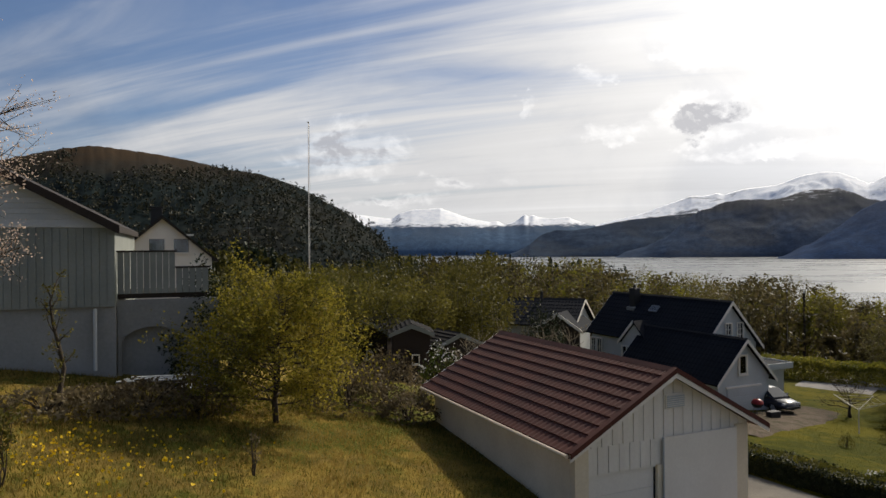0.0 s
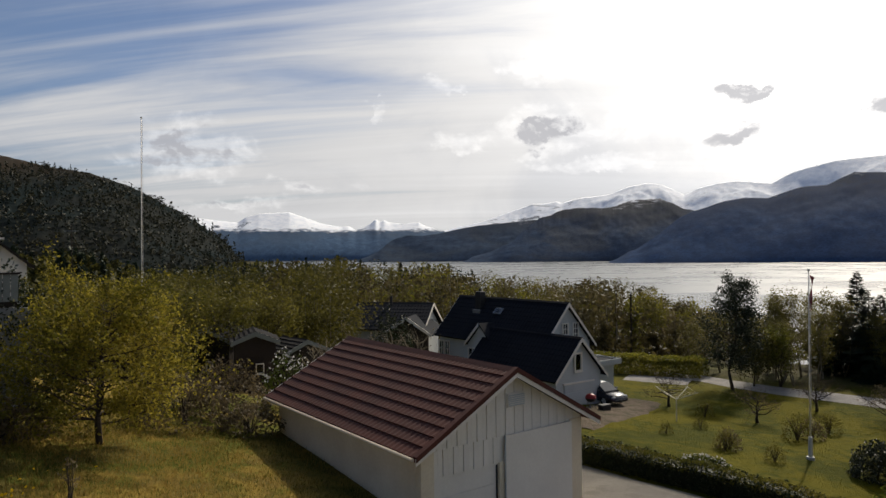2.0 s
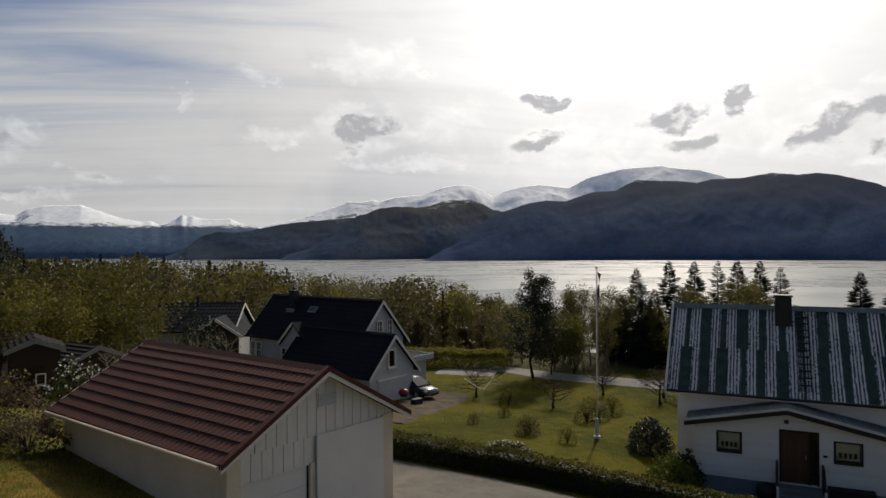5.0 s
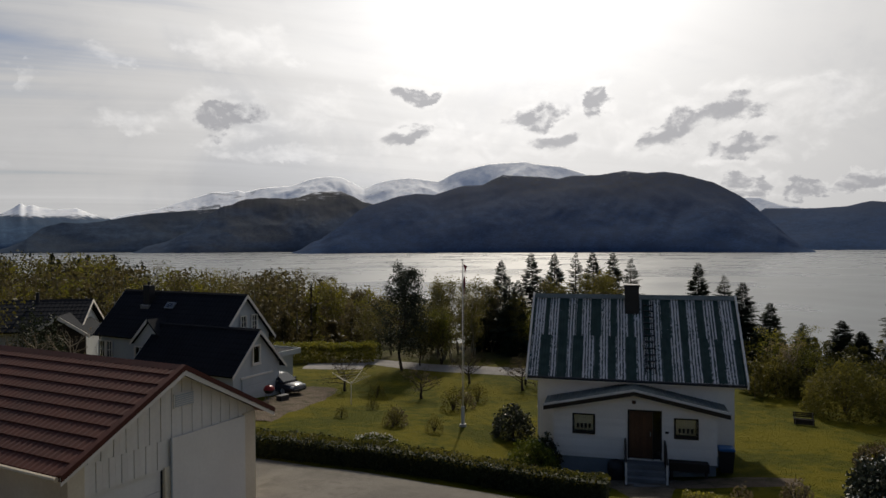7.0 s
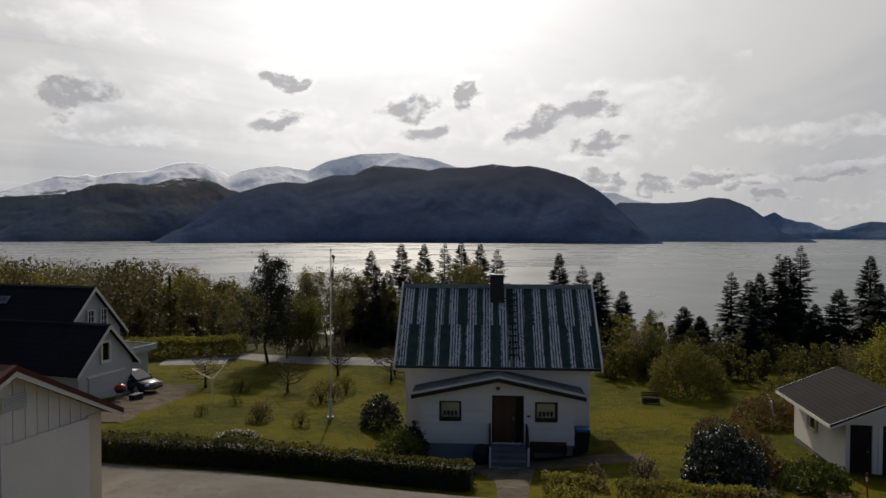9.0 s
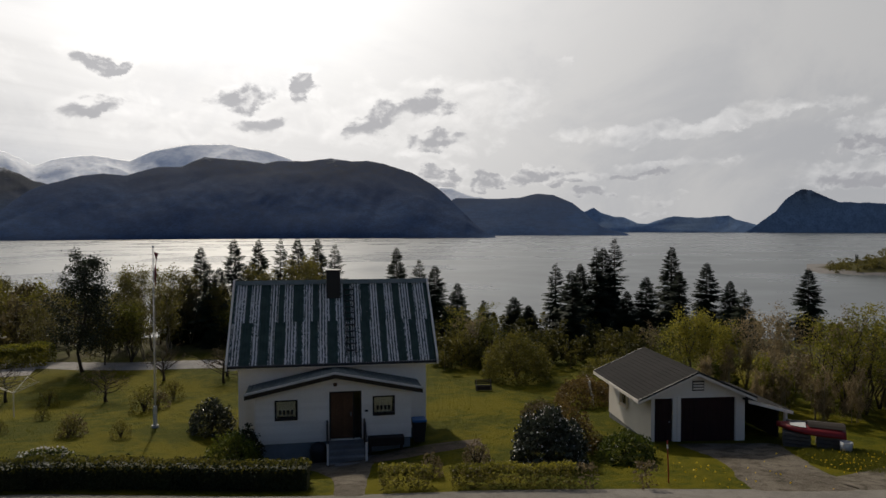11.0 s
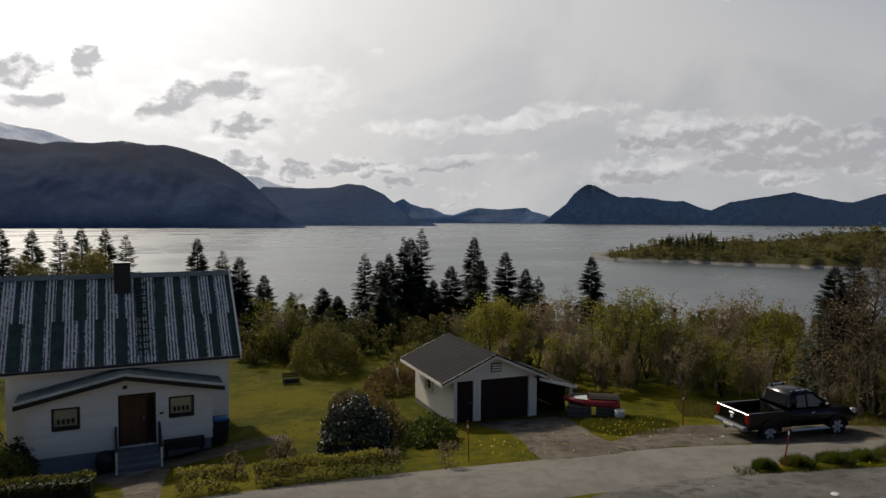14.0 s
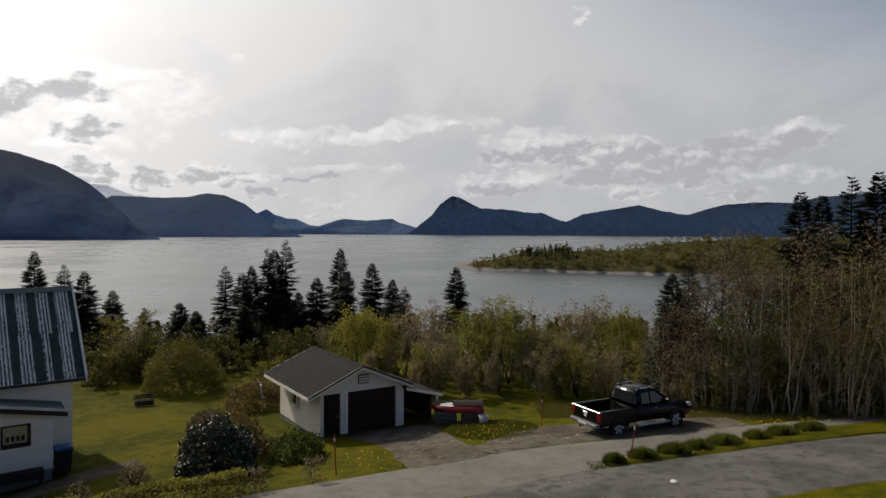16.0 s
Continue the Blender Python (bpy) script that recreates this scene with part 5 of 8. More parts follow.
def leaf_quads(P, size, rng, droop=0.3, slim=0.55):
    """Small pointed leaves at the points P, turned at random."""
    P = np.asarray(P, float)
    n = len(P)
    u = rng.normal(size=(n, 3))
    u[:, 2] -= droop
    u /= np.linalg.norm(u, axis=1)[:, None]
    v = np.cross(u, rng.normal(size=(n, 3)))
    v /= np.linalg.norm(v, axis=1)[:, None] + 1e-9
    s = size * rng.uniform(0.6, 1.35, (n, 1))
    return np.stack([P - u * s * 0.5, P + v * s * slim * 0.5, P + u * s * 0.5, P - v * s * slim * 0.5], 1)


def branchy(rng, h, spread, r0, limbs, twigs, per, low=0.25, rise=45.0, stems=1, jitter=0.16, sides=5, top=0.85, lean=0.04, sway=0.018):
    """Wood of a broadleaf tree or shrub, and the points where its leaves sit."""
    wood, pts = Mesh(), []
    for st in range(stems):
        a = rng.uniform(0, 6.28)
        tilt = lean if stems == 1 else rng.uniform(0.03, 0.20)
        tr, n = [], 7
        off = np.array([math.cos(a), math.sin(a)])
        hh = h * (1 if stems == 1 else rng.uniform(0.75, 1.0))
        for i in range(n):
            s = i / (n - 1)
            wob = rng.normal(size=2) * sway * h * (i > 0)
            tr.append((off[0] * tilt * hh * s + wob[0], off[1] * tilt * hh * s + wob[1], hh * top * s - (0.1 if i == 0 else 0)))
        rr = r0 if stems == 1 else r0 * 0.6
        wood.tube(tr, [rr * (1.25 if i == 0 else 1 - 0.85 * i / (n - 1)) for i in range(n)], sides)
        T = np.array(tr)
        for k in range(max(1, limbs // stems)):
            s = low + (1 - low) * (k + rng.uniform(0, 0.8)) / max(1, limbs // stems)
            s = min(s, 0.99)
            f = s * (n - 1)
            i = min(int(f), n - 2)
            p = T[i] + (T[i + 1] - T[i]) * (f - i)
            az = k * 2.4 + rng.uniform(-0.5, 0.5) + a
            el = radians(rise + rng.uniform(-18, 18) - 12 * (1 - s))
            ln = spread * (1.0 - 0.55 * abs(s - 0.45) / 0.55) * rng.uniform(0.7, 1.12)
            d = np.array([math.cos(az) * math.cos(el), math.sin(az) * math.cos(el), math.sin(el)])
            line = [p]
            for j in range(3):
                d = d + rng.normal(size=3) * 0.16
                d[2] += 0.05
                d /= np.linalg.norm(d)
                line.append(line[-1] + d * ln / 3)
            rl = rr * 0.42 * (1 - 0.5 * s)
            wood.tube(line, [rl, rl * 0.7, rl * 0.45, rl * 0.18], max(3, sides - 1), False)
            for q in range(twigs):
                s2 = rng.uniform(0.25, 1.0) * 3
                j = min(int(s2), 2)
                b = line[j] + (line[j + 1] - line[j]) * (s2 - j)
                d2 = d + rng.normal(size=3) * 0.75
                d2 /= np.linalg.norm(d2)
                e = b + d2 * ln * rng.uniform(0.18, 0.42)
                wood.tube([b, e], [rl * 0.22, rl * 0.08], 3, False)
                m = max(1, int(per * rng.uniform(0.6, 1.3))) if per >= 1 else int(rng.uniform() < per)
                for _ in range(m):
                    pts.append(b + (e - b) * rng.uniform(0.2, 1.15) + rng.normal(size=3) * jitter)
    return wood, np.array(pts) if pts else np.zeros((0, 3))


def tree(name, m, label, category, seed, leaf, leaf_size, bark="bark", group="", **shape):
    rng = np.random.default_rng(seed)
    wood, pts = branchy(rng, **shape)
    t = thing(name, m, label, category, group)
    part("trunk" if shape.get("stems", 1) == 1 else "branchwork", wood, M[bark], t, "", True)
    if len(pts):
        part("crown", quick("crown", leaf_quads(pts, leaf_size, rng).reshape(-1, 3), 4, M[leaf]), None, t)
    return t


def spruce_arrays(rng, h, r, whorls, per, fans, ragged=0.25, low=0.06):
    wood, quads = Mesh(), []
    wood.tube([(0, 0, -0.3), (0.02 * h * rng.normal() * 0.3, 0.0, h * 0.5), (0, 0, h)], [0.012 * h + 0.05, 0.008 * h + 0.02, 0.012], 6)
    for k in range(whorls):
        s = low + (0.985 - low) * (k / (whorls - 1)) ** 0.88
        z = h * s
        ln0 = r * 1.08 * (1 - s) ** 0.78 * (0.55 + 0.45 * min(1, s / 0.22)) + 0.09
        for j in range(per):
            if rng.uniform() < ragged * 0.55:
                continue
            ln = ln0 * rng.uniform(1 - ragged, 1 + ragged * 0.7)
            az = rng.uniform(0, 6.28)
            el = radians(-26 + 60 * s ** 1.6 + rng.uniform(-7, 7))
            d = np.array([math.cos(az) * math.cos(el), math.sin(az) * math.cos(el), math.sin(el)])
            side = np.array([-math.sin(az), math.cos(az), 0.0])
            b = np.array([0, 0, z])
            e = b + d * ln + np.array([0, 0, 0.10 * ln])
            wood.tube([b, b + d * ln * 0.6, e], [0.02 + 0.004 * ln, 0.015, 0.005], 3, False)
            for q in range(fans):
                t = 0.12 + 0.88 * (q + rng.uniform(0, 0.9)) / fans
                c = b + (e - b) * t
                wd = (0.05 + 0.20 * min(1.0, ln) + 0.36 * ln * (1 - t) + 0.05 * ln) * rng.uniform(0.7, 1.2)
                for sg in (-1, 1):
                    tip = c + side * sg * wd + d * wd * 0.75 + np.array([0, 0, -0.35 * wd - 0.03])
                    w2 = 0.06 + 0.10 * min(1.0, ln) + 0.075 * ln
                    up2 = d * w2 + np.array([0, 0, -0.04])
                    quads.append([c - up2 * 0.4, c + (tip - c) * 0.6 - up2 * 0.8, tip, c + (tip - c) * 0.45 + up2 * 0.8])
    return wood, np.array(quads)


def spruce(m, seed, h, r, whorls=54, per=8, fans=5, label="tall dark green spruce on the wooded slope", group="spruces on the slope", ragged=0.25, low=0.06):
    rng = np.random.default_rng(seed)
    wood, quads = spruce_arrays(rng, h, r, whorls, per, fans, ragged, low)
    t = thing("spruce", m, label, "tree", group)
    part("trunk", wood, M["bark"], t, "", True)
    part("crown", quick("crown", quads.reshape(-1, 3), 4, M["spruce"]), None, t)
    return t


def spot(az, d, sink=0.0, yaw=0.0, scale=1.0, tall=1.0):
    x, y = polar(az, d)
    return pose(x, y, ground_z(x, y) - sink, 0, 0, yaw) @ Matrix.Diagonal((scale, scale, scale * tall, 1))


def on(x, y, sink=0.0, yaw=0.0, scale=1.0, tall=1.0):
    return pose(x, y, ground_z(x, y) - sink, 0, 0, yaw) @ Matrix.Diagonal((scale, scale, scale * tall, 1))


def again(ob, m):
    """A copy of a plant at the pose m, whatever the size of the first one."""
    k = ob.scale
    return copy_thing(ob, m @ Matrix.Diagonal((1 / k.x, 1 / k.y, 1 / k.z, 1)))


def by_top(az, d, el, height):
    """Pose that scales a plant of that height so that its top stands at the elevation el."""
    x, y = polar(az, d)
    z = ground_z(x, y)
    k = (d * math.tan(radians(el)) - z) / height
    return pose(x, y, z, 0, 0, (az * 77) % 360) @ Matrix.Diagonal((k * 0.5 + 0.5, k * 0.5 + 0.5, k, 1))


# spruces: three grown shapes, set along the slope (azimuth, distance, elevation of the top)
S = [spruce(by_top(43.8, 66, -1.55, 12), 1, 12, 2.2), spruce(by_top(77.3, 66, -0.95, 12), 2, 12, 2.0, 44, 7, 5, ragged=0.42), spruce(by_top(46.3, 70, -0.95, 12), 3, 12, 2.5, 50, 8, 5, ragged=0.32)]
for i, (az, d, el) in enumerate([(48.2, 66, -1.0), (49.9, 70, -0.95), (51.3, 68, -0.9), (52.9, 68, -0.95), (54.3, 66, -1.4), (42.6, 63, -3.6), (45.2, 62, -3.2), (44.5, 60, -2.9), (47.3, 64, -3.0), (59.4, 64, -1.7), (61.3, 62, -2.7), (62.6, 60, -3.2),
                                 (64.5, 58, -4.7), (66.7, 60, -6.1), (69.2, 60, -5.8), (70.4, 58, -6.5), (72.6, 62, -3.0), (73.9, 60, -3.6), (74.6, 64, -3.0), (75.9, 63, -1.6), (76.4, 66, -1.7), (78.3, 60, -5.2), (74.0, 56, -5.8),
                                 (79.8, 62, -4.0), (81.7, 64, -1.6), (82.3, 61, -3.5), (84.3, 68, -2.8), (86.0, 66, -4.2), (87.0, 63, -4.8), (91.3, 72, -3.1), (108.7, 39, -3.4), (109.9, 41, -2.6)]
                                + [(117.6, 43, 2.9), (119.0, 46, 2.6), (120.8, 44, 3.9), (122.4, 45, 4.2), (124.0, 44, 4.4), (125.7, 46, 4.0), (127.5, 44, 4.2)]):
    again(S[i % 3], by_top(az, d, el, 12))
# open-crowned pine by the lower lane, and a low broadleaf beside it
tree("pine", by_top(35.5, 52, -2.3, 9), "open-crowned dark pine beside the lower lane", "tree", 8, "pine_needles", 0.17, h=9, spread=2.6, r0=0.12, limbs=44, twigs=12, per=24, low=0.16, rise=26, jitter=0.24, sides=6, top=0.97)
tree("young_tree", by_top(37.0, 53.5, -5.2, 6), "dull green tree at the pine's foot", "tree", 9, "dark_olive", 0.15, h=6, spread=2.2, r0=0.10, limbs=30, twigs=10, per=20, low=0.15, rise=35, stems=2, jitter=0.22)

# broadleaf trees in first leaf behind the white garage
T1 = tree("young_tree", by_top(84.4, 44, -6.0, 7.5), "slender tree in fresh yellow-green leaf", "tree", 11, "spring_leaf", 0.16, group="trees behind the garage", h=7.5, spread=2.4, r0=0.1, limbs=26, twigs=9, per=15, stems=3, jitter=0.24, rise=58)
T2 = tree("young_tree", by_top(95.0, 41, -4.9, 7.5), "slender tree in first sparse leaf", "tree", 12, "spring_leaf", 0.15, group="trees behind the garage", h=7.5, spread=2.0, r0=0.1, limbs=26, twigs=10, per=8, stems=4, jitter=0.2, rise=62)
T3 = tree("bare_tree", by_top(89.5, 47, -5.2, 8), "bare grey-brown tree in early spring", "tree", 13, "tan_twig", 0.18, "pale_bark", group="bare trees", h=8, spread=2.0, r0=0.09, limbs=30, twigs=12, per=3, stems=4, jitter=0.15, rise=64, sides=4)
for i, (az, d, el, k) in enumerate([(85.6, 46, -6.6, 0), (81.6, 46, -7.0, 0), (83.0, 43, -5.6, 0), (92.2, 43, -5.7, 1), (93.6, 41, -4.8, 1), (95.8, 43, -5.3, 0), (99.3, 43, -6.7, 1), (97.8, 44, -7.3, 0), (104.7, 42, -5.5, 0), (103.5, 44, -6.4, 1), (106.0, 43, -6.5, 1),
                                    (88.4, 47, -4.9, 2), (87.2, 45, -5.5, 2), (90.6, 46, -6.0, 2), (96.8, 47, -4.9, 2), (100.6, 46, -5.2, 2), (101.6, 45, -4.6, 2), (102.4, 47, -4.3, 2), (103.0, 45, -4.8, 2), (94.6, 46, -5.0, 2), (92.9, 47, -5.6, 2), (98.4, 45, -5.8, 2), (105.4, 46, -5.2, 2), (107.0, 42, -5.8, 2),
                                    (98.6, 38, -8.8, 2), (104.0, 38.5, -8.4, 2), (90.0, 40, -8.0, 2), (101.4, 39, -8.4, 1),
                                    (64.7, 52, -6.1, 1), (65.6, 50, -6.6, 2), (66.3, 53, -5.9, 1), (67.3, 51, -7.2, 1), (80.5, 50, -7.2, 2)]):
    again((T1, T2, T3)[k], by_top(az, d, el, (7.5, 7.5, 8)[k]))
# tall bare wood beside the parking strip
B1 = tree("bare_tree", by_top(112.0, 37, 1.0, 12), "tall bare pale-stemmed tree in early spring", "tree", 21, "wood_twig", 0.15, "bark", group="bare wood", h=12, spread=2.6, r0=0.11, limbs=32, twigs=14, per=3, jitter=0.3, rise=55, low=0.2, sides=5, sway=0.008)
B2 = tree("bare_tree", by_top(109.6, 38, -1.0, 12), "bare brown tree with fine twigs", "tree", 22, "wood_twig", 0.17, "bark", group="bare wood", h=12, spread=3.2, r0=0.12, limbs=32, twigs=15, per=4, stems=2, jitter=0.3, rise=50, low=0.12, sides=5)
B3 = tree("slender_tree", by_top(113.0, 35, 0.2, 11), "slender pale-stemmed aspen with first leaves", "tree", 23, "olive_leaf", 0.12, "pale_bark", group="slender stems", h=11, spread=1.2, r0=0.075, limbs=30, twigs=7, per=3, stems=2, low=0.25, rise=62, jitter=0.14, sides=5, sway=0.005)
for az, d, el in [(114.8, 35.2, 0.2), (116.6, 34.8, 0.4), (118.4, 35.5, 0.8), (119.9, 34.9, 1.2), (121.6, 35.6, 1.5), (123.0, 34.8, 1.8), (124.6, 35.2, 2.0), (117.2, 33.9, 0.2), (120.9, 34.1, 1.3), (121.2, 33.8, -0.6), (123.6, 34.2, 1.9)]:
    again(B3, by_top(az, d, el, 11))
for i, (az, d, el) in enumerate([(111.0, 40, -0.5), (113.4, 39, 0.1), (114.6, 37, -0.2), (115.8, 38, 0.4), (117.0, 37, 0.6), (118.2, 39, 1.0), (119.2, 37, 1.2), (120.6, 38, 1.4), (121.8, 37, 1.7), (123.0, 38, 2.0), (124.4, 37, 2.2), (110.4, 36, -3.0),
                                 (112.6, 44, 0.4), (116.4, 45, 1.0), (119.6, 44, 1.4), (122.4, 43, 2.2), (126.0, 37, 3.2), (128.0, 39, 3.4), (108.6, 36.5, -5.2), (114.0, 43, 0.2), (118.0, 47, 1.0), (125.0, 42, 2.6)]):
    again((B1, B2)[i % 2], by_top(az, d, el, 12))
SC = tree("bare_shrub", on(*polar(110.5, 35.2)), "leafless shrub of crooked pale branches", "shrub", 24, "wood_twig", 0.10, "pale_bark", "leafless shrubs", h=3.6, spread=2.4, r0=0.06, limbs=20, twigs=5, per=3, low=0.08, rise=38, stems=4, jitter=0.1, sides=4)
for i, (az, d, k) in enumerate([(108.2, 36.0, 0.9), (112.0, 35.4, 1.1), (113.2, 34.6, 0.8), (114.4, 35.0, 1.2), (116.0, 34.6, 1.0), (117.5, 35.2, 1.3), (118.8, 34.3, 0.9), (120.2, 34.8, 1.2), (121.8, 34.2, 1.0), (123.3, 34.8, 1.2), (111.2, 36.2, 1.4), (115.2, 36.4, 1.5), (119.4, 36.2, 1.5),
                               (101.0, 40.0, 1.1), (104.4, 38.0, 1.0), (97.4, 41.0, 1.1), (94.0, 41.5, 1.0)]):
    again(SC, spot(az, d, 0, i * 67, k))
# birches behind the garden, tall and thin-crowned
BI = tree("birch", by_top(39.2, 60, -2.0, 9), "tall thin-crowned birch in first olive leaf", "tree", 14, "wood_olive", 0.15, "pale_bark", "birches behind the garden", h=9, spread=1.8, r0=0.11, limbs=30, twigs=9, per=12, low=0.2, rise=52, stems=2, jitter=0.24)
for az, d, el in [(37.9, 60, -2.9), (38.5, 58, -2.6), (40.2, 60, -1.9), (41.3, 58, -2.0), (40.8, 64, -2.3), (42.2, 62, -2.6), (37.2, 57, -4.2), (39.7, 55, -4.4), (45.2, 60, -3.6), (48.0, 62, -2.2), (50.4, 60, -1.6), (51.2, 59, -1.5), (52.1, 60, -1.45), (52.8, 60, -1.9),
                  (51.7, 57, -2.6), (49.4, 60, -2.4), (53.6, 60, -3.2), (33.6, 64, -4.4), (32.2, 62, -4.8), (34.6, 60, -4.8), (56.0, 62, -4.2)]:
    again(BI, by_top(az, d, el, 9))
for az, d, el, k in [(38.8, 54, -5.0, 0), (43.0, 62, -3.2, 2), (46.6, 58, -5.0, 1), (39.0, 57, -5.0, 2), (54.6, 60, -4.6, 2)]:
    again((T1, T2, T3)[k], by_top(az, d, el, (7.5, 7.5, 8)[k]))


def woods(name, label, rng, spots, leaf, quad, count, spread, bark="pale_bark", wide=1.0):
    """Far woods nobody could count: many small crowns joined in one mesh."""
    allq, trunks = [], []
    for x, y, z, h in spots:
        n = int(count * rng.uniform(0.7, 1.2))
        if spread == "spruce":
            s = rng.uniform(0.02, 1, n) ** 1.3
            r = (1 - s) * h * 0.17 * rng.uniform(0.5, 1.15, n) + 0.05
            a = rng.uniform(0, 6.28, n)
            P = np.stack([x + r * np.cos(a), y + r * np.sin(a), z + s * h], 1)
        else:
            k = 14
            up = np.sort(rng.uniform(0.16, 0.93, k))
            out = 0.19 * h * np.sqrt(np.clip(1 - (np.abs(up - 0.42) / 0.58) ** 1.6, 0.03, 1)) * rng.uniform(0.1, 1.0, k)
            turn = rng.uniform(0, 6.28, k)
            c = np.stack([out * np.cos(turn), out * np.sin(turn), up * h], 1)
            ball = rng.normal(size=(n, 3))
            ball *= (rng.uniform(0.15, 1.0, (n, 1)) ** 0.5) / (np.linalg.norm(ball, axis=1)[:, None] + 1e-9)
            pick = rng.integers(0, k, n)
            P = c[pick] + ball * (rng.uniform(0.06, 0.115, k)[pick][:, None] * h) * [1.0, 1.0, 1.25]
            P[:, :2] *= wide
            P[:, 2] = np.clip(P[:, 2], 0.02 * h, h)
            P += [x, y, z]
        if spread == "twig":
            q = leaf_quads(P, quad, rng, -1.6, 0.06)
        else:
            q = leaf_quads(P, quad, rng, 0.2, 0.62)
        allq.append(q)
        a, w = rng.uniform(0, 3.1), 0.006 * h + 0.03
        u = np.array([math.cos(a) * w, math.sin(a) * w, 0])
        b, t = np.array([x, y, z - 0.5]), np.array([x + rng.normal() * 0.03 * h, y, z + 0.85 * h])
        trunks.append([b - u, b + u, t + u * 0.2, t - u * 0.2])
    ob = part(name, quick(name, np.concatenate(allq).reshape(-1, 3), 4, M[leaf]), None, None, label)
    if spread != "spruce":
        part("trunk_rest", quick("trunk_rest", np.array(trunks).reshape(-1, 3), 4, M[bark]), None, ob)
    return tagged(ob, "", "woods", kind="stuff")


def wood_top(az):
    return ridge([(-40, 0.0), (-16, -1.0), (-10, -0.9), (-5.6, -0.5), (-0.4, -0.15), (3.9, 0.0), (7.9, -0.25), (11.6, -0.65), (16.3, -1.25), (19.1, -1.75), (23.4, -1.9), (26.7, -1.8), (30.4, -2.8), (36, -4.2), (45, -3.5), (60, -6)], az)


def wood_spots(rng, n, a0, a1, d0, d1, drop, hmin, hmax):
    out = []
    for _ in range(n):
        az, d = rng.uniform(a0, a1), rng.uniform(d0, d1)
        x, y = polar(az, d)
        z = ground_z(x, y)
        top = d * math.tan(radians(wood_top(az) - drop * rng.uniform(0, 1)))
        out.append((x, y, z if top - z < hmax else top - hmax, min(hmax, max(hmin, top - z))))
    return out


R = np.random.default_rng(5)
woods("spruce_wood", "dark distant conifers above the shore", R, wood_spots(R, 26, -4, 15, 105, 165, 1.6, 6, 24), "spruce", 0.6, 800, "spruce")
woods("pine_wood", "dark round-headed pines above the shore", R, wood_spots(R, 62, -6, 15, 100, 165, 1.5, 7, 24), "pine_needles", 0.45, 600, "leaf", "bark", 1.4)
woods("birch_wood", "woods of birch in first yellow-green leaf", R, wood_spots(R, 230, 0, 37, 80, 150, 2.0, 5, 24), "wood_olive", 0.27, 760, "leaf", wide=1.15)
woods("wood_understory", "dark understory between the birches", R, wood_spots(R, 170, -3, 38, 66, 120, 4.2, 2.5, 7), "understory_leaf", 0.42, 300, "leaf", wide=2.2)
woods("young_birch_wood", "scattered birches in brighter leaf", R, wood_spots(R, 120, 2, 38, 72, 140, 2.2, 5, 24), "birch_leaf", 0.26, 700, "leaf", wide=1.15)
woods("bare_wood", "brown leafless woods between the birches", R, wood_spots(R, 95, 0, 38, 70, 130, 3.2, 4, 10), "brown_twig", 0.5, 360, "twig")
woods("willow_scrub", "olive willow scrub behind the gardens", R, wood_spots(R, 110, -19, 5, 44, 80, 3.0, 2.5, 8), "dark_olive", 0.22, 760, "leaf", wide=1.5)
woods("shore_wood", "low mixed woods on the shore slope", R, [(*polar(a, d), ground_z(*polar(a, d)), max(2.0, d * math.tan(radians(-8.0 + R.uniform(-2.0, 1.0))) - ground_z(*polar(a, d)))) for a, d in [(R.uniform(54, 112), R.uniform(60, 105)) for _ in range(150)]], "olive_leaf", 0.42, 240, "leaf")
woods("lane_wood", "dark mixed scrub below the lower lane", R, [(*polar(a, d), ground_z(*polar(a, d)), max(2.0, d * math.tan(radians(-5.2 + R.uniform(-1.6, 0.6))) - ground_z(*polar(a, d)))) for a, d in [(R.uniform(37, 57), R.uniform(60, 84)) for _ in range(70)]], "dark_olive", 0.30, 420, "leaf")
woods("scrub_wood", "tangled brown scrub under the young trees", R, [(*polar(a, d), ground_z(*polar(a, d)), R.uniform(1.0, 3.0)) for a, d in [(R.uniform(84, 111), R.uniform(38.0, 47)) for _ in range(95)]], "tan_twig", 0.5, 280, "twig")
woods("lawn_edge_scrub", "dark tangled undergrowth where the lawn ends", R, [(*polar(a, d), ground_z(*polar(a, d)), R.uniform(1.0, 2.6)) for a, d in [(R.uniform(61, 82), R.uniform(46.5, 58)) for _ in range(120)]], "dark_olive", 0.20, 240, "leaf", wide=2.0)
woods("green_scrub", "low yellow-green scrub under the young trees", R, [(*polar(a, d), ground_z(*polar(a, d)), R.uniform(1.2, 3.4)) for a, d in [(R.uniform(84, 109), R.uniform(38.5, 48)) for _ in range(55)]], "spring_leaf", 0.15, 420, "leaf")
woods("bare_scrub", "tangled brown twigs in the bare wood", R, [(*polar(a, d), ground_z(*polar(a, d)), R.uniform(1.5, 4.0)) for a, d in [(R.uniform(108, 130), R.uniform(35.5, 46)) for _ in range(90)]], "wood_twig", 0.5, 300, "twig")
woods("wood_undergrowth", "yellow-green undergrowth in the bare wood", R, [(*polar(a, d), ground_z(*polar(a, d)), R.uniform(0.8, 5.5)) for a, d in [(R.uniform(110, 130), R.uniform(34.6, 42)) for _ in range(80)]], "olive_leaf", 0.15, 330, "leaf")
HILL = bpy.data.objects["mountain_1"].data.vertices
slope = [HILL[i].co for i in R.integers(0, len(HILL), 11000)]
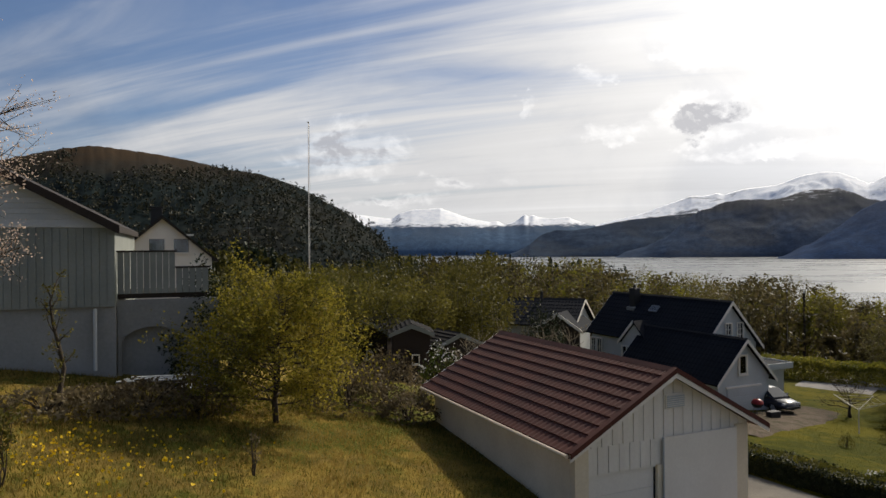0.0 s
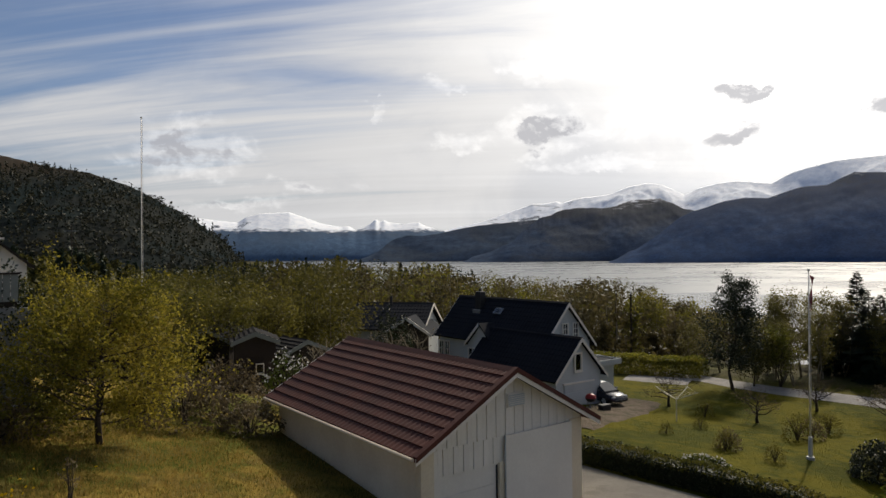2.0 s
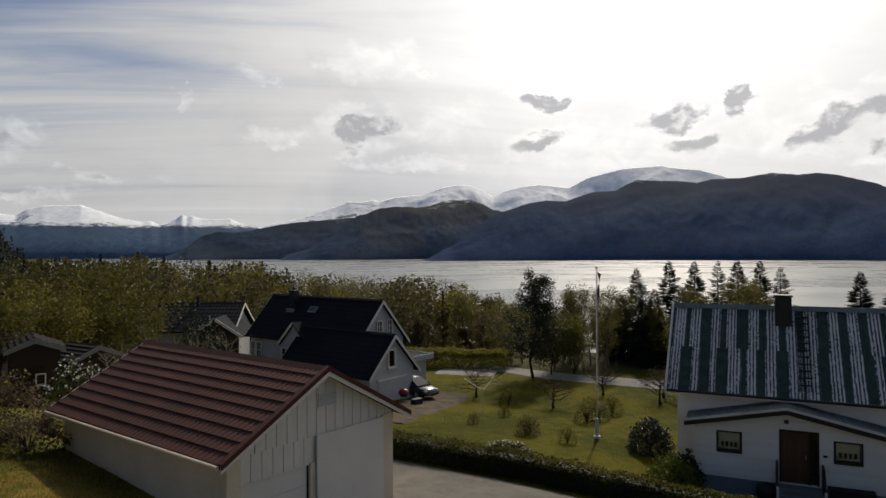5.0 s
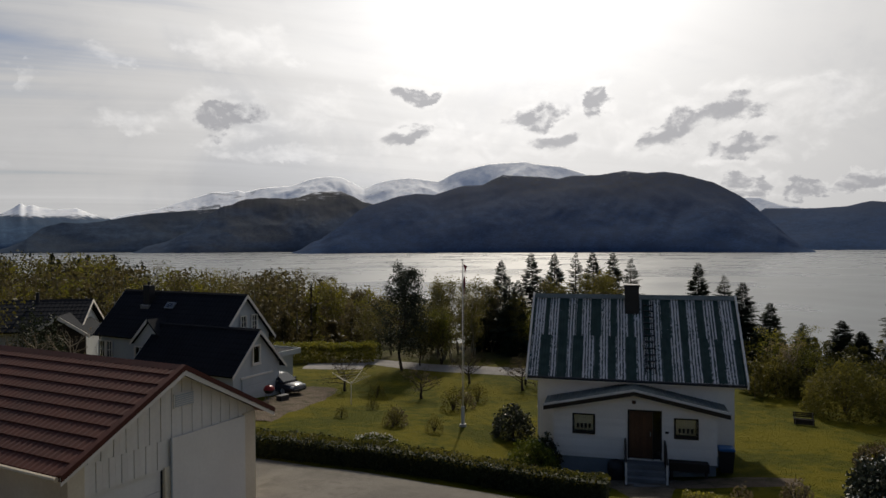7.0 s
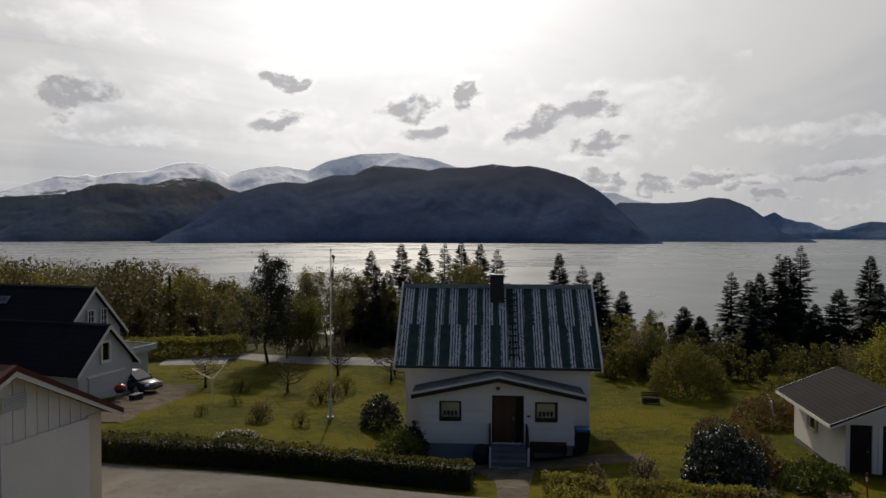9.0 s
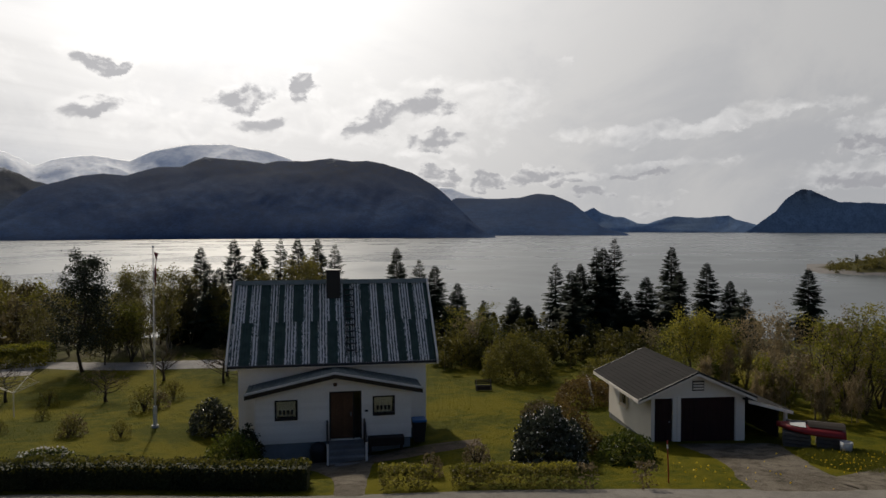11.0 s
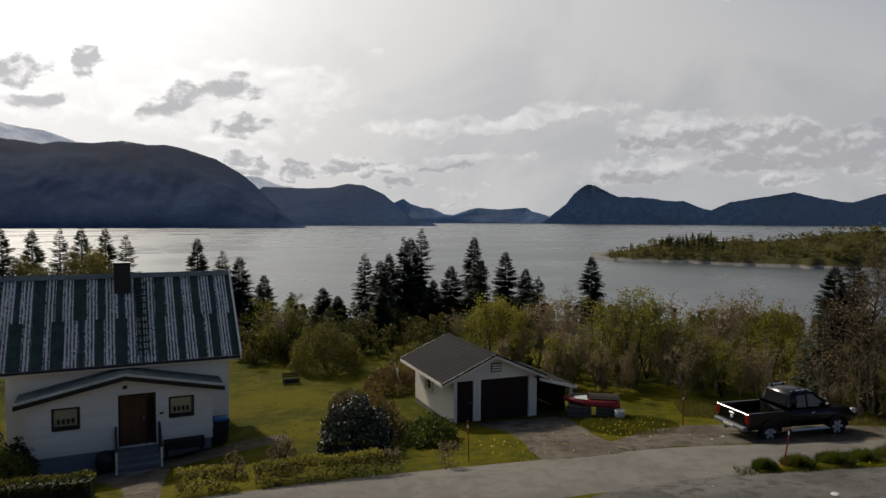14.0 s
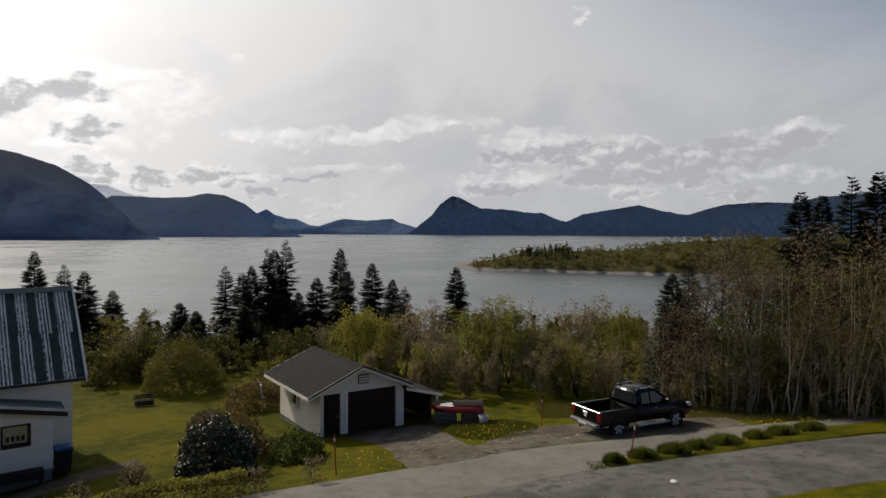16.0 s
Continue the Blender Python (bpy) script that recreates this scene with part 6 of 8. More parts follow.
slope = [c + Vector((R.normal() * 6, R.normal() * 6, 0)) for c in slope if c.z < 120 + 70 * noise.noise((c.x * 0.01, c.y * 0.01, 5.0)) and -46 < math.degrees(math.atan2(c.x, c.y)) < 0]
woods("slope_wood", "broadleaf woods on the hillside", R, [(c.x, c.y, c.z - 3.0, R.uniform(6, 11)) for c in slope[::2]], "hill_leaf", 3.0, 14, "leaf", "bark", 2.2)
woods("slope_spruce", "dark planted conifers on the hillside", R, [(c.x, c.y, c.z - 3.0, R.uniform(7, 12)) for c in slope[1::2]], "hill_leaf", 2.8, 14, "spruce")
woods("hill_wood", "wooded land at the foot of the hill", R, wood_spots(R, 260, -45, 2, 130, 420, 1.2, 7, 16), "dark_olive", 1.1, 170, "leaf", wide=1.6)
woods("hill_spruce", "dark conifers at the foot of the hill", R, wood_spots(R, 130, -45, -2, 140, 400, 0.8, 8, 18), "spruce", 1.5, 120, "spruce")

# wooded island with a rocky shore
def isle_material():
    """Pale tide-washed rock below, mossy wood floor above."""
    m, N = material("headland_ground")
    p = position(N)
    z = N.n("ShaderNodeSeparateXYZ", Vector=p).outputs[2]
    n1, n2 = N.noise(p, 0.05, 4), N.noise(p, 0.4, 4)
    rock = N.mix(n2, (0.26, 0.24, 0.22), (0.12, 0.115, 0.11))
    wood = N.mix(n2, (0.035, 0.036, 0.012), (0.07, 0.06, 0.02))
    finish(N, N.mix(N.ramp(N.math("ADD", z, N.math("MULTIPLY", n1, 3.0)), WATER + 3.0, WATER + 4.2), rock, wood), 0.95, 0, n2, 0.5, 0.5, 0.05)
    return m


M["isle_rock"] = isle_material()
ISLE = [(91.2, -3.12), (93.2, -2.88), (94.6, -2.45), (97.0, -1.88), (99.3, -1.63), (101.2, -1.73), (104.8, -1.68), (109.0, -0.98), (113.0, -0.68), (118.0, -0.58), (126, -0.38), (140, -0.08)]


def island():
    vs, fs, n, rows = [], [], 150, 12
    for i in range(n + 1):
        az = 91.2 + 48.8 * i / n
        top = 645 * math.tan(radians(ridge(ISLE, az)))
        for k in range(rows + 1):
            s = k / rows
            g = noise.noise((az * 0.8, s * 3, 0))
            r0 = 588 + 8 * noise.noise((az * 1.3, 0, 7)) - 26 * smooth(95, 108, az)
            r = r0 + (645 - r0) * s
            z = WATER - 1.0 + (top - WATER + 1.0) * min(1.0, 0.16 * min(1, s * 9) + 0.84 * s ** 0.9) + g * 0.8
            vs.append((*polar(az, r), z))
        vs.append((*polar(az, 730), WATER + (top - WATER) * 0.5))
    w = rows + 2
    fs = [(i * w + k, (i + 1) * w + k, (i + 1) * w + k + 1, i * w + k + 1) for i in range(n) for k in range(w - 1)]
    ms = Mesh()
    ms.v, ms.f = vs, fs
    tagged(part("island", ms, M["isle_rock"], None, "low wooded headland with a pale rocky shore", True), "", "island", kind="structure")
    def trees(count, a0, a1, h0, h1, s0=0.14):
        out = []
        for _ in range(count):
            az, s = R.uniform(a0, a1), R.uniform(s0, 1.05)
            top = 645 * math.tan(radians(ridge(ISLE, az)))
            r = 588 - 26 * smooth(95, 108, az) + (57 + 26 * smooth(95, 108, az)) * s
            z = WATER + (top - WATER) * (0.16 + 0.84 * min(1, s) ** 0.9) - 1.0
            out.append((*polar(az, r), z, R.uniform(h0, h1)))
        return out
    woods("island_wood", "fresh green broadleaf woods on the headland", R, trees(700, 92.6, 132, 4.5, 8, 0.12), "wood_olive", 1.2, 60, "leaf", wide=2.2)
    woods("island_spring_wood", "yellow-green young woods on the headland", R, trees(200, 99, 138, 4.5, 7.5), "olive_leaf", 0.8, 100, "leaf", wide=2.2)
    woods("island_spruce", "dark conifers on the headland", R, trees(46, 96.6, 101.5, 7, 11, 0.35) + trees(2, 94.2, 94.9, 7, 9, 0.6), "spruce", 1.1, 130, "spruce")


island()


# ---- shrubs, hedges ----
def shrub_points(rng, n, rx, ry, h, hollow=0.55):
    """Points in the outer shell of a lumpy mound."""
    out = []
    while len(out) < n:
        v = rng.normal(size=3)
        v /= np.linalg.norm(v)
        v[2] = abs(v[2])
        lump = 1 + 0.22 * noise.noise(Vector(v * 2.3)) + 0.12 * noise.noise(Vector(v * 6.0))
        k = rng.uniform(hollow, 1.0) ** 0.6 * lump
        out.append((v[0] * rx * k, v[1] * ry * k, max(0.02, v[2] * h * k)))
    return np.array(out)


def shrub(m, seed, rx, ry, h, leaf, size, n, label, name="shrub", flowers=None, group=""):
    rng = np.random.default_rng(seed)
    t = thing(name, m, label, "bush", group)
    stem = Mesh()
    for i in range(9):
        a = rng.uniform(0, 6.28)
        k = rng.uniform(0.3, 0.8)
        stem.tube([(0, 0, -0.1), (math.cos(a) * rx * k * 0.4, math.sin(a) * ry * k * 0.4, h * 0.45), (math.cos(a) * rx * k, math.sin(a) * ry * k, h * 0.85)], [0.03, 0.02, 0.006], 4, False)
    part("branchwork", stem, M["bark"], t, "", True)
    part("foliage", quick("foliage", leaf_quads(shrub_points(rng, n, rx, ry, h), size, rng).reshape(-1, 3), 4, M[leaf]), None, t)
    # blossom holds flowers; on the path rhododendron it holds leaf glints
    if flowers:
        part("blossom", quick("blossom", leaf_quads(shrub_points(rng, flowers[1], rx, ry, h, 0.97), flowers[2], rng, 0.0, 0.9).reshape(-1, 3), 4, M[flowers[0]]), None, t)
    return t


shrub(on(23.4, 23.5), 31, 1.05, 1.05, 1.5, "rhododendron_leaf", 0.13, 3000, "dark green rhododendron on the lawn", "rhododendron", ("flower_and_glint", 36, 0.05))
shrub(on(19.6, 18.6), 32, 1.15, 1.0, 1.45, "tuft", 0.11, 3200, "low green shrub beside the house", "shrub")
shrub(on(20.7, 18.9), 33, 0.8, 0.7, 1.6, "dark_leaf", 0.14, 1500, "dark evergreen shrub at the house corner", "shrub")
# white flecks are no flowers: pale leaves catching light, put in as colour
shrub(on(24.5, 7.8), 34, 1.5, 1.4, 1.95, "rhododendron_leaf", 0.17, 5200, "large glossy rhododendron by the path", "rhododendron", ("flower_and_glint", 300, 0.06))
shrub(on(26.6, 7.8), 35, 1.5, 1.2, 1.9, "russet_twig", 0.12, 3200, "russet leafless bush behind the rhododendron", "shrub")
shrub(on(26.4, 5.4), 36, 1.5, 1.1, 1.0, "hedge_leaf", 0.13, 2600, "fresh green low bush", "shrub")
shrub(on(21.6, 9.4), 37, 0.6, 0.55, 1.2, "brown_twig", 0.11, 700, "small bare twiggy bush", "shrub")
shrub(on(20.6, 10.6), 38, 0.4, 0.4, 0.9, "brown_twig", 0.10, 380, "small bare twiggy bush", "shrub")
shrub(on(41.6, 15.6), 39, 2.5, 2.3, 2.9, "olive_leaf", 0.13, 9000, "large olive-green bush at the lawn's end", "bush")
shrub(on(43.6, 20.4), 40, 1.6, 1.6, 2.4, "olive_leaf", 0.15, 2600, "yellow-green bush at the lawn's end", "bush")
shrub(on(37.4, 10.0), 41, 2.6, 1.6, 1.3, "russet_twig", 0.14, 3400, "russet heathery undergrowth behind the garage", "undergrowth")
shrub(on(41.5, 9.6), 42, 2.6, 2.0, 1.9, "olive_leaf", 0.18, 2800, "olive juniper thicket behind the garage", "undergrowth")
small = shrub(on(24.4, 29.2), 43, 0.8, 0.8, 1.3, "olive_leaf", 0.10, 800, "rounded garden bush on the lawn", "garden_bush", group="bushes on the lawn")
again(small, on(27.3, 30.4, 0, 40, 0.85))
for x, y, k in ((18.9, 27.1, 0.72), (20.1, 25.4, 0.62), (17.8, 30.1, 0.45), (33.6, 29.5, 1.0)):
    again(small, on(x, y, 0, k * 300, k))
twig = shrub(on(19.2, 27.2), 44, 0.6, 0.6, 0.95, "reed", 0.10, 420, "thin twiggy currant bush on the lawn", "currant_bush", group="currant bushes")
again(twig, on(25.4, 29.4, 0, 90, 1.15))
for x, y, k in ((23.2, 35.1, 0.75), (20.7, 31.7, 0.5)):
    again(small, on(x, y, 0, k * 200, k))
for i, (x, y, r, h) in enumerate([(28.3, 8.8, 1.1, 0.7), (30.0, 9.9, 1.3, 0.8), (28.0, 6.9, 0.8, 0.5), (31.8, 10.6, 1.3, 0.9), (33.6, 11.2, 1.2, 0.7)]):
    shrub(on(x, y), 45 + i, r, r * 0.8, h, "reed" if i % 2 else "wood_olive", 0.12, 1100, "brown heathery growth between lawn and garage", "undergrowth")


def fruit_tree(m, seed, h, label="old bare pruned fruit tree on the lawn"):
    return tree("fruit_tree", m, label, "tree", seed, "brown_twig", 0.08, "bark", "fruit trees", h=h * 0.86, spread=h * 0.72, r0=0.09, limbs=16, twigs=16, per=2.0, low=0.30, rise=24, jitter=0.1, sides=6, top=0.62)


for i, (x, y, h) in enumerate([(22.6, 37.9, 2.7), (25.3, 33.3, 2.6), (30.6, 35.0, 2.7), (32.0, 31.3, 3.0), (33.6, 32.6, 2.6)]):
    fruit_tree(on(x, y), 60 + i, h)


def hedge(pts, h, w, seed, leaf, size, per_m, label, top_leaf=None, gaps=0.0):
    rng = np.random.default_rng(seed)
    x0, y0 = pts[0]
    t = thing("hedge", pose(x0, y0, ground_z(x0, y0)), label, "hedge")
    P, Q, core = [], [], Mesh()
    z0 = ground_z(x0, y0)
    for (xa, ya), (xb, yb) in zip(pts, pts[1:]):
        ln = math.hypot(xb - xa, yb - ya)
        d = ((xb - xa) / ln, (yb - ya) / ln)
        for _ in range(int(ln * per_m)):
            s = rng.uniform(0, ln)
            x, y = xa + d[0] * s, ya + d[1] * s
            hh = h * (1 + 0.16 * noise.noise((x * 0.9, y * 0.9, 1.0)) + 0.08 * noise.noise((x * 3, y * 3, 2.0)))
            if gaps and noise.noise((x * 0.8, y * 0.8, 5.0)) > 0.5 - gaps:
                continue
            a = rng.uniform()
            if a < 0.45:
                o = rng.uniform(-1, 1) * w / 2
                z = hh * rng.uniform(0.86, 1.04) * (1 - 0.28 * abs(2 * o / w) ** 3)
            else:
                o, z = math.copysign(w / 2, rng.uniform(-1, 1)) * rng.uniform(0.78, 1.06), hh * rng.uniform(0.02, 1.0)
            px, py = x - d[1] * o, y + d[0] * o
            (Q if a < 0.42 and top_leaf else P).append((px - x0, py - y0, ground_z(px, py) - z0 + z))
        n = max(2, int(ln / 0.8))
        for i in range(n):
            s0, s1 = ln * i / n, ln * (i + 0.96) / n
            c = [(xa + d[0] * s - d[1] * o - x0, ya + d[1] * s + d[0] * o - y0) for s, o in ((s0, -w * 0.36), (s1, -w * 0.36), (s1, w * 0.36), (s0, w * 0.36))]
            zz = [ground_z(x + x0, y + y0) - z0 for x, y in c]
            core.add([(*p, z - 0.1) for p, z in zip(c, zz)] + [(*p, z + h * 0.8) for p, z in zip(c, zz)], [(0, 3, 2, 1), (4, 5, 6, 7), (0, 1, 5, 4), (1, 2, 6, 5), (2, 3, 7, 6), (3, 0, 4, 7)])
    if not gaps:
        part("core", core, M["dark_leaf"], t)
    part("foliage", quick("foliage", leaf_quads(P, size, rng).reshape(-1, 3), 4, M[leaf]), None, t)["kind"] = "stuff"
    # paler top leaves: the lane hedge's sunlit top in colour, elsewhere new growth
    if Q:
        part("new_growth", quick("new_growth", leaf_quads(Q, size, rng).reshape(-1, 3), 4, M[top_leaf]), None, t)["kind"] = "stuff"
    return t


# sunlit top and shaded front are put into two leaf colours
hedge([(9.0, 29.2), (11.3, 24.6), (14.4, 19.2), (17.9, 13.6)], 0.85, 1.25, 71, "dark_leaf", 0.11, 1000, "clipped hedge along the lane, shaded front and lit top set by leaf colour", "olive_leaf")
hedge([(18.4, 11.3), (20.2, 8.2), (21.4, 5.9)], 0.72, 0.75, 72, "wood_olive", 0.10, 900, "low green hedge with yellow new growth", "spring_leaf", 0.02)
hedge([(21.4, 5.8), (22.6, 3.7)], 0.75, 0.55, 73, "brown_twig", 0.12, 320, "thin end of the hedge, mostly bare twigs", None, 0.25)
hedge([(24.6, 52.6), (28.0, 50.2), (31.0, 46.8)], 1.5, 2.2, 74, "spring_leaf", 0.17, 1500, "broad rounded yellow-green hedge by the lower lane", None, 0.001)


# ---- garden things ----
M["red_paint"] = plain("red_enamel", (0.28, 0.016, 0.014), (0.16, 0.012, 0.012), 0.35)
M["blue_plastic"] = plain("blue_plastic", (0.03, 0.13, 0.32), (0.02, 0.09, 0.22), 0.5)
M["flag_cloth"] = plain("faded_red_pennant", (0.22, 0.03, 0.03), (0.10, 0.02, 0.03), 0.9)
M["weathered"] = plain("weathered_grey_wood", (0.16, 0.145, 0.125), (0.09, 0.08, 0.07), 0.9)
M["stone"] = plain("grey_stone", (0.22, 0.21, 0.20), (0.12, 0.115, 0.11), 0.9, 0, 2, 12, 0.6, 0.03)
M["rubber"] = plain("tyre_rubber", (0.014, 0.014, 0.014), (0.025, 0.025, 0.025), 0.9)
M["car_black"] = plain("black_car_paint", (0.003, 0.003, 0.004), (0.005, 0.005, 0.006), 0.22, bump=0.0)
M["car_blue"] = plain("dark_blue_car_paint", (0.012, 0.014, 0.020), (0.018, 0.020, 0.028), 0.25, Coat_Weight=0.4, Coat_Roughness=0.08)
M["alloy"] = plain("alloy_wheel", (0.62, 0.63, 0.64), (0.5, 0.51, 0.52), 0.35, 0.35)
M["dull_steel"] = plain("dull_steel", (0.16, 0.165, 0.17), (0.10, 0.105, 0.11), 0.65, 0.3)
M["lamp_red"] = plain("red_tail_lamp", (0.20, 0.008, 0.008), (0.12, 0.006, 0.006), 0.2)
M["lamp_clear"] = plain("clear_head_lamp", (0.55, 0.56, 0.58), (0.4, 0.41, 0.43), 0.15, 0.4)
m, N = material("car_glass")
finish(N, (0.012, 0.014, 0.015), 0.05, 0.0, IOR=1.5)
M["car_glass"] = m


def flagpole(x, y, h, label, pennant=False):
    t = thing("flagpole", on(x, y), label, "flagpole")
    part("pole", Mesh().tube([(0, 0, 0.2), (0, 0, h * 0.5), (0.02, 0, h)], [0.036, 0.030, 0.020], 10), M["white_paint"], t, "", True)
    part("footing", Mesh().prism([(0.17 * math.cos(a), 0.17 * math.sin(a)) for a in [k * math.pi / 4 for k in range(8)]], (-0.2, 0.12), "z"), M["chalk"], t)
    part("bracket", Mesh().box(-0.075, 0.075, -0.07, 0.07, 0.12, 1.0, 0.02), M["chalk"], t)
    ball = bmesh.new()
    bmesh.ops.create_uvsphere(ball, u_segments=10, v_segments=8, radius=0.06)
    bmesh.ops.translate(ball, verts=ball.verts, vec=(0.02, 0, h + 0.06))
    me = bpy.data.meshes.new("finial")
    ball.to_mesh(me)
    me.materials.append(M["chalk"])
    part("finial", me, None, t)
    part("halyard", Mesh().tube([(0.09, 0, 1.2), (0.08, 0, h - 0.1)], 0.008, 4), M["chalk"], t)
    if pennant:
        ms = Mesh()
        for i in range(9):
            s = i / 8
            w = 0.16 * (1 - s) + 0.02
            ms.v += [(0.10 + 0.05 * math.sin(s * 7), 0.04 * math.cos(s * 9), h - 0.15 - 1.5 * s), (0.10 + w + 0.05 * math.sin(s * 7 + 1), 0.08 * math.sin(s * 8), h - 0.25 - 1.5 * s)]
        ms.f = [(2 * i, 2 * i + 1, 2 * i + 3, 2 * i + 2) for i in range(8)]
        part("pennant", ms, M["flag_cloth"], t, "limp faded red pennant")
    return t


flagpole(22.3, 25.9, 8.25, "white flagpole with limp pennant on the lawn", True)
x, y = polar(-11.15, 42)
flagpole(x, y, 7.75 - ground_z(x, y), "tall white flagpole beyond the gardens")


def rotary_dryer(m):
    t = thing("clothes_dryer", m, "white rotary clothes dryer on the lawn", "clothes dryer")
    part("pole", Mesh().tube([(0, 0, -0.1), (0, 0, 1.35)], 0.025, 8), M["white_paint"], t)
    for k in range(4):
        a = k * math.pi / 2 + 0.5
        part("arm", Mesh().tube([(0, 0, 1.2), (1.25 * math.cos(a), 1.25 * math.sin(a), 1.75)], 0.018, 6), M["white_paint"], t)
    for r in (0.6, 0.9, 1.2):
        pts = [(r * math.cos(k * math.pi / 2 + 0.5), r * math.sin(k * math.pi / 2 + 0.5), 1.2 + 0.44 * r) for k in range(5)]
        part("line", Mesh().tube(pts, 0.006, 4), M["white_paint"], t)


rotary_dryer(on(20.6, 33.8))


def lathe(profile, n=16):
    ms = Mesh()
    ms.v = [(r * math.cos(2 * math.pi * j / n), r * math.sin(2 * math.pi * j / n), z) for r, z in profile for j in range(n)]
    ms.f = [(i * n + j, i * n + (j + 1) % n, (i + 1) * n + (j + 1) % n, (i + 1) * n + j) for i in range(len(profile) - 1) for j in range(n)]
    return ms


def kettle_grill(m):
    t = thing("barbecue", m, "red kettle barbecue on thin legs", "barbecue")
    part("bowl", lathe([(0.02, 0.52), (0.22, 0.56), (0.34, 0.70), (0.36, 0.80)]), M["black"], t, "", True)
    lid = part("lid", lathe([(0.37, 0.80), (0.35, 0.92), (0.24, 1.05), (0.03, 1.10)]), M["red_paint"], t, "domed red enamel lid", True)
    part("handle", Mesh().tube([(-0.08, 0, 1.09), (0, 0, 1.16), (0.08, 0, 1.09)], 0.015, 6), M["black"], lid)
    for k in range(3):
        a = k * 2.1
        part("leg", Mesh().tube([(0.2 * math.cos(a), 0.2 * math.sin(a), 0.6), (0.36 * math.cos(a), 0.36 * math.sin(a), 0.0)], 0.015, 6), M["metal"], t)


kettle_grill(on(16.85, 36.6, 0, 0, 0.85))
t = thing("storage_box", on(17.65, 36.5, 0, 20, 0.75), "low black storage box beside the barbecue", "box")
part("body", Mesh().box(-0.45, 0.45, -0.25, 0.25, 0.0, 0.42, 0.03), M["black"], t)
part("lid", Mesh().box(-0.47, 0.47, -0.27, 0.27, 0.42, 0.48, 0.02), M["black"], t)


def wheel(parent, x, y, r, w, out):
    tyre = Mesh()
    n = 20
    prof = [(-w / 2, r * 0.68), (-w / 2, r * 0.94), (-w * 0.32, r), (w * 0.32, r), (w / 2, r * 0.94), (w / 2, r * 0.68)]
    tyre.v = [(p[1] * math.cos(2 * math.pi * j / n), p[0], p[1] * math.sin(2 * math.pi * j / n)) for p in prof for j in range(n)]
    tyre.f = [(i * n + j, (i + 1) * n + j, (i + 1) * n + (j + 1) % n, i * n + (j + 1) % n) for i in range(5) for j in range(n)]
    w_ob = part("wheel", tyre, M["rubber"], parent, "", True, pose(x, y, r))
    part("rim", Mesh().prism([(r * 0.69 * math.cos(a), r * 0.69 * math.sin(a)) for a in [k * math.pi / 8 for k in range(16)]], (out * w * 0.15 - 0.02, out * w * 0.15 + 0.02), "y"), M["black"], w_ob)
    for k in range(6):
        a = k * math.pi / 3
        c, s = math.cos(a), math.sin(a)
        part("spoke", Mesh().prism([(0.05 * c - 0.04 * s, 0.05 * s + 0.04 * c), (0.05 * c + 0.04 * s, 0.05 * s - 0.04 * c), (r * 0.66 * c + 0.055 * s, r * 0.66 * s - 0.055 * c), (r * 0.66 * c - 0.055 * s, r * 0.66 * s + 0.055 * c)],
                                   (out * w * 0.34 - 0.02, out * w * 0.34 + 0.02), "y"), M["alloy"], w_ob)


def loft(sections):
    """Skin through cross sections, lists of (x, y, z) of one length, both ends closed."""
    ms = Mesh()
    n = len(sections[0])
    ms.v = [p for s in sections for p in s]
    ms.f = [(i * n + j, i * n + (j + 1) % n, (i + 1) * n + (j + 1) % n, (i + 1) * n + j) for i in range(len(sections) - 1) for j in range(n)]
    ms.f += [tuple(range(n - 1, -1, -1)), tuple(range((len(sections) - 1) * n, len(sections) * n))]
    return ms


def rounded(x, hw, z0, z1, tuck=0.06, crown=0.0):
    """A rounded cross section at x."""
    k = 0.10
    return [(x, -hw + k, z0), (x, hw - k, z0), (x, hw - tuck * 0.4, z0 + k), (x, hw, (z0 + z1) * 0.52), (x, hw - tuck, z1 - k * 0.6), (x, hw - tuck - k, z1 + crown * 0.5), (x, 0, z1 + crown),
            (x, -hw + tuck + k, z1 + crown * 0.5), (x, -hw + tuck, z1 - k * 0.6), (x, -hw, (z0 + z1) * 0.52), (x, -hw + tuck * 0.4, z0 + k)]


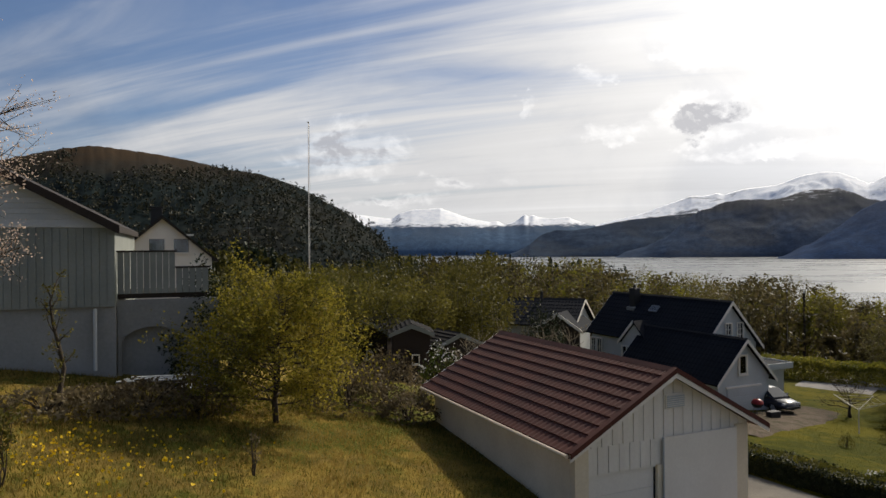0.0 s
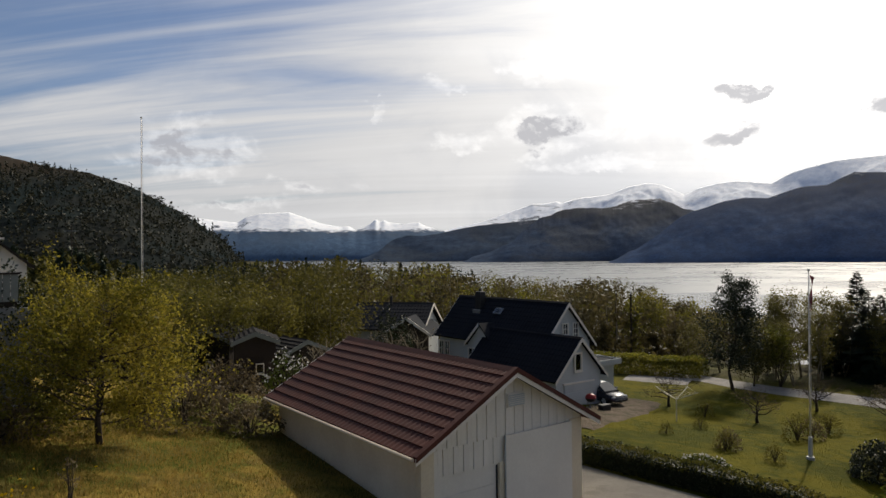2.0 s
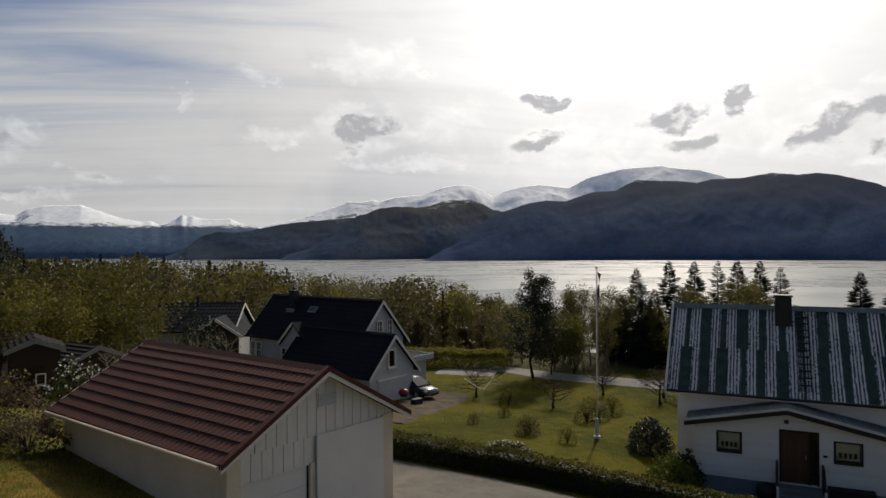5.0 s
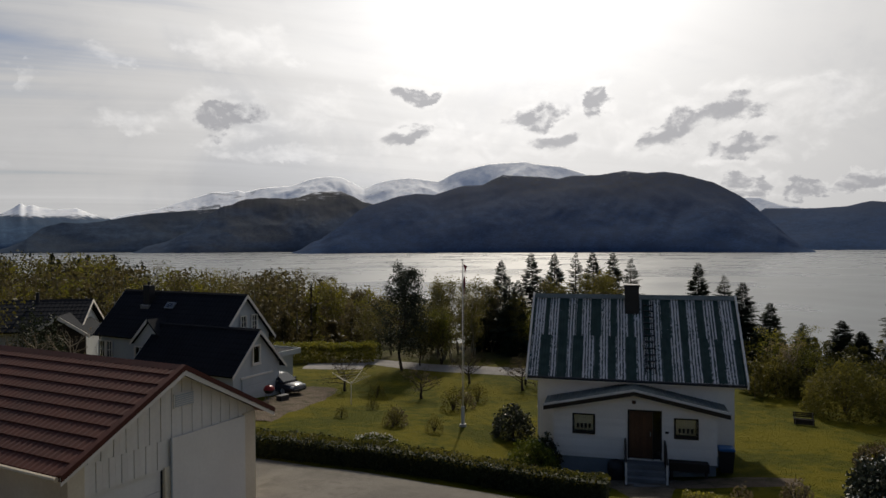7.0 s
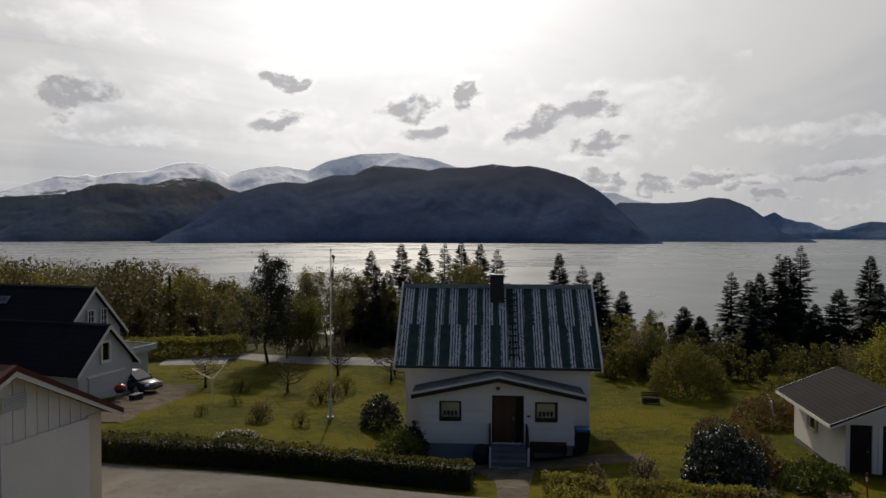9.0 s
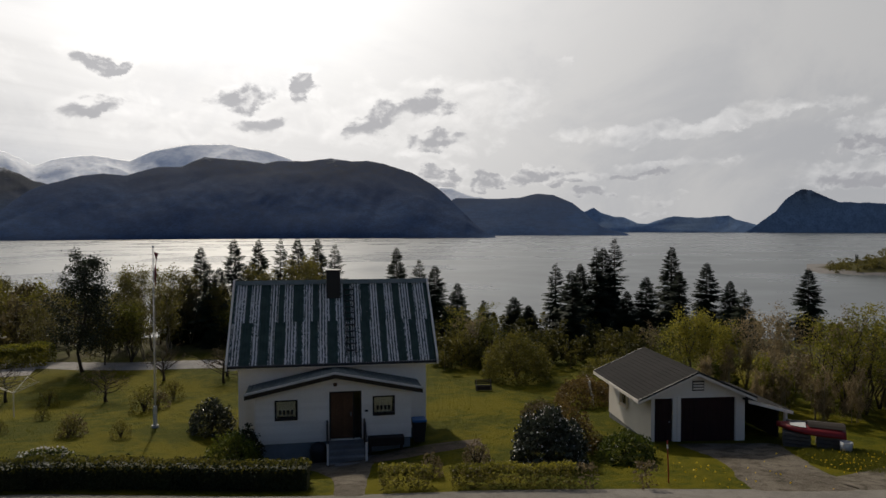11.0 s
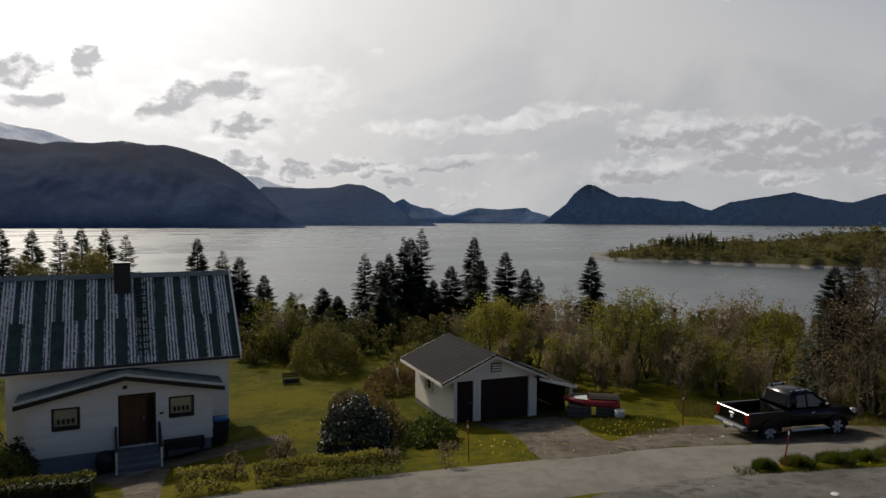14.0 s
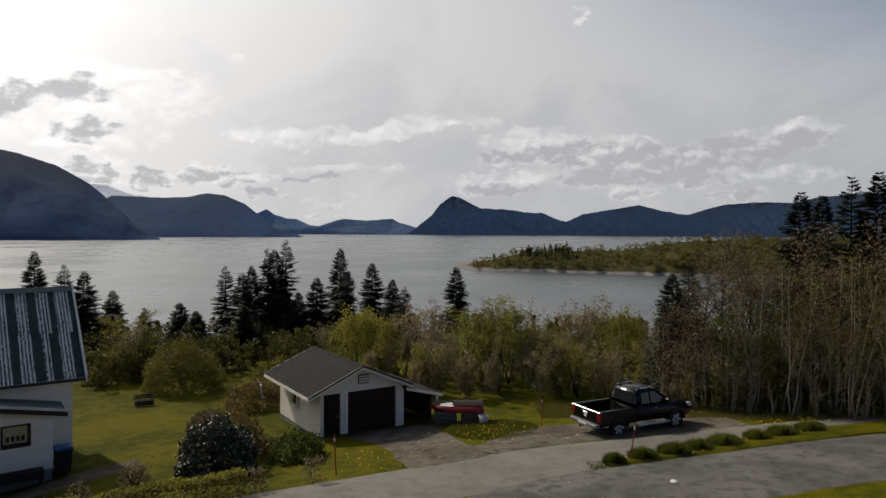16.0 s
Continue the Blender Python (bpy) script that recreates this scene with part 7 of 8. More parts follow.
def pickup(m):
    """Extra-cab pickup, nose toward local +x; the origin lies under its middle."""
    t = thing("pickup", m, "black four-door pickup truck parked on gravel", "pickup truck")
    body = M["car_black"]
    # bonnet and cab lower body
    part("front_body", loft([rounded(-0.55, 0.90, 0.50, 1.18), rounded(0.9, 0.90, 0.48, 1.14), rounded(1.3, 0.90, 0.50, 1.12, 0.08, 0.03), rounded(2.15, 0.88, 0.50, 1.06, 0.1, 0.05), rounded(2.5, 0.80, 0.52, 0.92, 0.12, 0.03), rounded(2.6, 0.70, 0.58, 0.80, 0.1)]), body, t, "", True)
    cabin = part("cabin", loft([rounded(-0.62, 0.82, 1.12, 1.16, 0.02), rounded(-0.50, 0.74, 1.12, 1.70, 0.08, 0.02), rounded(-0.1, 0.72, 1.12, 1.78, 0.10, 0.03), rounded(0.45, 0.71, 1.12, 1.76, 0.10, 0.03), rounded(1.35, 0.76, 1.05, 1.14, 0.03)]), body, t, "", True)
    for s in (-1, 1):
        for a, b, c, d in (((-0.32, 1.22), (0.12, 1.22), (0.12, 1.66), (-0.26, 1.64)), ((0.20, 1.22), (1.06, 1.22), (0.46, 1.66), (0.20, 1.66))):
            def side_y(z):
                return s * (0.815 - 0.13 * (z - 1.15) / 0.55)
            vs = [(p[0], side_y(p[1]) + s * 0.012, p[1]) for p in (a, b, c, d)]
            part("side_window", Mesh().add(vs + [(x, y - s * 0.03, z) for x, y, z in vs], [(0, 1, 2, 3), (7, 6, 5, 4), (0, 4, 5, 1), (1, 5, 6, 2), (2, 6, 7, 3), (3, 7, 4, 0)]), M["car_glass"], cabin)
        part("mirror", Mesh().box(0.92, 1.04, s * 0.86, s * 1.06, 1.16, 1.36, 0.03), body, t)
        part("step_bar", Mesh().tube([(-0.55, s * 0.88, 0.38), (1.15, s * 0.88, 0.38)], 0.055, 8), M["alloy"], t, "chrome step bar")
        part("door_handle", Mesh().box(0.28, 0.42, s * 0.905, s * 0.93, 1.0, 1.04, 0.008), M["alloy"], t)
        part("tail_lamp", Mesh().box(-2.56, -2.46, s * 0.70, s * 0.915, 0.74, 1.12, 0.02), M["lamp_red"], t)
        part("head_lamp", Mesh().box(2.28, 2.52, s * 0.58, s * 0.80, 0.82, 1.0, 0.03), M["lamp_clear"], t)
        part("bed_side", loft([[(x, s * 0.90, 0.52), (x, s * 0.90, 1.08), (x, s * 0.86, 1.13), (x, s * 0.78, 1.13), (x, s * 0.76, 1.06), (x, s * 0.76, 0.52)] for x in (-2.5, -0.64)]), body, t)
        part("arch", Mesh().prism([(-1.55 + 0.48 * math.cos(a), 0.40 + 0.48 * math.sin(a)) for a in [k * math.pi / 8 for k in range(9)]] + [(-1.55 + 0.41 * math.cos(a), 0.40 + 0.41 * math.sin(a)) for a in [k * math.pi / 8 for k in range(8, -1, -1)]], (s * 0.86, s * 0.94), "y"), body, t)
        part("arch", Mesh().prism([(1.53 + 0.48 * math.cos(a), 0.40 + 0.48 * math.sin(a)) for a in [k * math.pi / 8 for k in range(9)]] + [(1.53 + 0.41 * math.cos(a), 0.40 + 0.41 * math.sin(a)) for a in [k * math.pi / 8 for k in range(8, -1, -1)]], (s * 0.86, s * 0.94), "y"), body, t)
        part("roof_rail", Mesh().tube([(-0.42, s * 0.58, 1.80), (0.40, s * 0.58, 1.83)], 0.02, 6), M["alloy"], t)
        for x in (-0.30, 0.25):
            part("rail_foot", Mesh().box(x - 0.05, x + 0.05, s * 0.62, s * 0.54, 1.74, 1.84, 0.01), M["black"], t)
        for x in (-1.55, 1.53):
            wheel(t, x, s * 0.78, 0.39, 0.26, s)
    part("bed_floor", Mesh().box(-2.48, -0.64, -0.76, 0.76, 0.58, 0.66), M["black"], t)
    gate = part("tailgate", Mesh().box(-2.56, -2.48, -0.74, 0.74, 0.62, 1.12, 0.02), body, t)
    part("gate_handle", Mesh().box(-2.59, -2.56, -0.14, 0.14, 0.92, 1.0, 0.01), M["alloy"], gate)
    part("badge", Mesh().box(-2.575, -2.56, -0.07, 0.07, 0.78, 0.88, 0.005), M["alloy"], gate)
    part("rear_bumper", Mesh().box(-2.72, -2.50, -0.86, 0.86, 0.46, 0.62, 0.03), M["dull_steel"], t, "steel rear bumper")
    part("tow_hitch", Mesh().tube([(-2.6, 0, 0.46), (-2.85, 0, 0.42), (-2.86, 0, 0.52)], 0.035, 6), M["black"], t)
    part("number_plate", Mesh().box(-2.73, -2.72, -0.26, 0.26, 0.50, 0.60), M["chalk"], t)
    ws = [(1.27, -0.66, 1.19), (1.27, 0.66, 1.19), (0.56, 0.58, 1.73), (0.56, -0.58, 1.73)]
    part("windscreen", Mesh().add(ws + [(x + 0.03, y, z + 0.02) for x, y, z in ws], [(0, 1, 2, 3), (7, 6, 5, 4), (0, 4, 5, 1), (1, 5, 6, 2), (2, 6, 7, 3), (3, 7, 4, 0)]), M["car_glass"], cabin)
    rw = [(-0.60, -0.60, 1.24), (-0.60, 0.60, 1.24), (-0.53, 0.56, 1.66), (-0.53, -0.56, 1.66)]
    part("rear_window", Mesh().add(rw + [(x - 0.03, y, z) for x, y, z in rw], [(0, 3, 2, 1), (4, 5, 6, 7), (0, 1, 5, 4), (1, 2, 6, 5), (2, 3, 7, 6), (3, 0, 4, 7)]), M["car_glass"], cabin)
    return t


# rear wheel and front wheel mark how it stands
pickup(pose(29.35, -8.36, ground_z(29.35, -8.36) + 0.04, 0, 0, -64))


def estate_car(m):
    t = thing("car", m, "dark blue hatchback parked beside the house", "car")
    b = M["car_blue"]
    part("body", loft([rounded(-2.05, 0.70, 0.40, 0.78, 0.1), rounded(-1.95, 0.82, 0.28, 0.88), rounded(-0.6, 0.85, 0.24, 0.90), rounded(0.9, 0.85, 0.24, 0.86), rounded(1.75, 0.80, 0.28, 0.72, 0.1, 0.03), rounded(2.08, 0.68, 0.36, 0.58, 0.12)]), b, t, "", True)
    cab = part("cabin", loft([rounded(-1.9, 0.72, 0.82, 0.88, 0.03), rounded(-1.35, 0.62, 0.82, 1.36, 0.1, 0.02), rounded(-0.3, 0.62, 0.82, 1.42, 0.1, 0.03), rounded(0.25, 0.62, 0.82, 1.38, 0.1, 0.02), rounded(1.2, 0.72, 0.78, 0.86, 0.03)]), b, t, "", True)
    ws = [(1.14, -0.62, 0.90), (1.14, 0.62, 0.90), (0.36, 0.52, 1.36), (0.36, -0.52, 1.36)]
    part("windscreen", Mesh().add(ws + [(x + 0.03, y, z + 0.03) for x, y, z in ws], [(0, 1, 2, 3), (7, 6, 5, 4), (0, 4, 5, 1), (1, 5, 6, 2), (2, 6, 7, 3), (3, 7, 4, 0)]), M["car_glass"], cab)
    for s in (-1, 1):
        vs = [(-1.3, s * 0.74, 0.92), (0.9, s * 0.76, 0.90), (0.28, s * 0.66, 1.32), (-1.1, s * 0.66, 1.32)]
        part("side_window", Mesh().add(vs + [(x, y - s * 0.04, z) for x, y, z in vs], [(0, 1, 2, 3), (7, 6, 5, 4), (0, 4, 5, 1), (1, 5, 6, 2), (2, 6, 7, 3), (3, 7, 4, 0)]), M["car_glass"], cab)
        part("head_lamp", Mesh().box(1.82, 2.02, s * 0.46, s * 0.70, 0.54, 0.68, 0.03), M["lamp_clear"], t)
        part("mirror", Mesh().box(0.72, 0.84, s * 0.80, s * 0.98, 0.88, 1.02, 0.02), b, t)
        for x in (-1.3, 1.25):
            wheel(t, x, s * 0.74, 0.31, 0.2, s)
    part("bumper", Mesh().box(2.02, 2.12, -0.62, 0.62, 0.30, 0.48, 0.03), b, t)
    return t


estate_car(pose(18.75, 39.5, ground_z(18.75, 39.5) + 0.03, 0, 0, -70) @ Matrix.Diagonal((0.88, 0.88, 0.88, 1)))


def rowing_boat(m):
    """A small boat lying keel up, bow toward local -x."""
    t = thing("boat", m, "upturned red dinghy on grey pallets", "boat")
    secs = []
    for i in range(13):
        s = i / 12
        w = max(0.03, 0.66 * (1 - (1 - min(1, s / 0.62)) ** 2.2)) * (1 if s < 0.8 else 1 - 0.5 * (s - 0.8))
        x = -1.35 + 2.5 * s
        low = 0.60 + 0.10 * (1 - s) ** 2
        top = 0.98 - 0.18 * (1 - s) ** 3 - 0.05 * s
        secs.append([(x, w, low), (x, w, low + 0.07), (x, w * 0.86, low + 0.20), (x, w * 0.45, top - 0.05), (x, 0.0, top), (x, -w * 0.45, top - 0.05), (x, -w * 0.86, low + 0.20), (x, -w, low + 0.07), (x, -w, low)])
    part("hull", loft(secs), M["red_paint"], t, "", True)
    part("keel", Mesh().box(-1.0, 1.0, -0.02, 0.02, 0.93, 1.02, 0.008), M["weathered"], t)
    part("tarpaulin", loft([[(x, -0.40, 0.90), (x, -0.22, 0.985), (x, 0.0, 1.035), (x, 0.35, 0.99), (x, 0.70, 0.80), (x, 0.68, 0.79), (x, 0.0, 1.0)] for x in (-0.2, 0.3, 0.8, 1.15)]), M["dark_wood"], t, "dark tarpaulin over the stern")
    part("bow_cover", loft([[(x, -w, 0.88), (x, 0.0, 0.99 - 0.12 * k), (x, w, 0.86), (x, w, 0.84), (x, 0.0, 0.97 - 0.12 * k)] for x, w, k in ((-0.85, 0.34, 0.6), (-0.55, 0.44, 0.2), (-0.28, 0.5, 0.0))]), M["chalk"], t, "pale folded sheet at the bow")
    return t


bx, by = 32.4, -0.95
rowing_boat(pose(bx, by, ground_z(bx, by), 0, 0, -88))
for k in (-0.6, 0.65):
    p = thing("pallet_stack", pose(bx + 0.03 * k, by - k, ground_z(bx, by), 0, 0, -88), "stack of grey pallets under the boat", "pallets", "pallets under the boat")
    for i in range(4):
        for y in (-0.5, 0.0, 0.42):
            part("block", Mesh().box(-0.5, 0.5, y, y + 0.08, 0.155 * i, 0.155 * i + 0.1), M["weathered"], p)
        part("deck", Mesh().box(-0.52, 0.52, -0.52, 0.52, 0.155 * i + 0.1, 0.155 * i + 0.125), M["weathered"], p)
t = thing("tub", on(31.7, -2.1, 0, 0, 0.75), "grey tub beside the upturned boat", "tub")
part("body", lathe([(0.02, 0.0), (0.26, 0.0), (0.32, 0.55), (0.28, 0.55), (0.24, 0.06)], 14), M["chalk"], t, "", True)


def snow_stick(x, y, lean):
    t = thing("marker_stick", pose(x, y, ground_z(x, y), lean[0], lean[1], 0), "thin red snow marker stick beside the lane", "marker stick", "marker sticks")
    part("shaft", Mesh().tube([(0, 0, -0.1), (0, 0, 1.35)], 0.022, 6), M["red_paint"], t)
    part("reflector", Mesh().tube([(0, 0, 1.1), (0, 0, 1.22)], 0.027, 6), M["chalk"], t)


snow_stick(23.2, -6.5, (8, 3))
snow_stick(23.4, 3.4, (-3, 5))
snow_stick(30.4, -4.6, (0, 0))


def garden_bench(m):
    t = thing("bench", m, "dark weathered low wooden bench on the grass", "bench")
    part("front_panel", Mesh().box(-0.78, 0.78, -0.28, -0.25, 0.05, 0.42), M["dark_wood"], t)
    for k in range(4):
        part("slat", Mesh().box(-0.8, 0.8, -0.32 + 0.15 * k, -0.2 + 0.15 * k, 0.42, 0.46, 0.006), M["dark_wood"], t)
    for k in range(3):
        part("back_slat", Mesh().box(-0.8, 0.8, 0.26 + 0.05 * k, 0.29 + 0.05 * k, 0.55 + 0.14 * k, 0.66 + 0.14 * k, 0.006), M["dark_wood"], t)
    for x in (-0.7, 0.66):
        for y in (-0.3, 0.24):
            part("leg", Mesh().box(x, x + 0.07, y, y + 0.07, 0, 0.42 if y < 0 else 0.95), M["weathered"], t)


garden_bench(on(37.3, 16.0, 0, -60, 0.62))


def wheelie_bin(m):
    t = thing("waste_bin", m, "dark waste bin with blue lid by the house", "waste bin")
    part("body", loft([[(x, y, z) for x, y in ((-k, -k), (k, -k), (k, k), (-k, k))] for z, k in ((0.08, 0.22), (0.95, 0.29))]), M["black"], t)
    lid = part("lid", Mesh().box(-0.31, 0.31, -0.33, 0.31, 0.95, 1.06, 0.03), M["blue_plastic"], t, "blue lid")
    for x in (-0.2, 0.2):
        part("wheel", Mesh().prism([(0.28 + 0.09 * math.cos(a), 0.09 + 0.09 * math.sin(a)) for a in [k * math.pi / 5 for k in range(10)]], (x - 0.03, x + 0.03)), M["rubber"], t)


hx, hy, hz = pose(24.35, 22.87, -9.55, 0, 0, -52.9) @ Vector((8.05, -3.6, 0))
wheelie_bin(pose(hx, hy, ground_z(hx, hy) + 0.03, 0, 0, -52.9))
p = pose(24.35, 22.87, -9.55, 0, 0, -52.9)
q = p @ Vector((6.55, -4.35, 0))
t = thing("bench", pose(q.x, q.y, ground_z(q.x, q.y), 0, 0, -52.9), "dark bench against the porch wall", "bench")
part("seat", Mesh().box(-0.75, 0.75, -0.2, 0.2, 0.62, 0.70, 0.01), M["dark_wood"], t)
part("front", Mesh().box(-0.75, 0.75, -0.18, -0.14, 0.35, 0.62), M["dark_wood"], t)
for xx in (-0.7, 0.62):
    part("leg", Mesh().box(xx, xx + 0.08, -0.18, 0.18, -0.1, 0.62), M["dark_wood"], t)
q = p @ Vector((3.75, -4.35, 0))
t = thing("tub", pose(q.x, q.y, ground_z(q.x, q.y), 0, 0, -52.9), "dark rounded tub by the entrance steps", "tub")
part("body", lathe([(0.30, 0.0), (0.36, 0.45), (0.30, 0.72), (0.05, 0.82)], 14), M["black"], t, "", True)
q = p @ Vector((4.9, -5.75, 0))
t = thing("stone_slab", pose(q.x, q.y, ground_z(q.x, q.y) + 0.04, 0, 0, -52.9), "pale stone slab before the steps", "slab")
part("slab", Mesh().box(-0.5, 0.5, -0.14, 0.14, -0.04, 0.04, 0.01), M["stone"], t)

# leaning lattice behind the white garage
x, y = polar(75.9, 38.4)
t = thing("trellis", pose(x, y, ground_z(x, y) - 0.25, 0, 0, 20), "bleached wooden lattice leaning in the scrub", "trellis")
for k in range(5):
    part("bar", Mesh().tube([(-0.8 + 0.4 * k, 0.0, -0.1), (-0.5 + 0.4 * k, 0.35, 1.55)], 0.025, 5), M["chalk"], t)
for k in range(2):
    part("cross_bar", Mesh().tube([(-0.75 + 0.12 * k, 0.12 + 0.16 * k, 0.75 + 0.7 * k), (1.0 + 0.12 * k, 0.12 + 0.16 * k, 0.75 + 0.7 * k)], 0.025, 5), M["chalk"], t)

# flower bed and loose stones
t = thing("flower_bed", on(16.1, 24.3, 0, -52), "small stone-edged bed of white flowers", "flower bed")
rng = np.random.default_rng(81)
ms = Mesh()
part("plants", quick("plants", leaf_quads(shrub_points(rng, 700, 0.95, 0.45, 0.34), 0.10, rng).reshape(-1, 3), 4, M["hedge_leaf"]), None, t)
part("blossom", quick("blossom", leaf_quads(shrub_points(rng, 170, 0.97, 0.47, 0.38, 0.9), 0.085, rng, 0, 0.9).reshape(-1, 3), 4, M["flower_and_glint"]), None, t)


def boulder(m, seed, r, label, mat="stone", group=""):
    rng = np.random.default_rng(seed)
    bm = bmesh.new()
    bmesh.ops.create_icosphere(bm, subdivisions=2, radius=r)
    for v in bm.verts:
        v.co *= 1 + 0.35 * noise.noise(v.co / r * 1.3 + Vector((seed, 0, 0)))
        v.co.z *= 0.65
    me = bpy.data.meshes.new("stone")
    bm.to_mesh(me)
    bm.free()
    me.materials.append(M[mat])
    ob = new("stone", me)
    ob.matrix_world = m
    return tagged(ob, label, "stone", group)


boulder(on(20.3, -7.0, -0.02), 3, 0.14, "pale stone lying on the gravel yard", "chalk")
for i, (x, y, r) in enumerate([(19.0, -4.6, 0.07), (19.5, -5.3, 0.06), (20.8, -4.0, 0.06), (18.7, -5.9, 0.08), (28.0, -5.7, 0.1), (27.4, -5.2, 0.08), (27.6, 6.6, 0.2), (28.1, 6.2, 0.16)]):
    boulder(on(x, y, -0.01), 10 + i, r, "small pale stone on gravel", "chalk", "loose stones")


# ---- upper garden and the buildings beyond it ----
M["brown_boards"] = plain("dark_brown_boards", (0.032, 0.023, 0.018), (0.02, 0.015, 0.012), 0.8)
M["render_wall"] = plain("grey_rendered_wall", (0.30, 0.30, 0.285), (0.20, 0.20, 0.19), 0.85, 0, 0.5, 9, 0.3)
M["dusk_blind"] = plain("pale_blue_blind", (0.34, 0.40, 0.47), (0.28, 0.33, 0.39), 0.6)


def boards_along(parent, name, x0, x1, y, z0, z1, mat, step=0.24, top=None):
    """Upright boards on a facade in the plane y = const."""
    n = max(1, round((x1 - x0) / step))
    for i in range(n):
        a, b = x0 + (x1 - x0) * i / n + 0.008, x0 + (x1 - x0) * (i + 1) / n - 0.008
        ta, tb = (top(a), top(b)) if top else (z1, z1)
        part(name, Mesh().prism([(a, z0), (b, z0), (b, tb), (a, ta)], (y - (0.03 if i % 2 else 0.018), y), "y"), mat, parent)


def balcony_house():
    h = thing("house", pose(-11.3, 23.4, -4.4, 0, 0, 20), "grey-green boarded house with a boarded balcony", "house")
    rise = lambda x: 5.33 - 0.54 * x
    W0 = -9.0
    part("lower_wall", Mesh().box(W0, 0.0, 0.12, 0.4, -0.8, 2.59), M["render_wall"], h)
    part("upper_wall", Mesh().box(W0, 0.0, 0.0, 0.35, 2.59, 5.33), M["green_grey"], h)
    boards_along(h, "board", W0, 0.0, 0.0, 2.56, 5.33, M["green_grey"])
    part("gable_wall", Mesh().prism([(-6.2, 5.33), (0.0, 5.33), (-6.2, 8.6)], (0.02, 0.35), "y"), M["grey_paint"], h)
    for i in range(9):
        z = 5.37 + 0.18 * i
        part("gable_board", Mesh().prism([(-0.01, z), (-0.03, z), (-0.006, z + 0.17), (0.0, z + 0.17)], (-6.0, (5.33 - z - 0.2) / 0.54 - 0.05), "x"), M["grey_paint"], h)
    part("trim_board", Mesh().box(W0, 0.12, -0.06, 0.0, 5.27, 5.37), M["grey_paint"], h)
    part("side_wall", Mesh().box(-0.3, 0.0, 0.35, 8.0, -0.8, 5.3), M["green_grey"], h)
    o = [(0.15, 5.33), (-6.4, 8.86), (-6.4, 8.64), (0.15, 5.11)]
    part("roof_slope", Mesh().prism(o, (-0.5, 8.2), "y"), M["brown_boards"], h)
    o = [(0.2, 5.33), (-6.4, 8.9), (-6.4, 8.60), (0.2, 5.03)]
    part("bargeboard", Mesh().prism(o, (-0.54, -0.5), "y"), M["brown_boards"], h)
    part("downpipe", Mesh().tube([(-0.62, -0.06, 2.5), (-0.62, -0.06, 0.4)], 0.06, 8), M["grey_paint"], h)
    # balcony with a stepped boarded parapet
    part("balcony_floor", Mesh().box(0.02, 3.0, 0.56, 4.0, 2.78, 2.95), M["dark_wood"], h)
    boards_along(h, "parapet_board", 0.02, 1.92, 0.5, 2.95, 4.42, M["green_grey"], 0.22)
    boards_along(h, "parapet_board", 1.94, 3.05, 0.5, 2.95, 3.84, M["green_grey"], 0.22)
    part("handrail", Mesh().box(0.0, 1.98, 0.44, 0.58, 4.42, 4.48), M["brown_boards"], h)
    part("handrail", Mesh().box(1.92, 3.1, 0.44, 0.58, 3.84, 3.90), M["brown_boards"], h)
    # wall under the balcony with a shallow arch
    bend = [k * math.pi / 14 for k in range(1, 14)]
    arch = [(0.02, -0.8), (0.02, 2.74), (3.4, 2.74), (3.4, -0.8), (2.25, -0.8), (2.25, 1.15)] + [(1.2 + 1.05 * math.cos(a), 1.15 + 0.62 * math.sin(a)) for a in bend] + [(0.15, 1.15), (0.15, -0.8)]
    part("balcony_wall", Mesh().prism(arch[::-1], (0.42, 0.62), "y"), M["render_wall"], h)
    part("arch_back", Mesh().box(0.1, 2.4, 0.74, 0.84, -0.8, 2.0), M["render_wall"], h)
    return h


balcony_house()


def far_white_house():
    h = thing("house", pose(-22.7, 55.0, -9.0, 0, 0, 112), "white gabled house with a dark roof and black chimney", "house")
    w, zr, ze, L = 4.3, 11.95, 8.3, 9.0
    slope = (zr - ze) / w
    under = lambda v: zr - 0.12 - slope * abs(v)
    part("gable_wall", Mesh().prism([(-3.8, 0), (3.8, 0), (3.8, under(3.8)), (0, under(0)), (-3.8, under(3.8))], (0.4, 0.6)), M["white_paint"], h)
    part("gable_wall", Mesh().prism([(-3.8, 0), (3.8, 0), (3.8, under(3.8)), (0, under(0)), (-3.8, under(3.8))], (L - 0.6, L - 0.4)), M["white_paint"], h)
    for s in (-1, 1):
        part("wall", Mesh().box(0.6, L - 0.6, s * 3.8, s * 3.6, 0, under(3.8)), M["white_paint"], h)
    gable_roof(h, 0.0, L, w, ze, zr, M["dark_tile"], 0.16, M["brown_boards"], 8, 0)
    for v in (1.0, -0.85):
        win = window(h, pose(0.4, v, 9.0) @ turn_to("-x"), 1.15, 1.1, M["white_paint"], 0.05, (0, 0), 0.12)
        part("blind", Mesh().box(0.02, 1.13, 0.064, 0.07, 0.02, 1.08), M["dusk_blind"], win)
    part("trim_board", Mesh().box(0.36, 0.4, -2.4, 2.4, 10.35, 10.5), M["white_paint"], h)
    ch = part("chimney", Mesh().box(1.6, 2.5, 0.0, 0.9, 11.2, 12.7, 0.03), M["black"], h, "black chimney stack")
    part("chimney_cap", Mesh().box(1.5, 2.6, -0.1, 1.0, 12.7, 12.8, 0.02), M["black"], ch)
    return h


far_white_house()


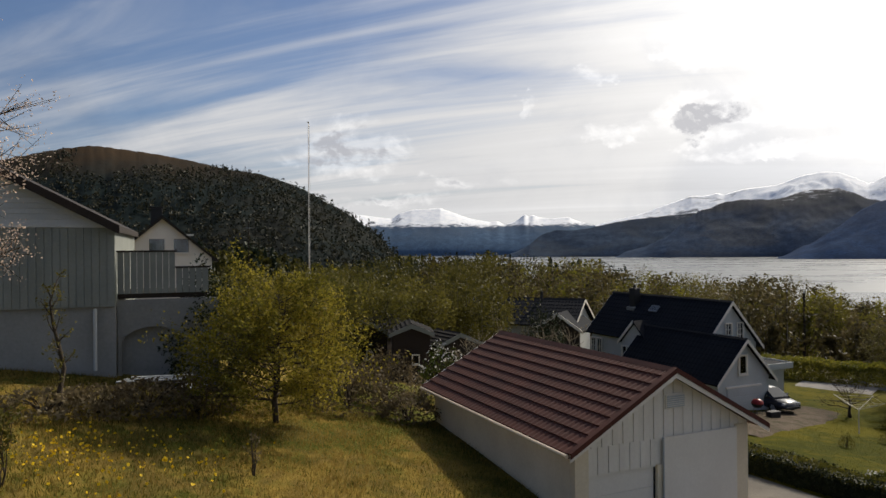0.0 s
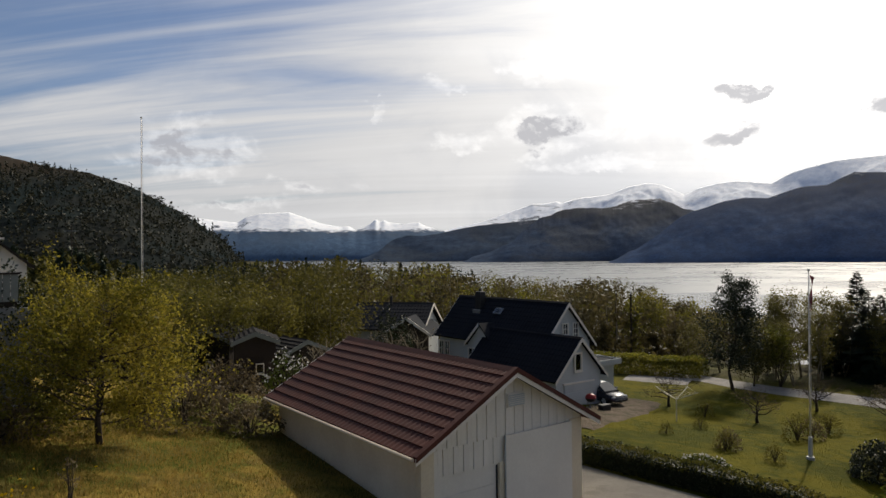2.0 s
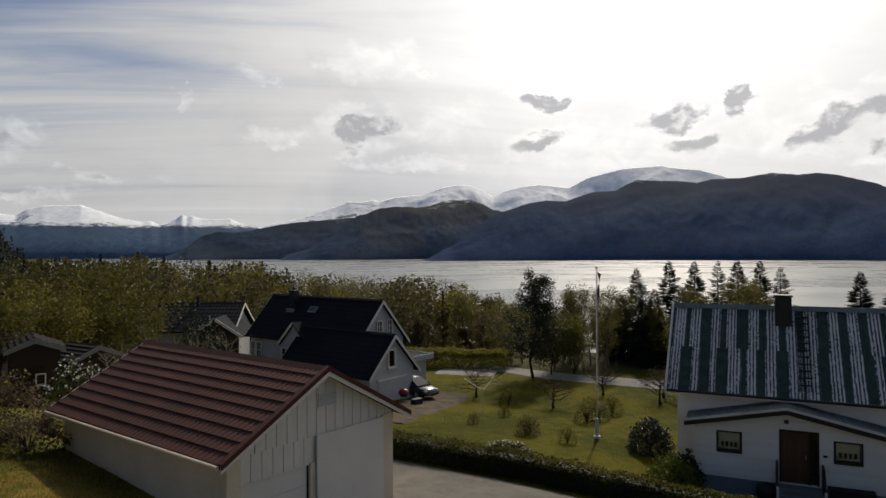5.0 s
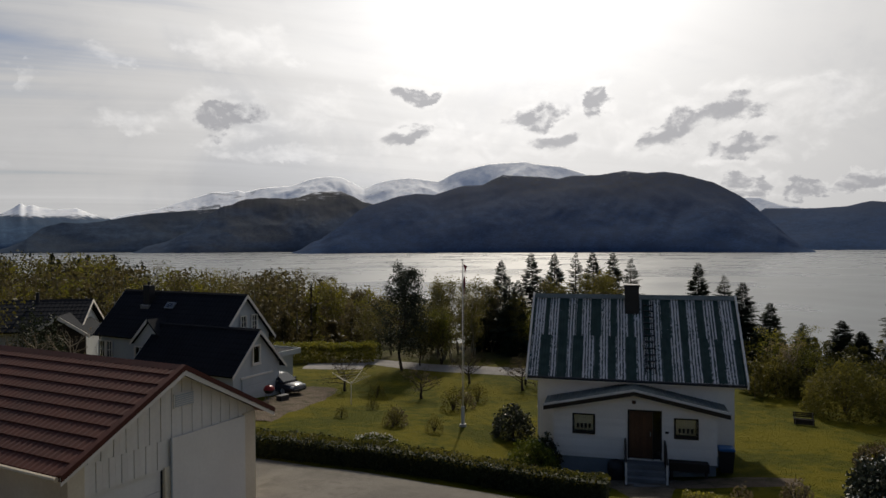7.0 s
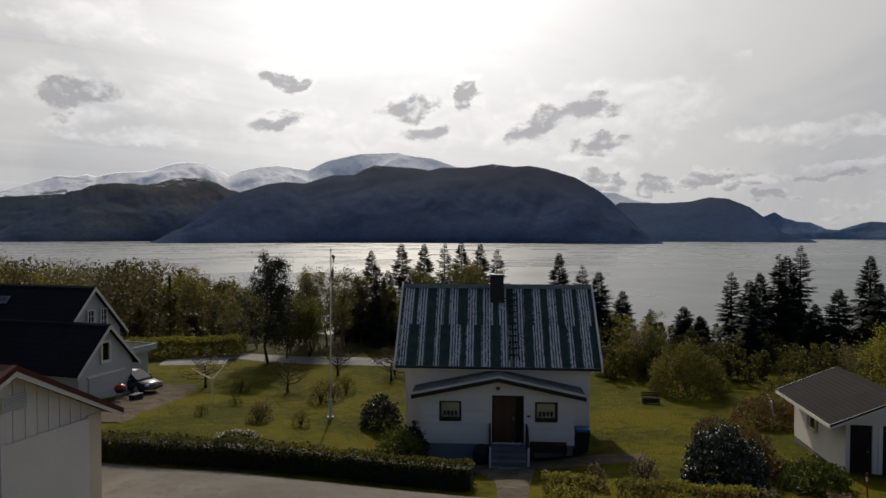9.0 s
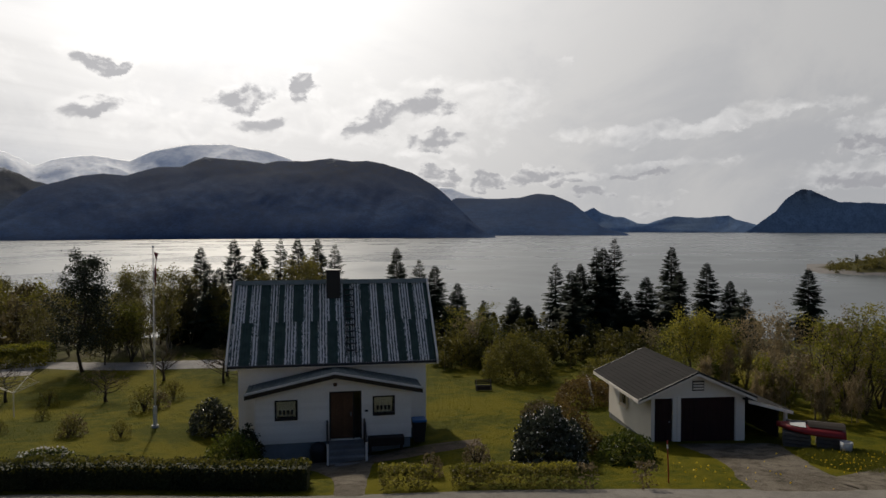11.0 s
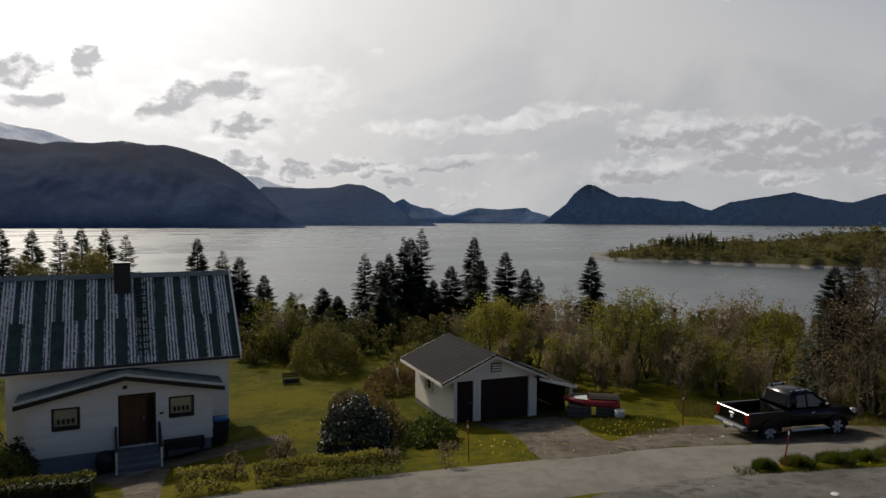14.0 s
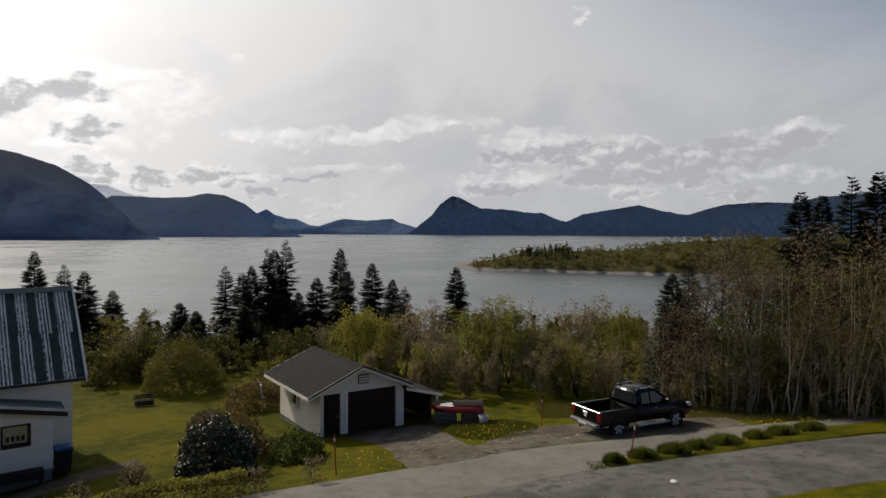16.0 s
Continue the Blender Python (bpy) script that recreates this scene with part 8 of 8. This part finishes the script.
def low_house():
    x, y = polar(2.7, 62.5)
    h = thing("house", pose(x, y, -10.2, 0, 0, -26), "low house with black roof and white bargeboards", "house")
    gable_roof(h, 0.0, 10.2, 3.4, 3.9, 5.9, M["dark_tile"], 0.12, M["white_paint"], 8, 0.3, lip=0.02)
    for s in (-1, 1):
        part("wall", Mesh().box(0.35, 9.85, s * 2.9, s * 2.75, -0.5, 4.0), M["grey_paint"], h)
    for u in (0.35, 9.7):
        part("gable_wall", Mesh().prism([(-2.75, -0.5), (2.75, -0.5), (2.75, 4.0), (0, 5.6), (-2.75, 4.0)], (u, u + 0.15)), M["grey_paint"], h)
    part("chimney", Mesh().tube([(6.4, -0.25, 5.5), (6.4, -0.25, 6.5)], 0.13, 10), M["black"], h, "slim black flue")
    # projecting wing whose gable faces the road
    wx, wy = 9.0, -4.4
    for s in (1, -1):
        a, b = (wx, 5.05), (wx + s * 2.1, 3.65)
        o = [a, b, (b[0], b[1] - 0.12), (a[0], a[1] - 0.14)]
        part("wing_roof", Mesh().prism(o if s < 0 else o[::-1], (wy, 0.5), "y"), M["dark_tile"], h)
        o = [(a[0], a[1] + 0.02), (b[0], b[1] + 0.02), (b[0], b[1] - 0.22), (a[0], a[1] - 0.24)]
        part("bargeboard", Mesh().prism(o if s < 0 else o[::-1], (wy - 0.05, wy), "y"), M["white_paint"], h)
    part("wing_wall", Mesh().prism([(wx - 1.7, -0.5), (wx + 1.7, -0.5), (wx + 1.7, 3.75), (wx, 4.85), (wx - 1.7, 3.75)], (wy + 0.4, wy + 0.6), "y"), M["dark_wood"], h)
    return h


low_house()


def hut(az, d, apex_el, half, depth, yaw, label, wall):
    x, y = polar(az, d)
    z = ground_z(x, y)
    top = d * math.tan(radians(apex_el)) - z
    h = thing("garden_hut", pose(x, y, z, 0, 0, yaw), label, "hut", "garden huts")
    ze = top - half * 0.42
    gable_roof(h, 0.0, depth, half, ze, top, M["shingle"], 0.08, M["green_grey"], 5, 0)
    for u in (0.2, depth - 0.3):
        part("gable_wall", Mesh().prism([(-half + 0.2, -0.3), (half - 0.2, -0.3), (half - 0.2, ze), (0, top - 0.14), (-half + 0.2, ze)], (u, u + 0.1)), M[wall], h)
    for s in (-1, 1):
        part("wall", Mesh().box(0.3, depth - 0.3, s * (half - 0.2), s * (half - 0.3), -0.3, ze + 0.05), M[wall], h)
    part("door", Mesh().box(0.17, 0.2, -0.35, 0.35, 0.0, 1.7, 0.01), M["brown_boards"], h)
    window(h, pose(0.2, -0.45, 1.0) @ turn_to("-x") @ pose(-0.4, 0, 0), 0.3, 0.4, M["white_paint"], 0.04, (0, 0), 0.05)


hut(-2.7, 34, -6.2, 1.15, 2.4, 96, "small brown garden hut with white bargeboards", "brown_boards")
hut(-6.6, 37, -5.7, 1.5, 2.6, 60, "dark low garden hut behind the scrub", "dark_wood")
hut(1.4, 37, -7.0, 1.5, 2.6, 120, "dark low garden hut behind the garage", "dark_wood")

# masts beyond the gardens and posts on the shore slope
for az, d, el, lab, r in ((-15.95, 58, 2.4, "thin radio mast beyond the gardens", 0.04), (26.8, 74, -3.4, "tarred wooden power post", 0.14), (27.95, 74, -3.45, "tarred wooden power post", 0.14)):
    x, y = polar(az, d)
    top = d * math.tan(radians(el)) - ground_z(x, y)
    t = thing("mast" if r < 0.1 else "power_post", on(x, y), lab, "post")
    part("shaft", Mesh().tube([(0, 0, -0.3), (0, 0, top)], [r, r * 0.7], 8), M["dark_wood"], t)
    if r > 0.1:
        part("insulator", Mesh().tube([(0, 0, top), (0, 0, top + 0.22)], 0.07, 6), M["chalk"], t)
    else:
        part("antenna", Mesh().box(-0.5, 0.5, -0.02, 0.02, top - 0.5, top - 0.46), M["metal"], t)

# trees of the upper garden
M["garden_leaf"] = leaf_material("bright_yellow_spring_leaves", (0.095, 0.090, 0.010), (0.34, 0.272, 0.036), 0.5)
x, y = polar(-13.9, 22.2)
tree("garden_tree", on(x, y), "broad tree in fresh yellow-green leaf on the lawn", "tree", 91, "garden_leaf", 0.10, h=5.1, spread=3.5, r0=0.13, limbs=64, twigs=17, per=27, low=0.13, rise=17, stems=2, jitter=0.11, sides=6)
x, y = polar(-39.0, 12.6)
tree("blossom_tree", on(x, y), "tall fruit tree in pale pink blossom", "tree", 92, "blossom", 0.042, h=9.2, spread=3.2, r0=0.14, limbs=46, twigs=22, per=28, low=0.50, rise=34, jitter=0.07, sides=6)
shrub(on(*polar(-19.0, 27.0)), 93, 2.0, 1.5, 4.2, "dark_leaf", 0.13, 7500, "tall dark evergreen bush by the boarded house", "evergreen_bush")
tree("sapling", on(*polar(-15.7, 17.4)), "small bare sapling in the grass", "sapling", 94, "reed", 0.07, h=1.3, spread=0.3, r0=0.03, limbs=14, twigs=5, per=2, stems=5, rise=70, jitter=0.03, sides=4)
tree("ivy_tree", on(*polar(-29.4, 21.8)), "thin leaning trunk wrapped in ivy", "tree", 95, "olive_leaf", 0.09, h=4.4, spread=0.75, r0=0.09, limbs=16, twigs=6, per=5, low=0.1, rise=55, jitter=0.06)
tree("sapling", on(*polar(-33.2, 16.6)), "young bush with dark stems in the grass", "sapling", 96, "olive_leaf", 0.09, h=2.0, spread=0.5, r0=0.03, limbs=18, twigs=6, per=4, stems=6, rise=70, jitter=0.05, sides=4)
for i, (az, d, rx, h, leaf, n, lab) in enumerate([(-23.5, 22.4, 1.7, 1.0, "reed", 1700, "dry brown bramble below the house"), (-27.0, 22.0, 1.5, 0.8, "reed", 1300, "dry brown bramble below the house"), (-20.0, 22.6, 1.3, 1.2, "brown_twig", 1200, "bare twiggy thicket below the house"),
                                                  (-8.0, 25.0, 1.8, 1.9, "brown_twig", 2300, "brown bramble thicket beside the garage"), (-5.0, 27.0, 1.7, 2.0, "brown_twig", 2300, "brown bramble thicket beside the garage"), (-3.0, 24.6, 1.2, 1.0, "reed", 1200, "dry bramble at the garage corner"),
                                                  (-9.5, 27.5, 1.6, 2.5, "olive_leaf", 2000, "olive undergrowth behind the tree"), (-30.5, 21.8, 1.6, 0.7, "reed", 1200, "dry brown growth at the wall foot")]):
    shrub(on(*polar(az, d)), 100 + i, rx, rx * 0.8, h, leaf, 0.13, n, lab, "undergrowth", group="undergrowth in the upper garden")
shrub(on(*polar(-0.2, 29.0)), 111, 1.2, 1.1, 2.3, "hedge_leaf", 0.11, 1500, "bush with scattered white blossom", "blossom_bush", ("flower_and_glint", 240, 0.10))
for i, (az, d, el) in enumerate([(3.2, 32, -6.6), (5.0, 33, -6.0), (6.8, 33, -6.2), (8.6, 34, -6.0), (1.8, 31, -7.2), (10.2, 36, -5.9)]):
    tree("pollard_tree", by_top(az, d, el, 3.4), "pollarded tree with pale bare branches", "tree", 120 + i, "brown_twig", 0.08, "pale_bark", "pollarded trees", h=3.4, spread=1.5, r0=0.10, limbs=16, twigs=9, per=0.4, low=0.4, rise=42, sides=5)
shrub(on(*polar(8.3, 44)), 131, 2.1, 1.7, 4.9, "dark_leaf", 0.15, 6000, "dark evergreen bush before the low house", "evergreen_bush")
WL = tree("willow", by_top(-9.6, 36, -1.9, 6), "spreading olive-green willow behind the huts", "tree", 132, "olive_leaf", 0.16, h=6, spread=2.9, r0=0.14, limbs=36, twigs=14, per=12, low=0.15, rise=30, stems=3, jitter=0.25, group="willows")
for az, d, el in ((-5.6, 38, -2.0), (-2.2, 42, -2.2), (-12.6, 40, -2.0), (1.0, 46, -2.8), (-7.6, 44, -1.5), (3.4, 50, -3.4)):
    again(WL, by_top(az, d, el, 6))

# clutter under the house wall
t = thing("plank_pile", on(*polar(-23.4, 24.0), 0.1, 12), "pale boards lying in the dry bramble", "planks")
for k in range(3):
    part("plank", Mesh().box(-1.0 + 0.2 * k, 1.0 + 0.15 * k, -0.12 + 0.13 * k, 0.0 + 0.13 * k, 0.62 + 0.04 * k, 0.66 + 0.04 * k, 0.006), M["grey_paint"], t)
for xx in (-0.7, 0.7):
    part("support", Mesh().box(xx, xx + 0.1, -0.1, 0.35, -0.1, 0.62), M["weathered"], t)
t = thing("garden_table", on(*polar(-20.8, 24.0), 0.25, -20), "weathered slatted garden table in the thicket", "table")
for k in range(6):
    part("slat", Mesh().box(-0.6, 0.6, -0.4 + 0.14 * k, -0.28 + 0.14 * k, 0.70, 0.73, 0.005), M["grey_paint"], t)
for xx in (-0.55, 0.48):
    for yy in (-0.36, 0.36):
        part("leg", Mesh().box(xx, xx + 0.07, yy, yy + 0.07, -0.1, 0.70), M["weathered"], t)


# ---- grass, flowers ----
def blades(name, label, seed, count, region, height, width, mat, keep=lambda x, y: True, category="grass"):
    """Loose blades of grass, three corners each."""
    rng = np.random.default_rng(seed)
    out = []
    while len(out) < count:
        x, y = rng.uniform(region[0], region[1]), rng.uniform(region[2], region[3])
        if not keep(x, y):
            continue
        z = ground_z(x, y)
        h = height * rng.uniform(0.45, 1.3) * (0.75 + 0.6 * noise.noise((x * 0.6, y * 0.6, 9.0)))
        a = rng.uniform(0, 6.28)
        lx, ly = rng.normal(size=2) * 0.35 * h
        out.append(((x - width * math.cos(a), y - width * math.sin(a), z - 0.02), (x + width * math.cos(a), y + width * math.sin(a), z - 0.02), (x + lx, y + ly, z + max(0.03, h))))
    ob = part(name, quick(name, np.array(out).reshape(-1, 3), 3, M[mat]), None, None, label)
    return tagged(ob, "", category, kind="stuff")


def in_garage(x, y):
    v = pose(6.13, 17.98, 0, 0, 0, 114.1).inverted() @ Vector((x, y, 0))
    return -0.3 < v.x < 9.8 and abs(v.y) < 3.1


upper = lambda x, y: not in_garage(x, y) and x < 3.4 + 0.05 * y and y > 8 and y < 25 + 0.1 * x and abs(x) < 0.85 * y
blades("long_grass", "rough half-dry grass on the upper lawn", 141, 52000, (-18, 4.5, 9, 25), 0.15, 0.012, "grass", upper)
blades("green_grass", "fresh green grass among the dry blades", 142, 16000, (-18, 4.5, 9, 25), 0.13, 0.012, "lawn_blade", upper)
lower = lambda x, y: not in_garage(x, y) and (x - 18.6) * 0.86 + (y - 13.0) * 0.5 > 0.4 and x * 0.62 + y * 0.78 < 47
blades("lawn_grass", "short mown grass on the lower lawn", 143, 42000, (14, 40, 4, 40), 0.055, 0.014, "lawn_blade", lower)


def scatter(name, label, seed, spots, size, mat, lift=0.12, category="flowers"):
    rng = np.random.default_rng(seed)
    P = np.array([(x, y, ground_z(x, y) + lift * rng.uniform(0.6, 1.4)) for x, y in spots])
    q = np.concatenate([leaf_quads(P, size, rng, 0, 1.0), leaf_quads(P + rng.normal(size=P.shape) * 0.006, size, rng, 0, 1.0)])
    return tagged(part(name, quick(name, q.reshape(-1, 3), 4, M[mat]), None, None, label), "", category, kind="stuff")


rng = np.random.default_rng(150)
spots = [polar(rng.normal(-29.6, 2.6), rng.normal(18.4, 1.0)) for _ in range(150)] + [polar(rng.uniform(-27, -18), rng.normal(18.0, 1.2)) for _ in range(70)] + [polar(rng.uniform(-33, -14), rng.uniform(13.5, 20)) for _ in range(50)]
scatter("dandelions", "yellow dandelions scattered in the rough grass", 151, spots, 0.072, "dandelion", 0.16)
spots = [(25 + rng.normal() * 0.9, 2.4 + rng.normal() * 1.2) for _ in range(40)] + [(29.4 + rng.normal() * 1.0, -2.0 + rng.normal() * 0.9) for _ in range(70)]
spots += [(24.2 + 0.45 * k + rng.normal() * 0.3, -8.0 - k + rng.normal() * 0.3) for k in rng.uniform(0, 7, 60)] + [(28.5 + rng.normal() * 0.4, -14.5 + rng.normal() * 1.2) for _ in range(40)]
scatter("roadside_dandelions", "yellow dandelions on the road verges", 152, spots, 0.065, "dandelion", 0.14)
def grass_tuft(m, seed, r, h, n=2400):
    """A dome of long bent blades."""
    rng = np.random.default_rng(seed)
    t = thing("grass_tuft", m, "tuft of fresh green grass on the verge", "grass tuft", "tufts on the verge")
    a, k = rng.uniform(0, 6.28, n), np.sqrt(rng.uniform(0, 1, n))
    foot = np.stack([np.cos(a) * k * r * 0.6, np.sin(a) * k * r * 0.9, np.full(n, -0.03)], 1)
    ln = h * rng.uniform(0.55, 1.15, n) * (1 - 0.45 * k ** 2)
    out = np.stack([np.cos(a) * k * r * 0.3, np.sin(a) * k * r * 0.3, ln], 1) + rng.normal(size=(n, 3)) * [0.05, 0.05, 0.03]
    wide = np.stack([-np.sin(a + 1), np.cos(a + 1), np.zeros(n)], 1) * 0.008
    mid = foot + out * [0.35, 0.35, 0.65]
    part("grass", quick("grass", np.stack([foot - wide, foot + wide, mid + wide, foot + out, mid - wide], 1).reshape(-1, 3), 5, M["tuft"]), None, t)["kind"] = "stuff"
    return t


strip("verge", [(22.8, -5.6, 0.25), (24.2, -8.6, 0.55), (25.6, -12.0, 0.7), (27.0, -16.0, 0.9), (28.6, -21.0, 1.0)], M["ground"], "narrow grass verge between lane and yard", "verge", 0.10, wobble=0.2)
for i, (x, y, r) in enumerate([(22.95, -5.9, 0.30), (23.5, -7.0, 0.42), (24.1, -8.3, 0.5), (24.6, -9.3, 0.45), (25.2, -10.5, 0.55), (25.9, -12.0, 0.42), (26.4, -13.2, 0.5), (27.0, -14.6, 0.5)]):
    grass_tuft(on(x, y), 160 + i, r * 1.15, 0.34 + 0.35 * r)
blades("bank_grass", "grass on the bank beside the boat", 145, 9000, (27, 34, -6, 1.5), 0.16, 0.014, "lawn_blade", lambda x, y: (x - 30.2) ** 2 / 6 + (y + 2.4) ** 2 / 4 < 1)
blades("verge_grass", "long grass along the edge of the bare wood", 146, 15000, (29, 38, -24, -5), 0.24, 0.016, "wood_olive", lambda x, y: 33.0 < math.hypot(x, y) < 37)
blades("verge_grass", "grass on the narrow verge", 147, 5000, (22, 29, -20, -5), 0.18, 0.014, "lawn_blade", lambda x, y: abs((x - 22.8) - (-5.6 - y) * 0.41) < 0.55)
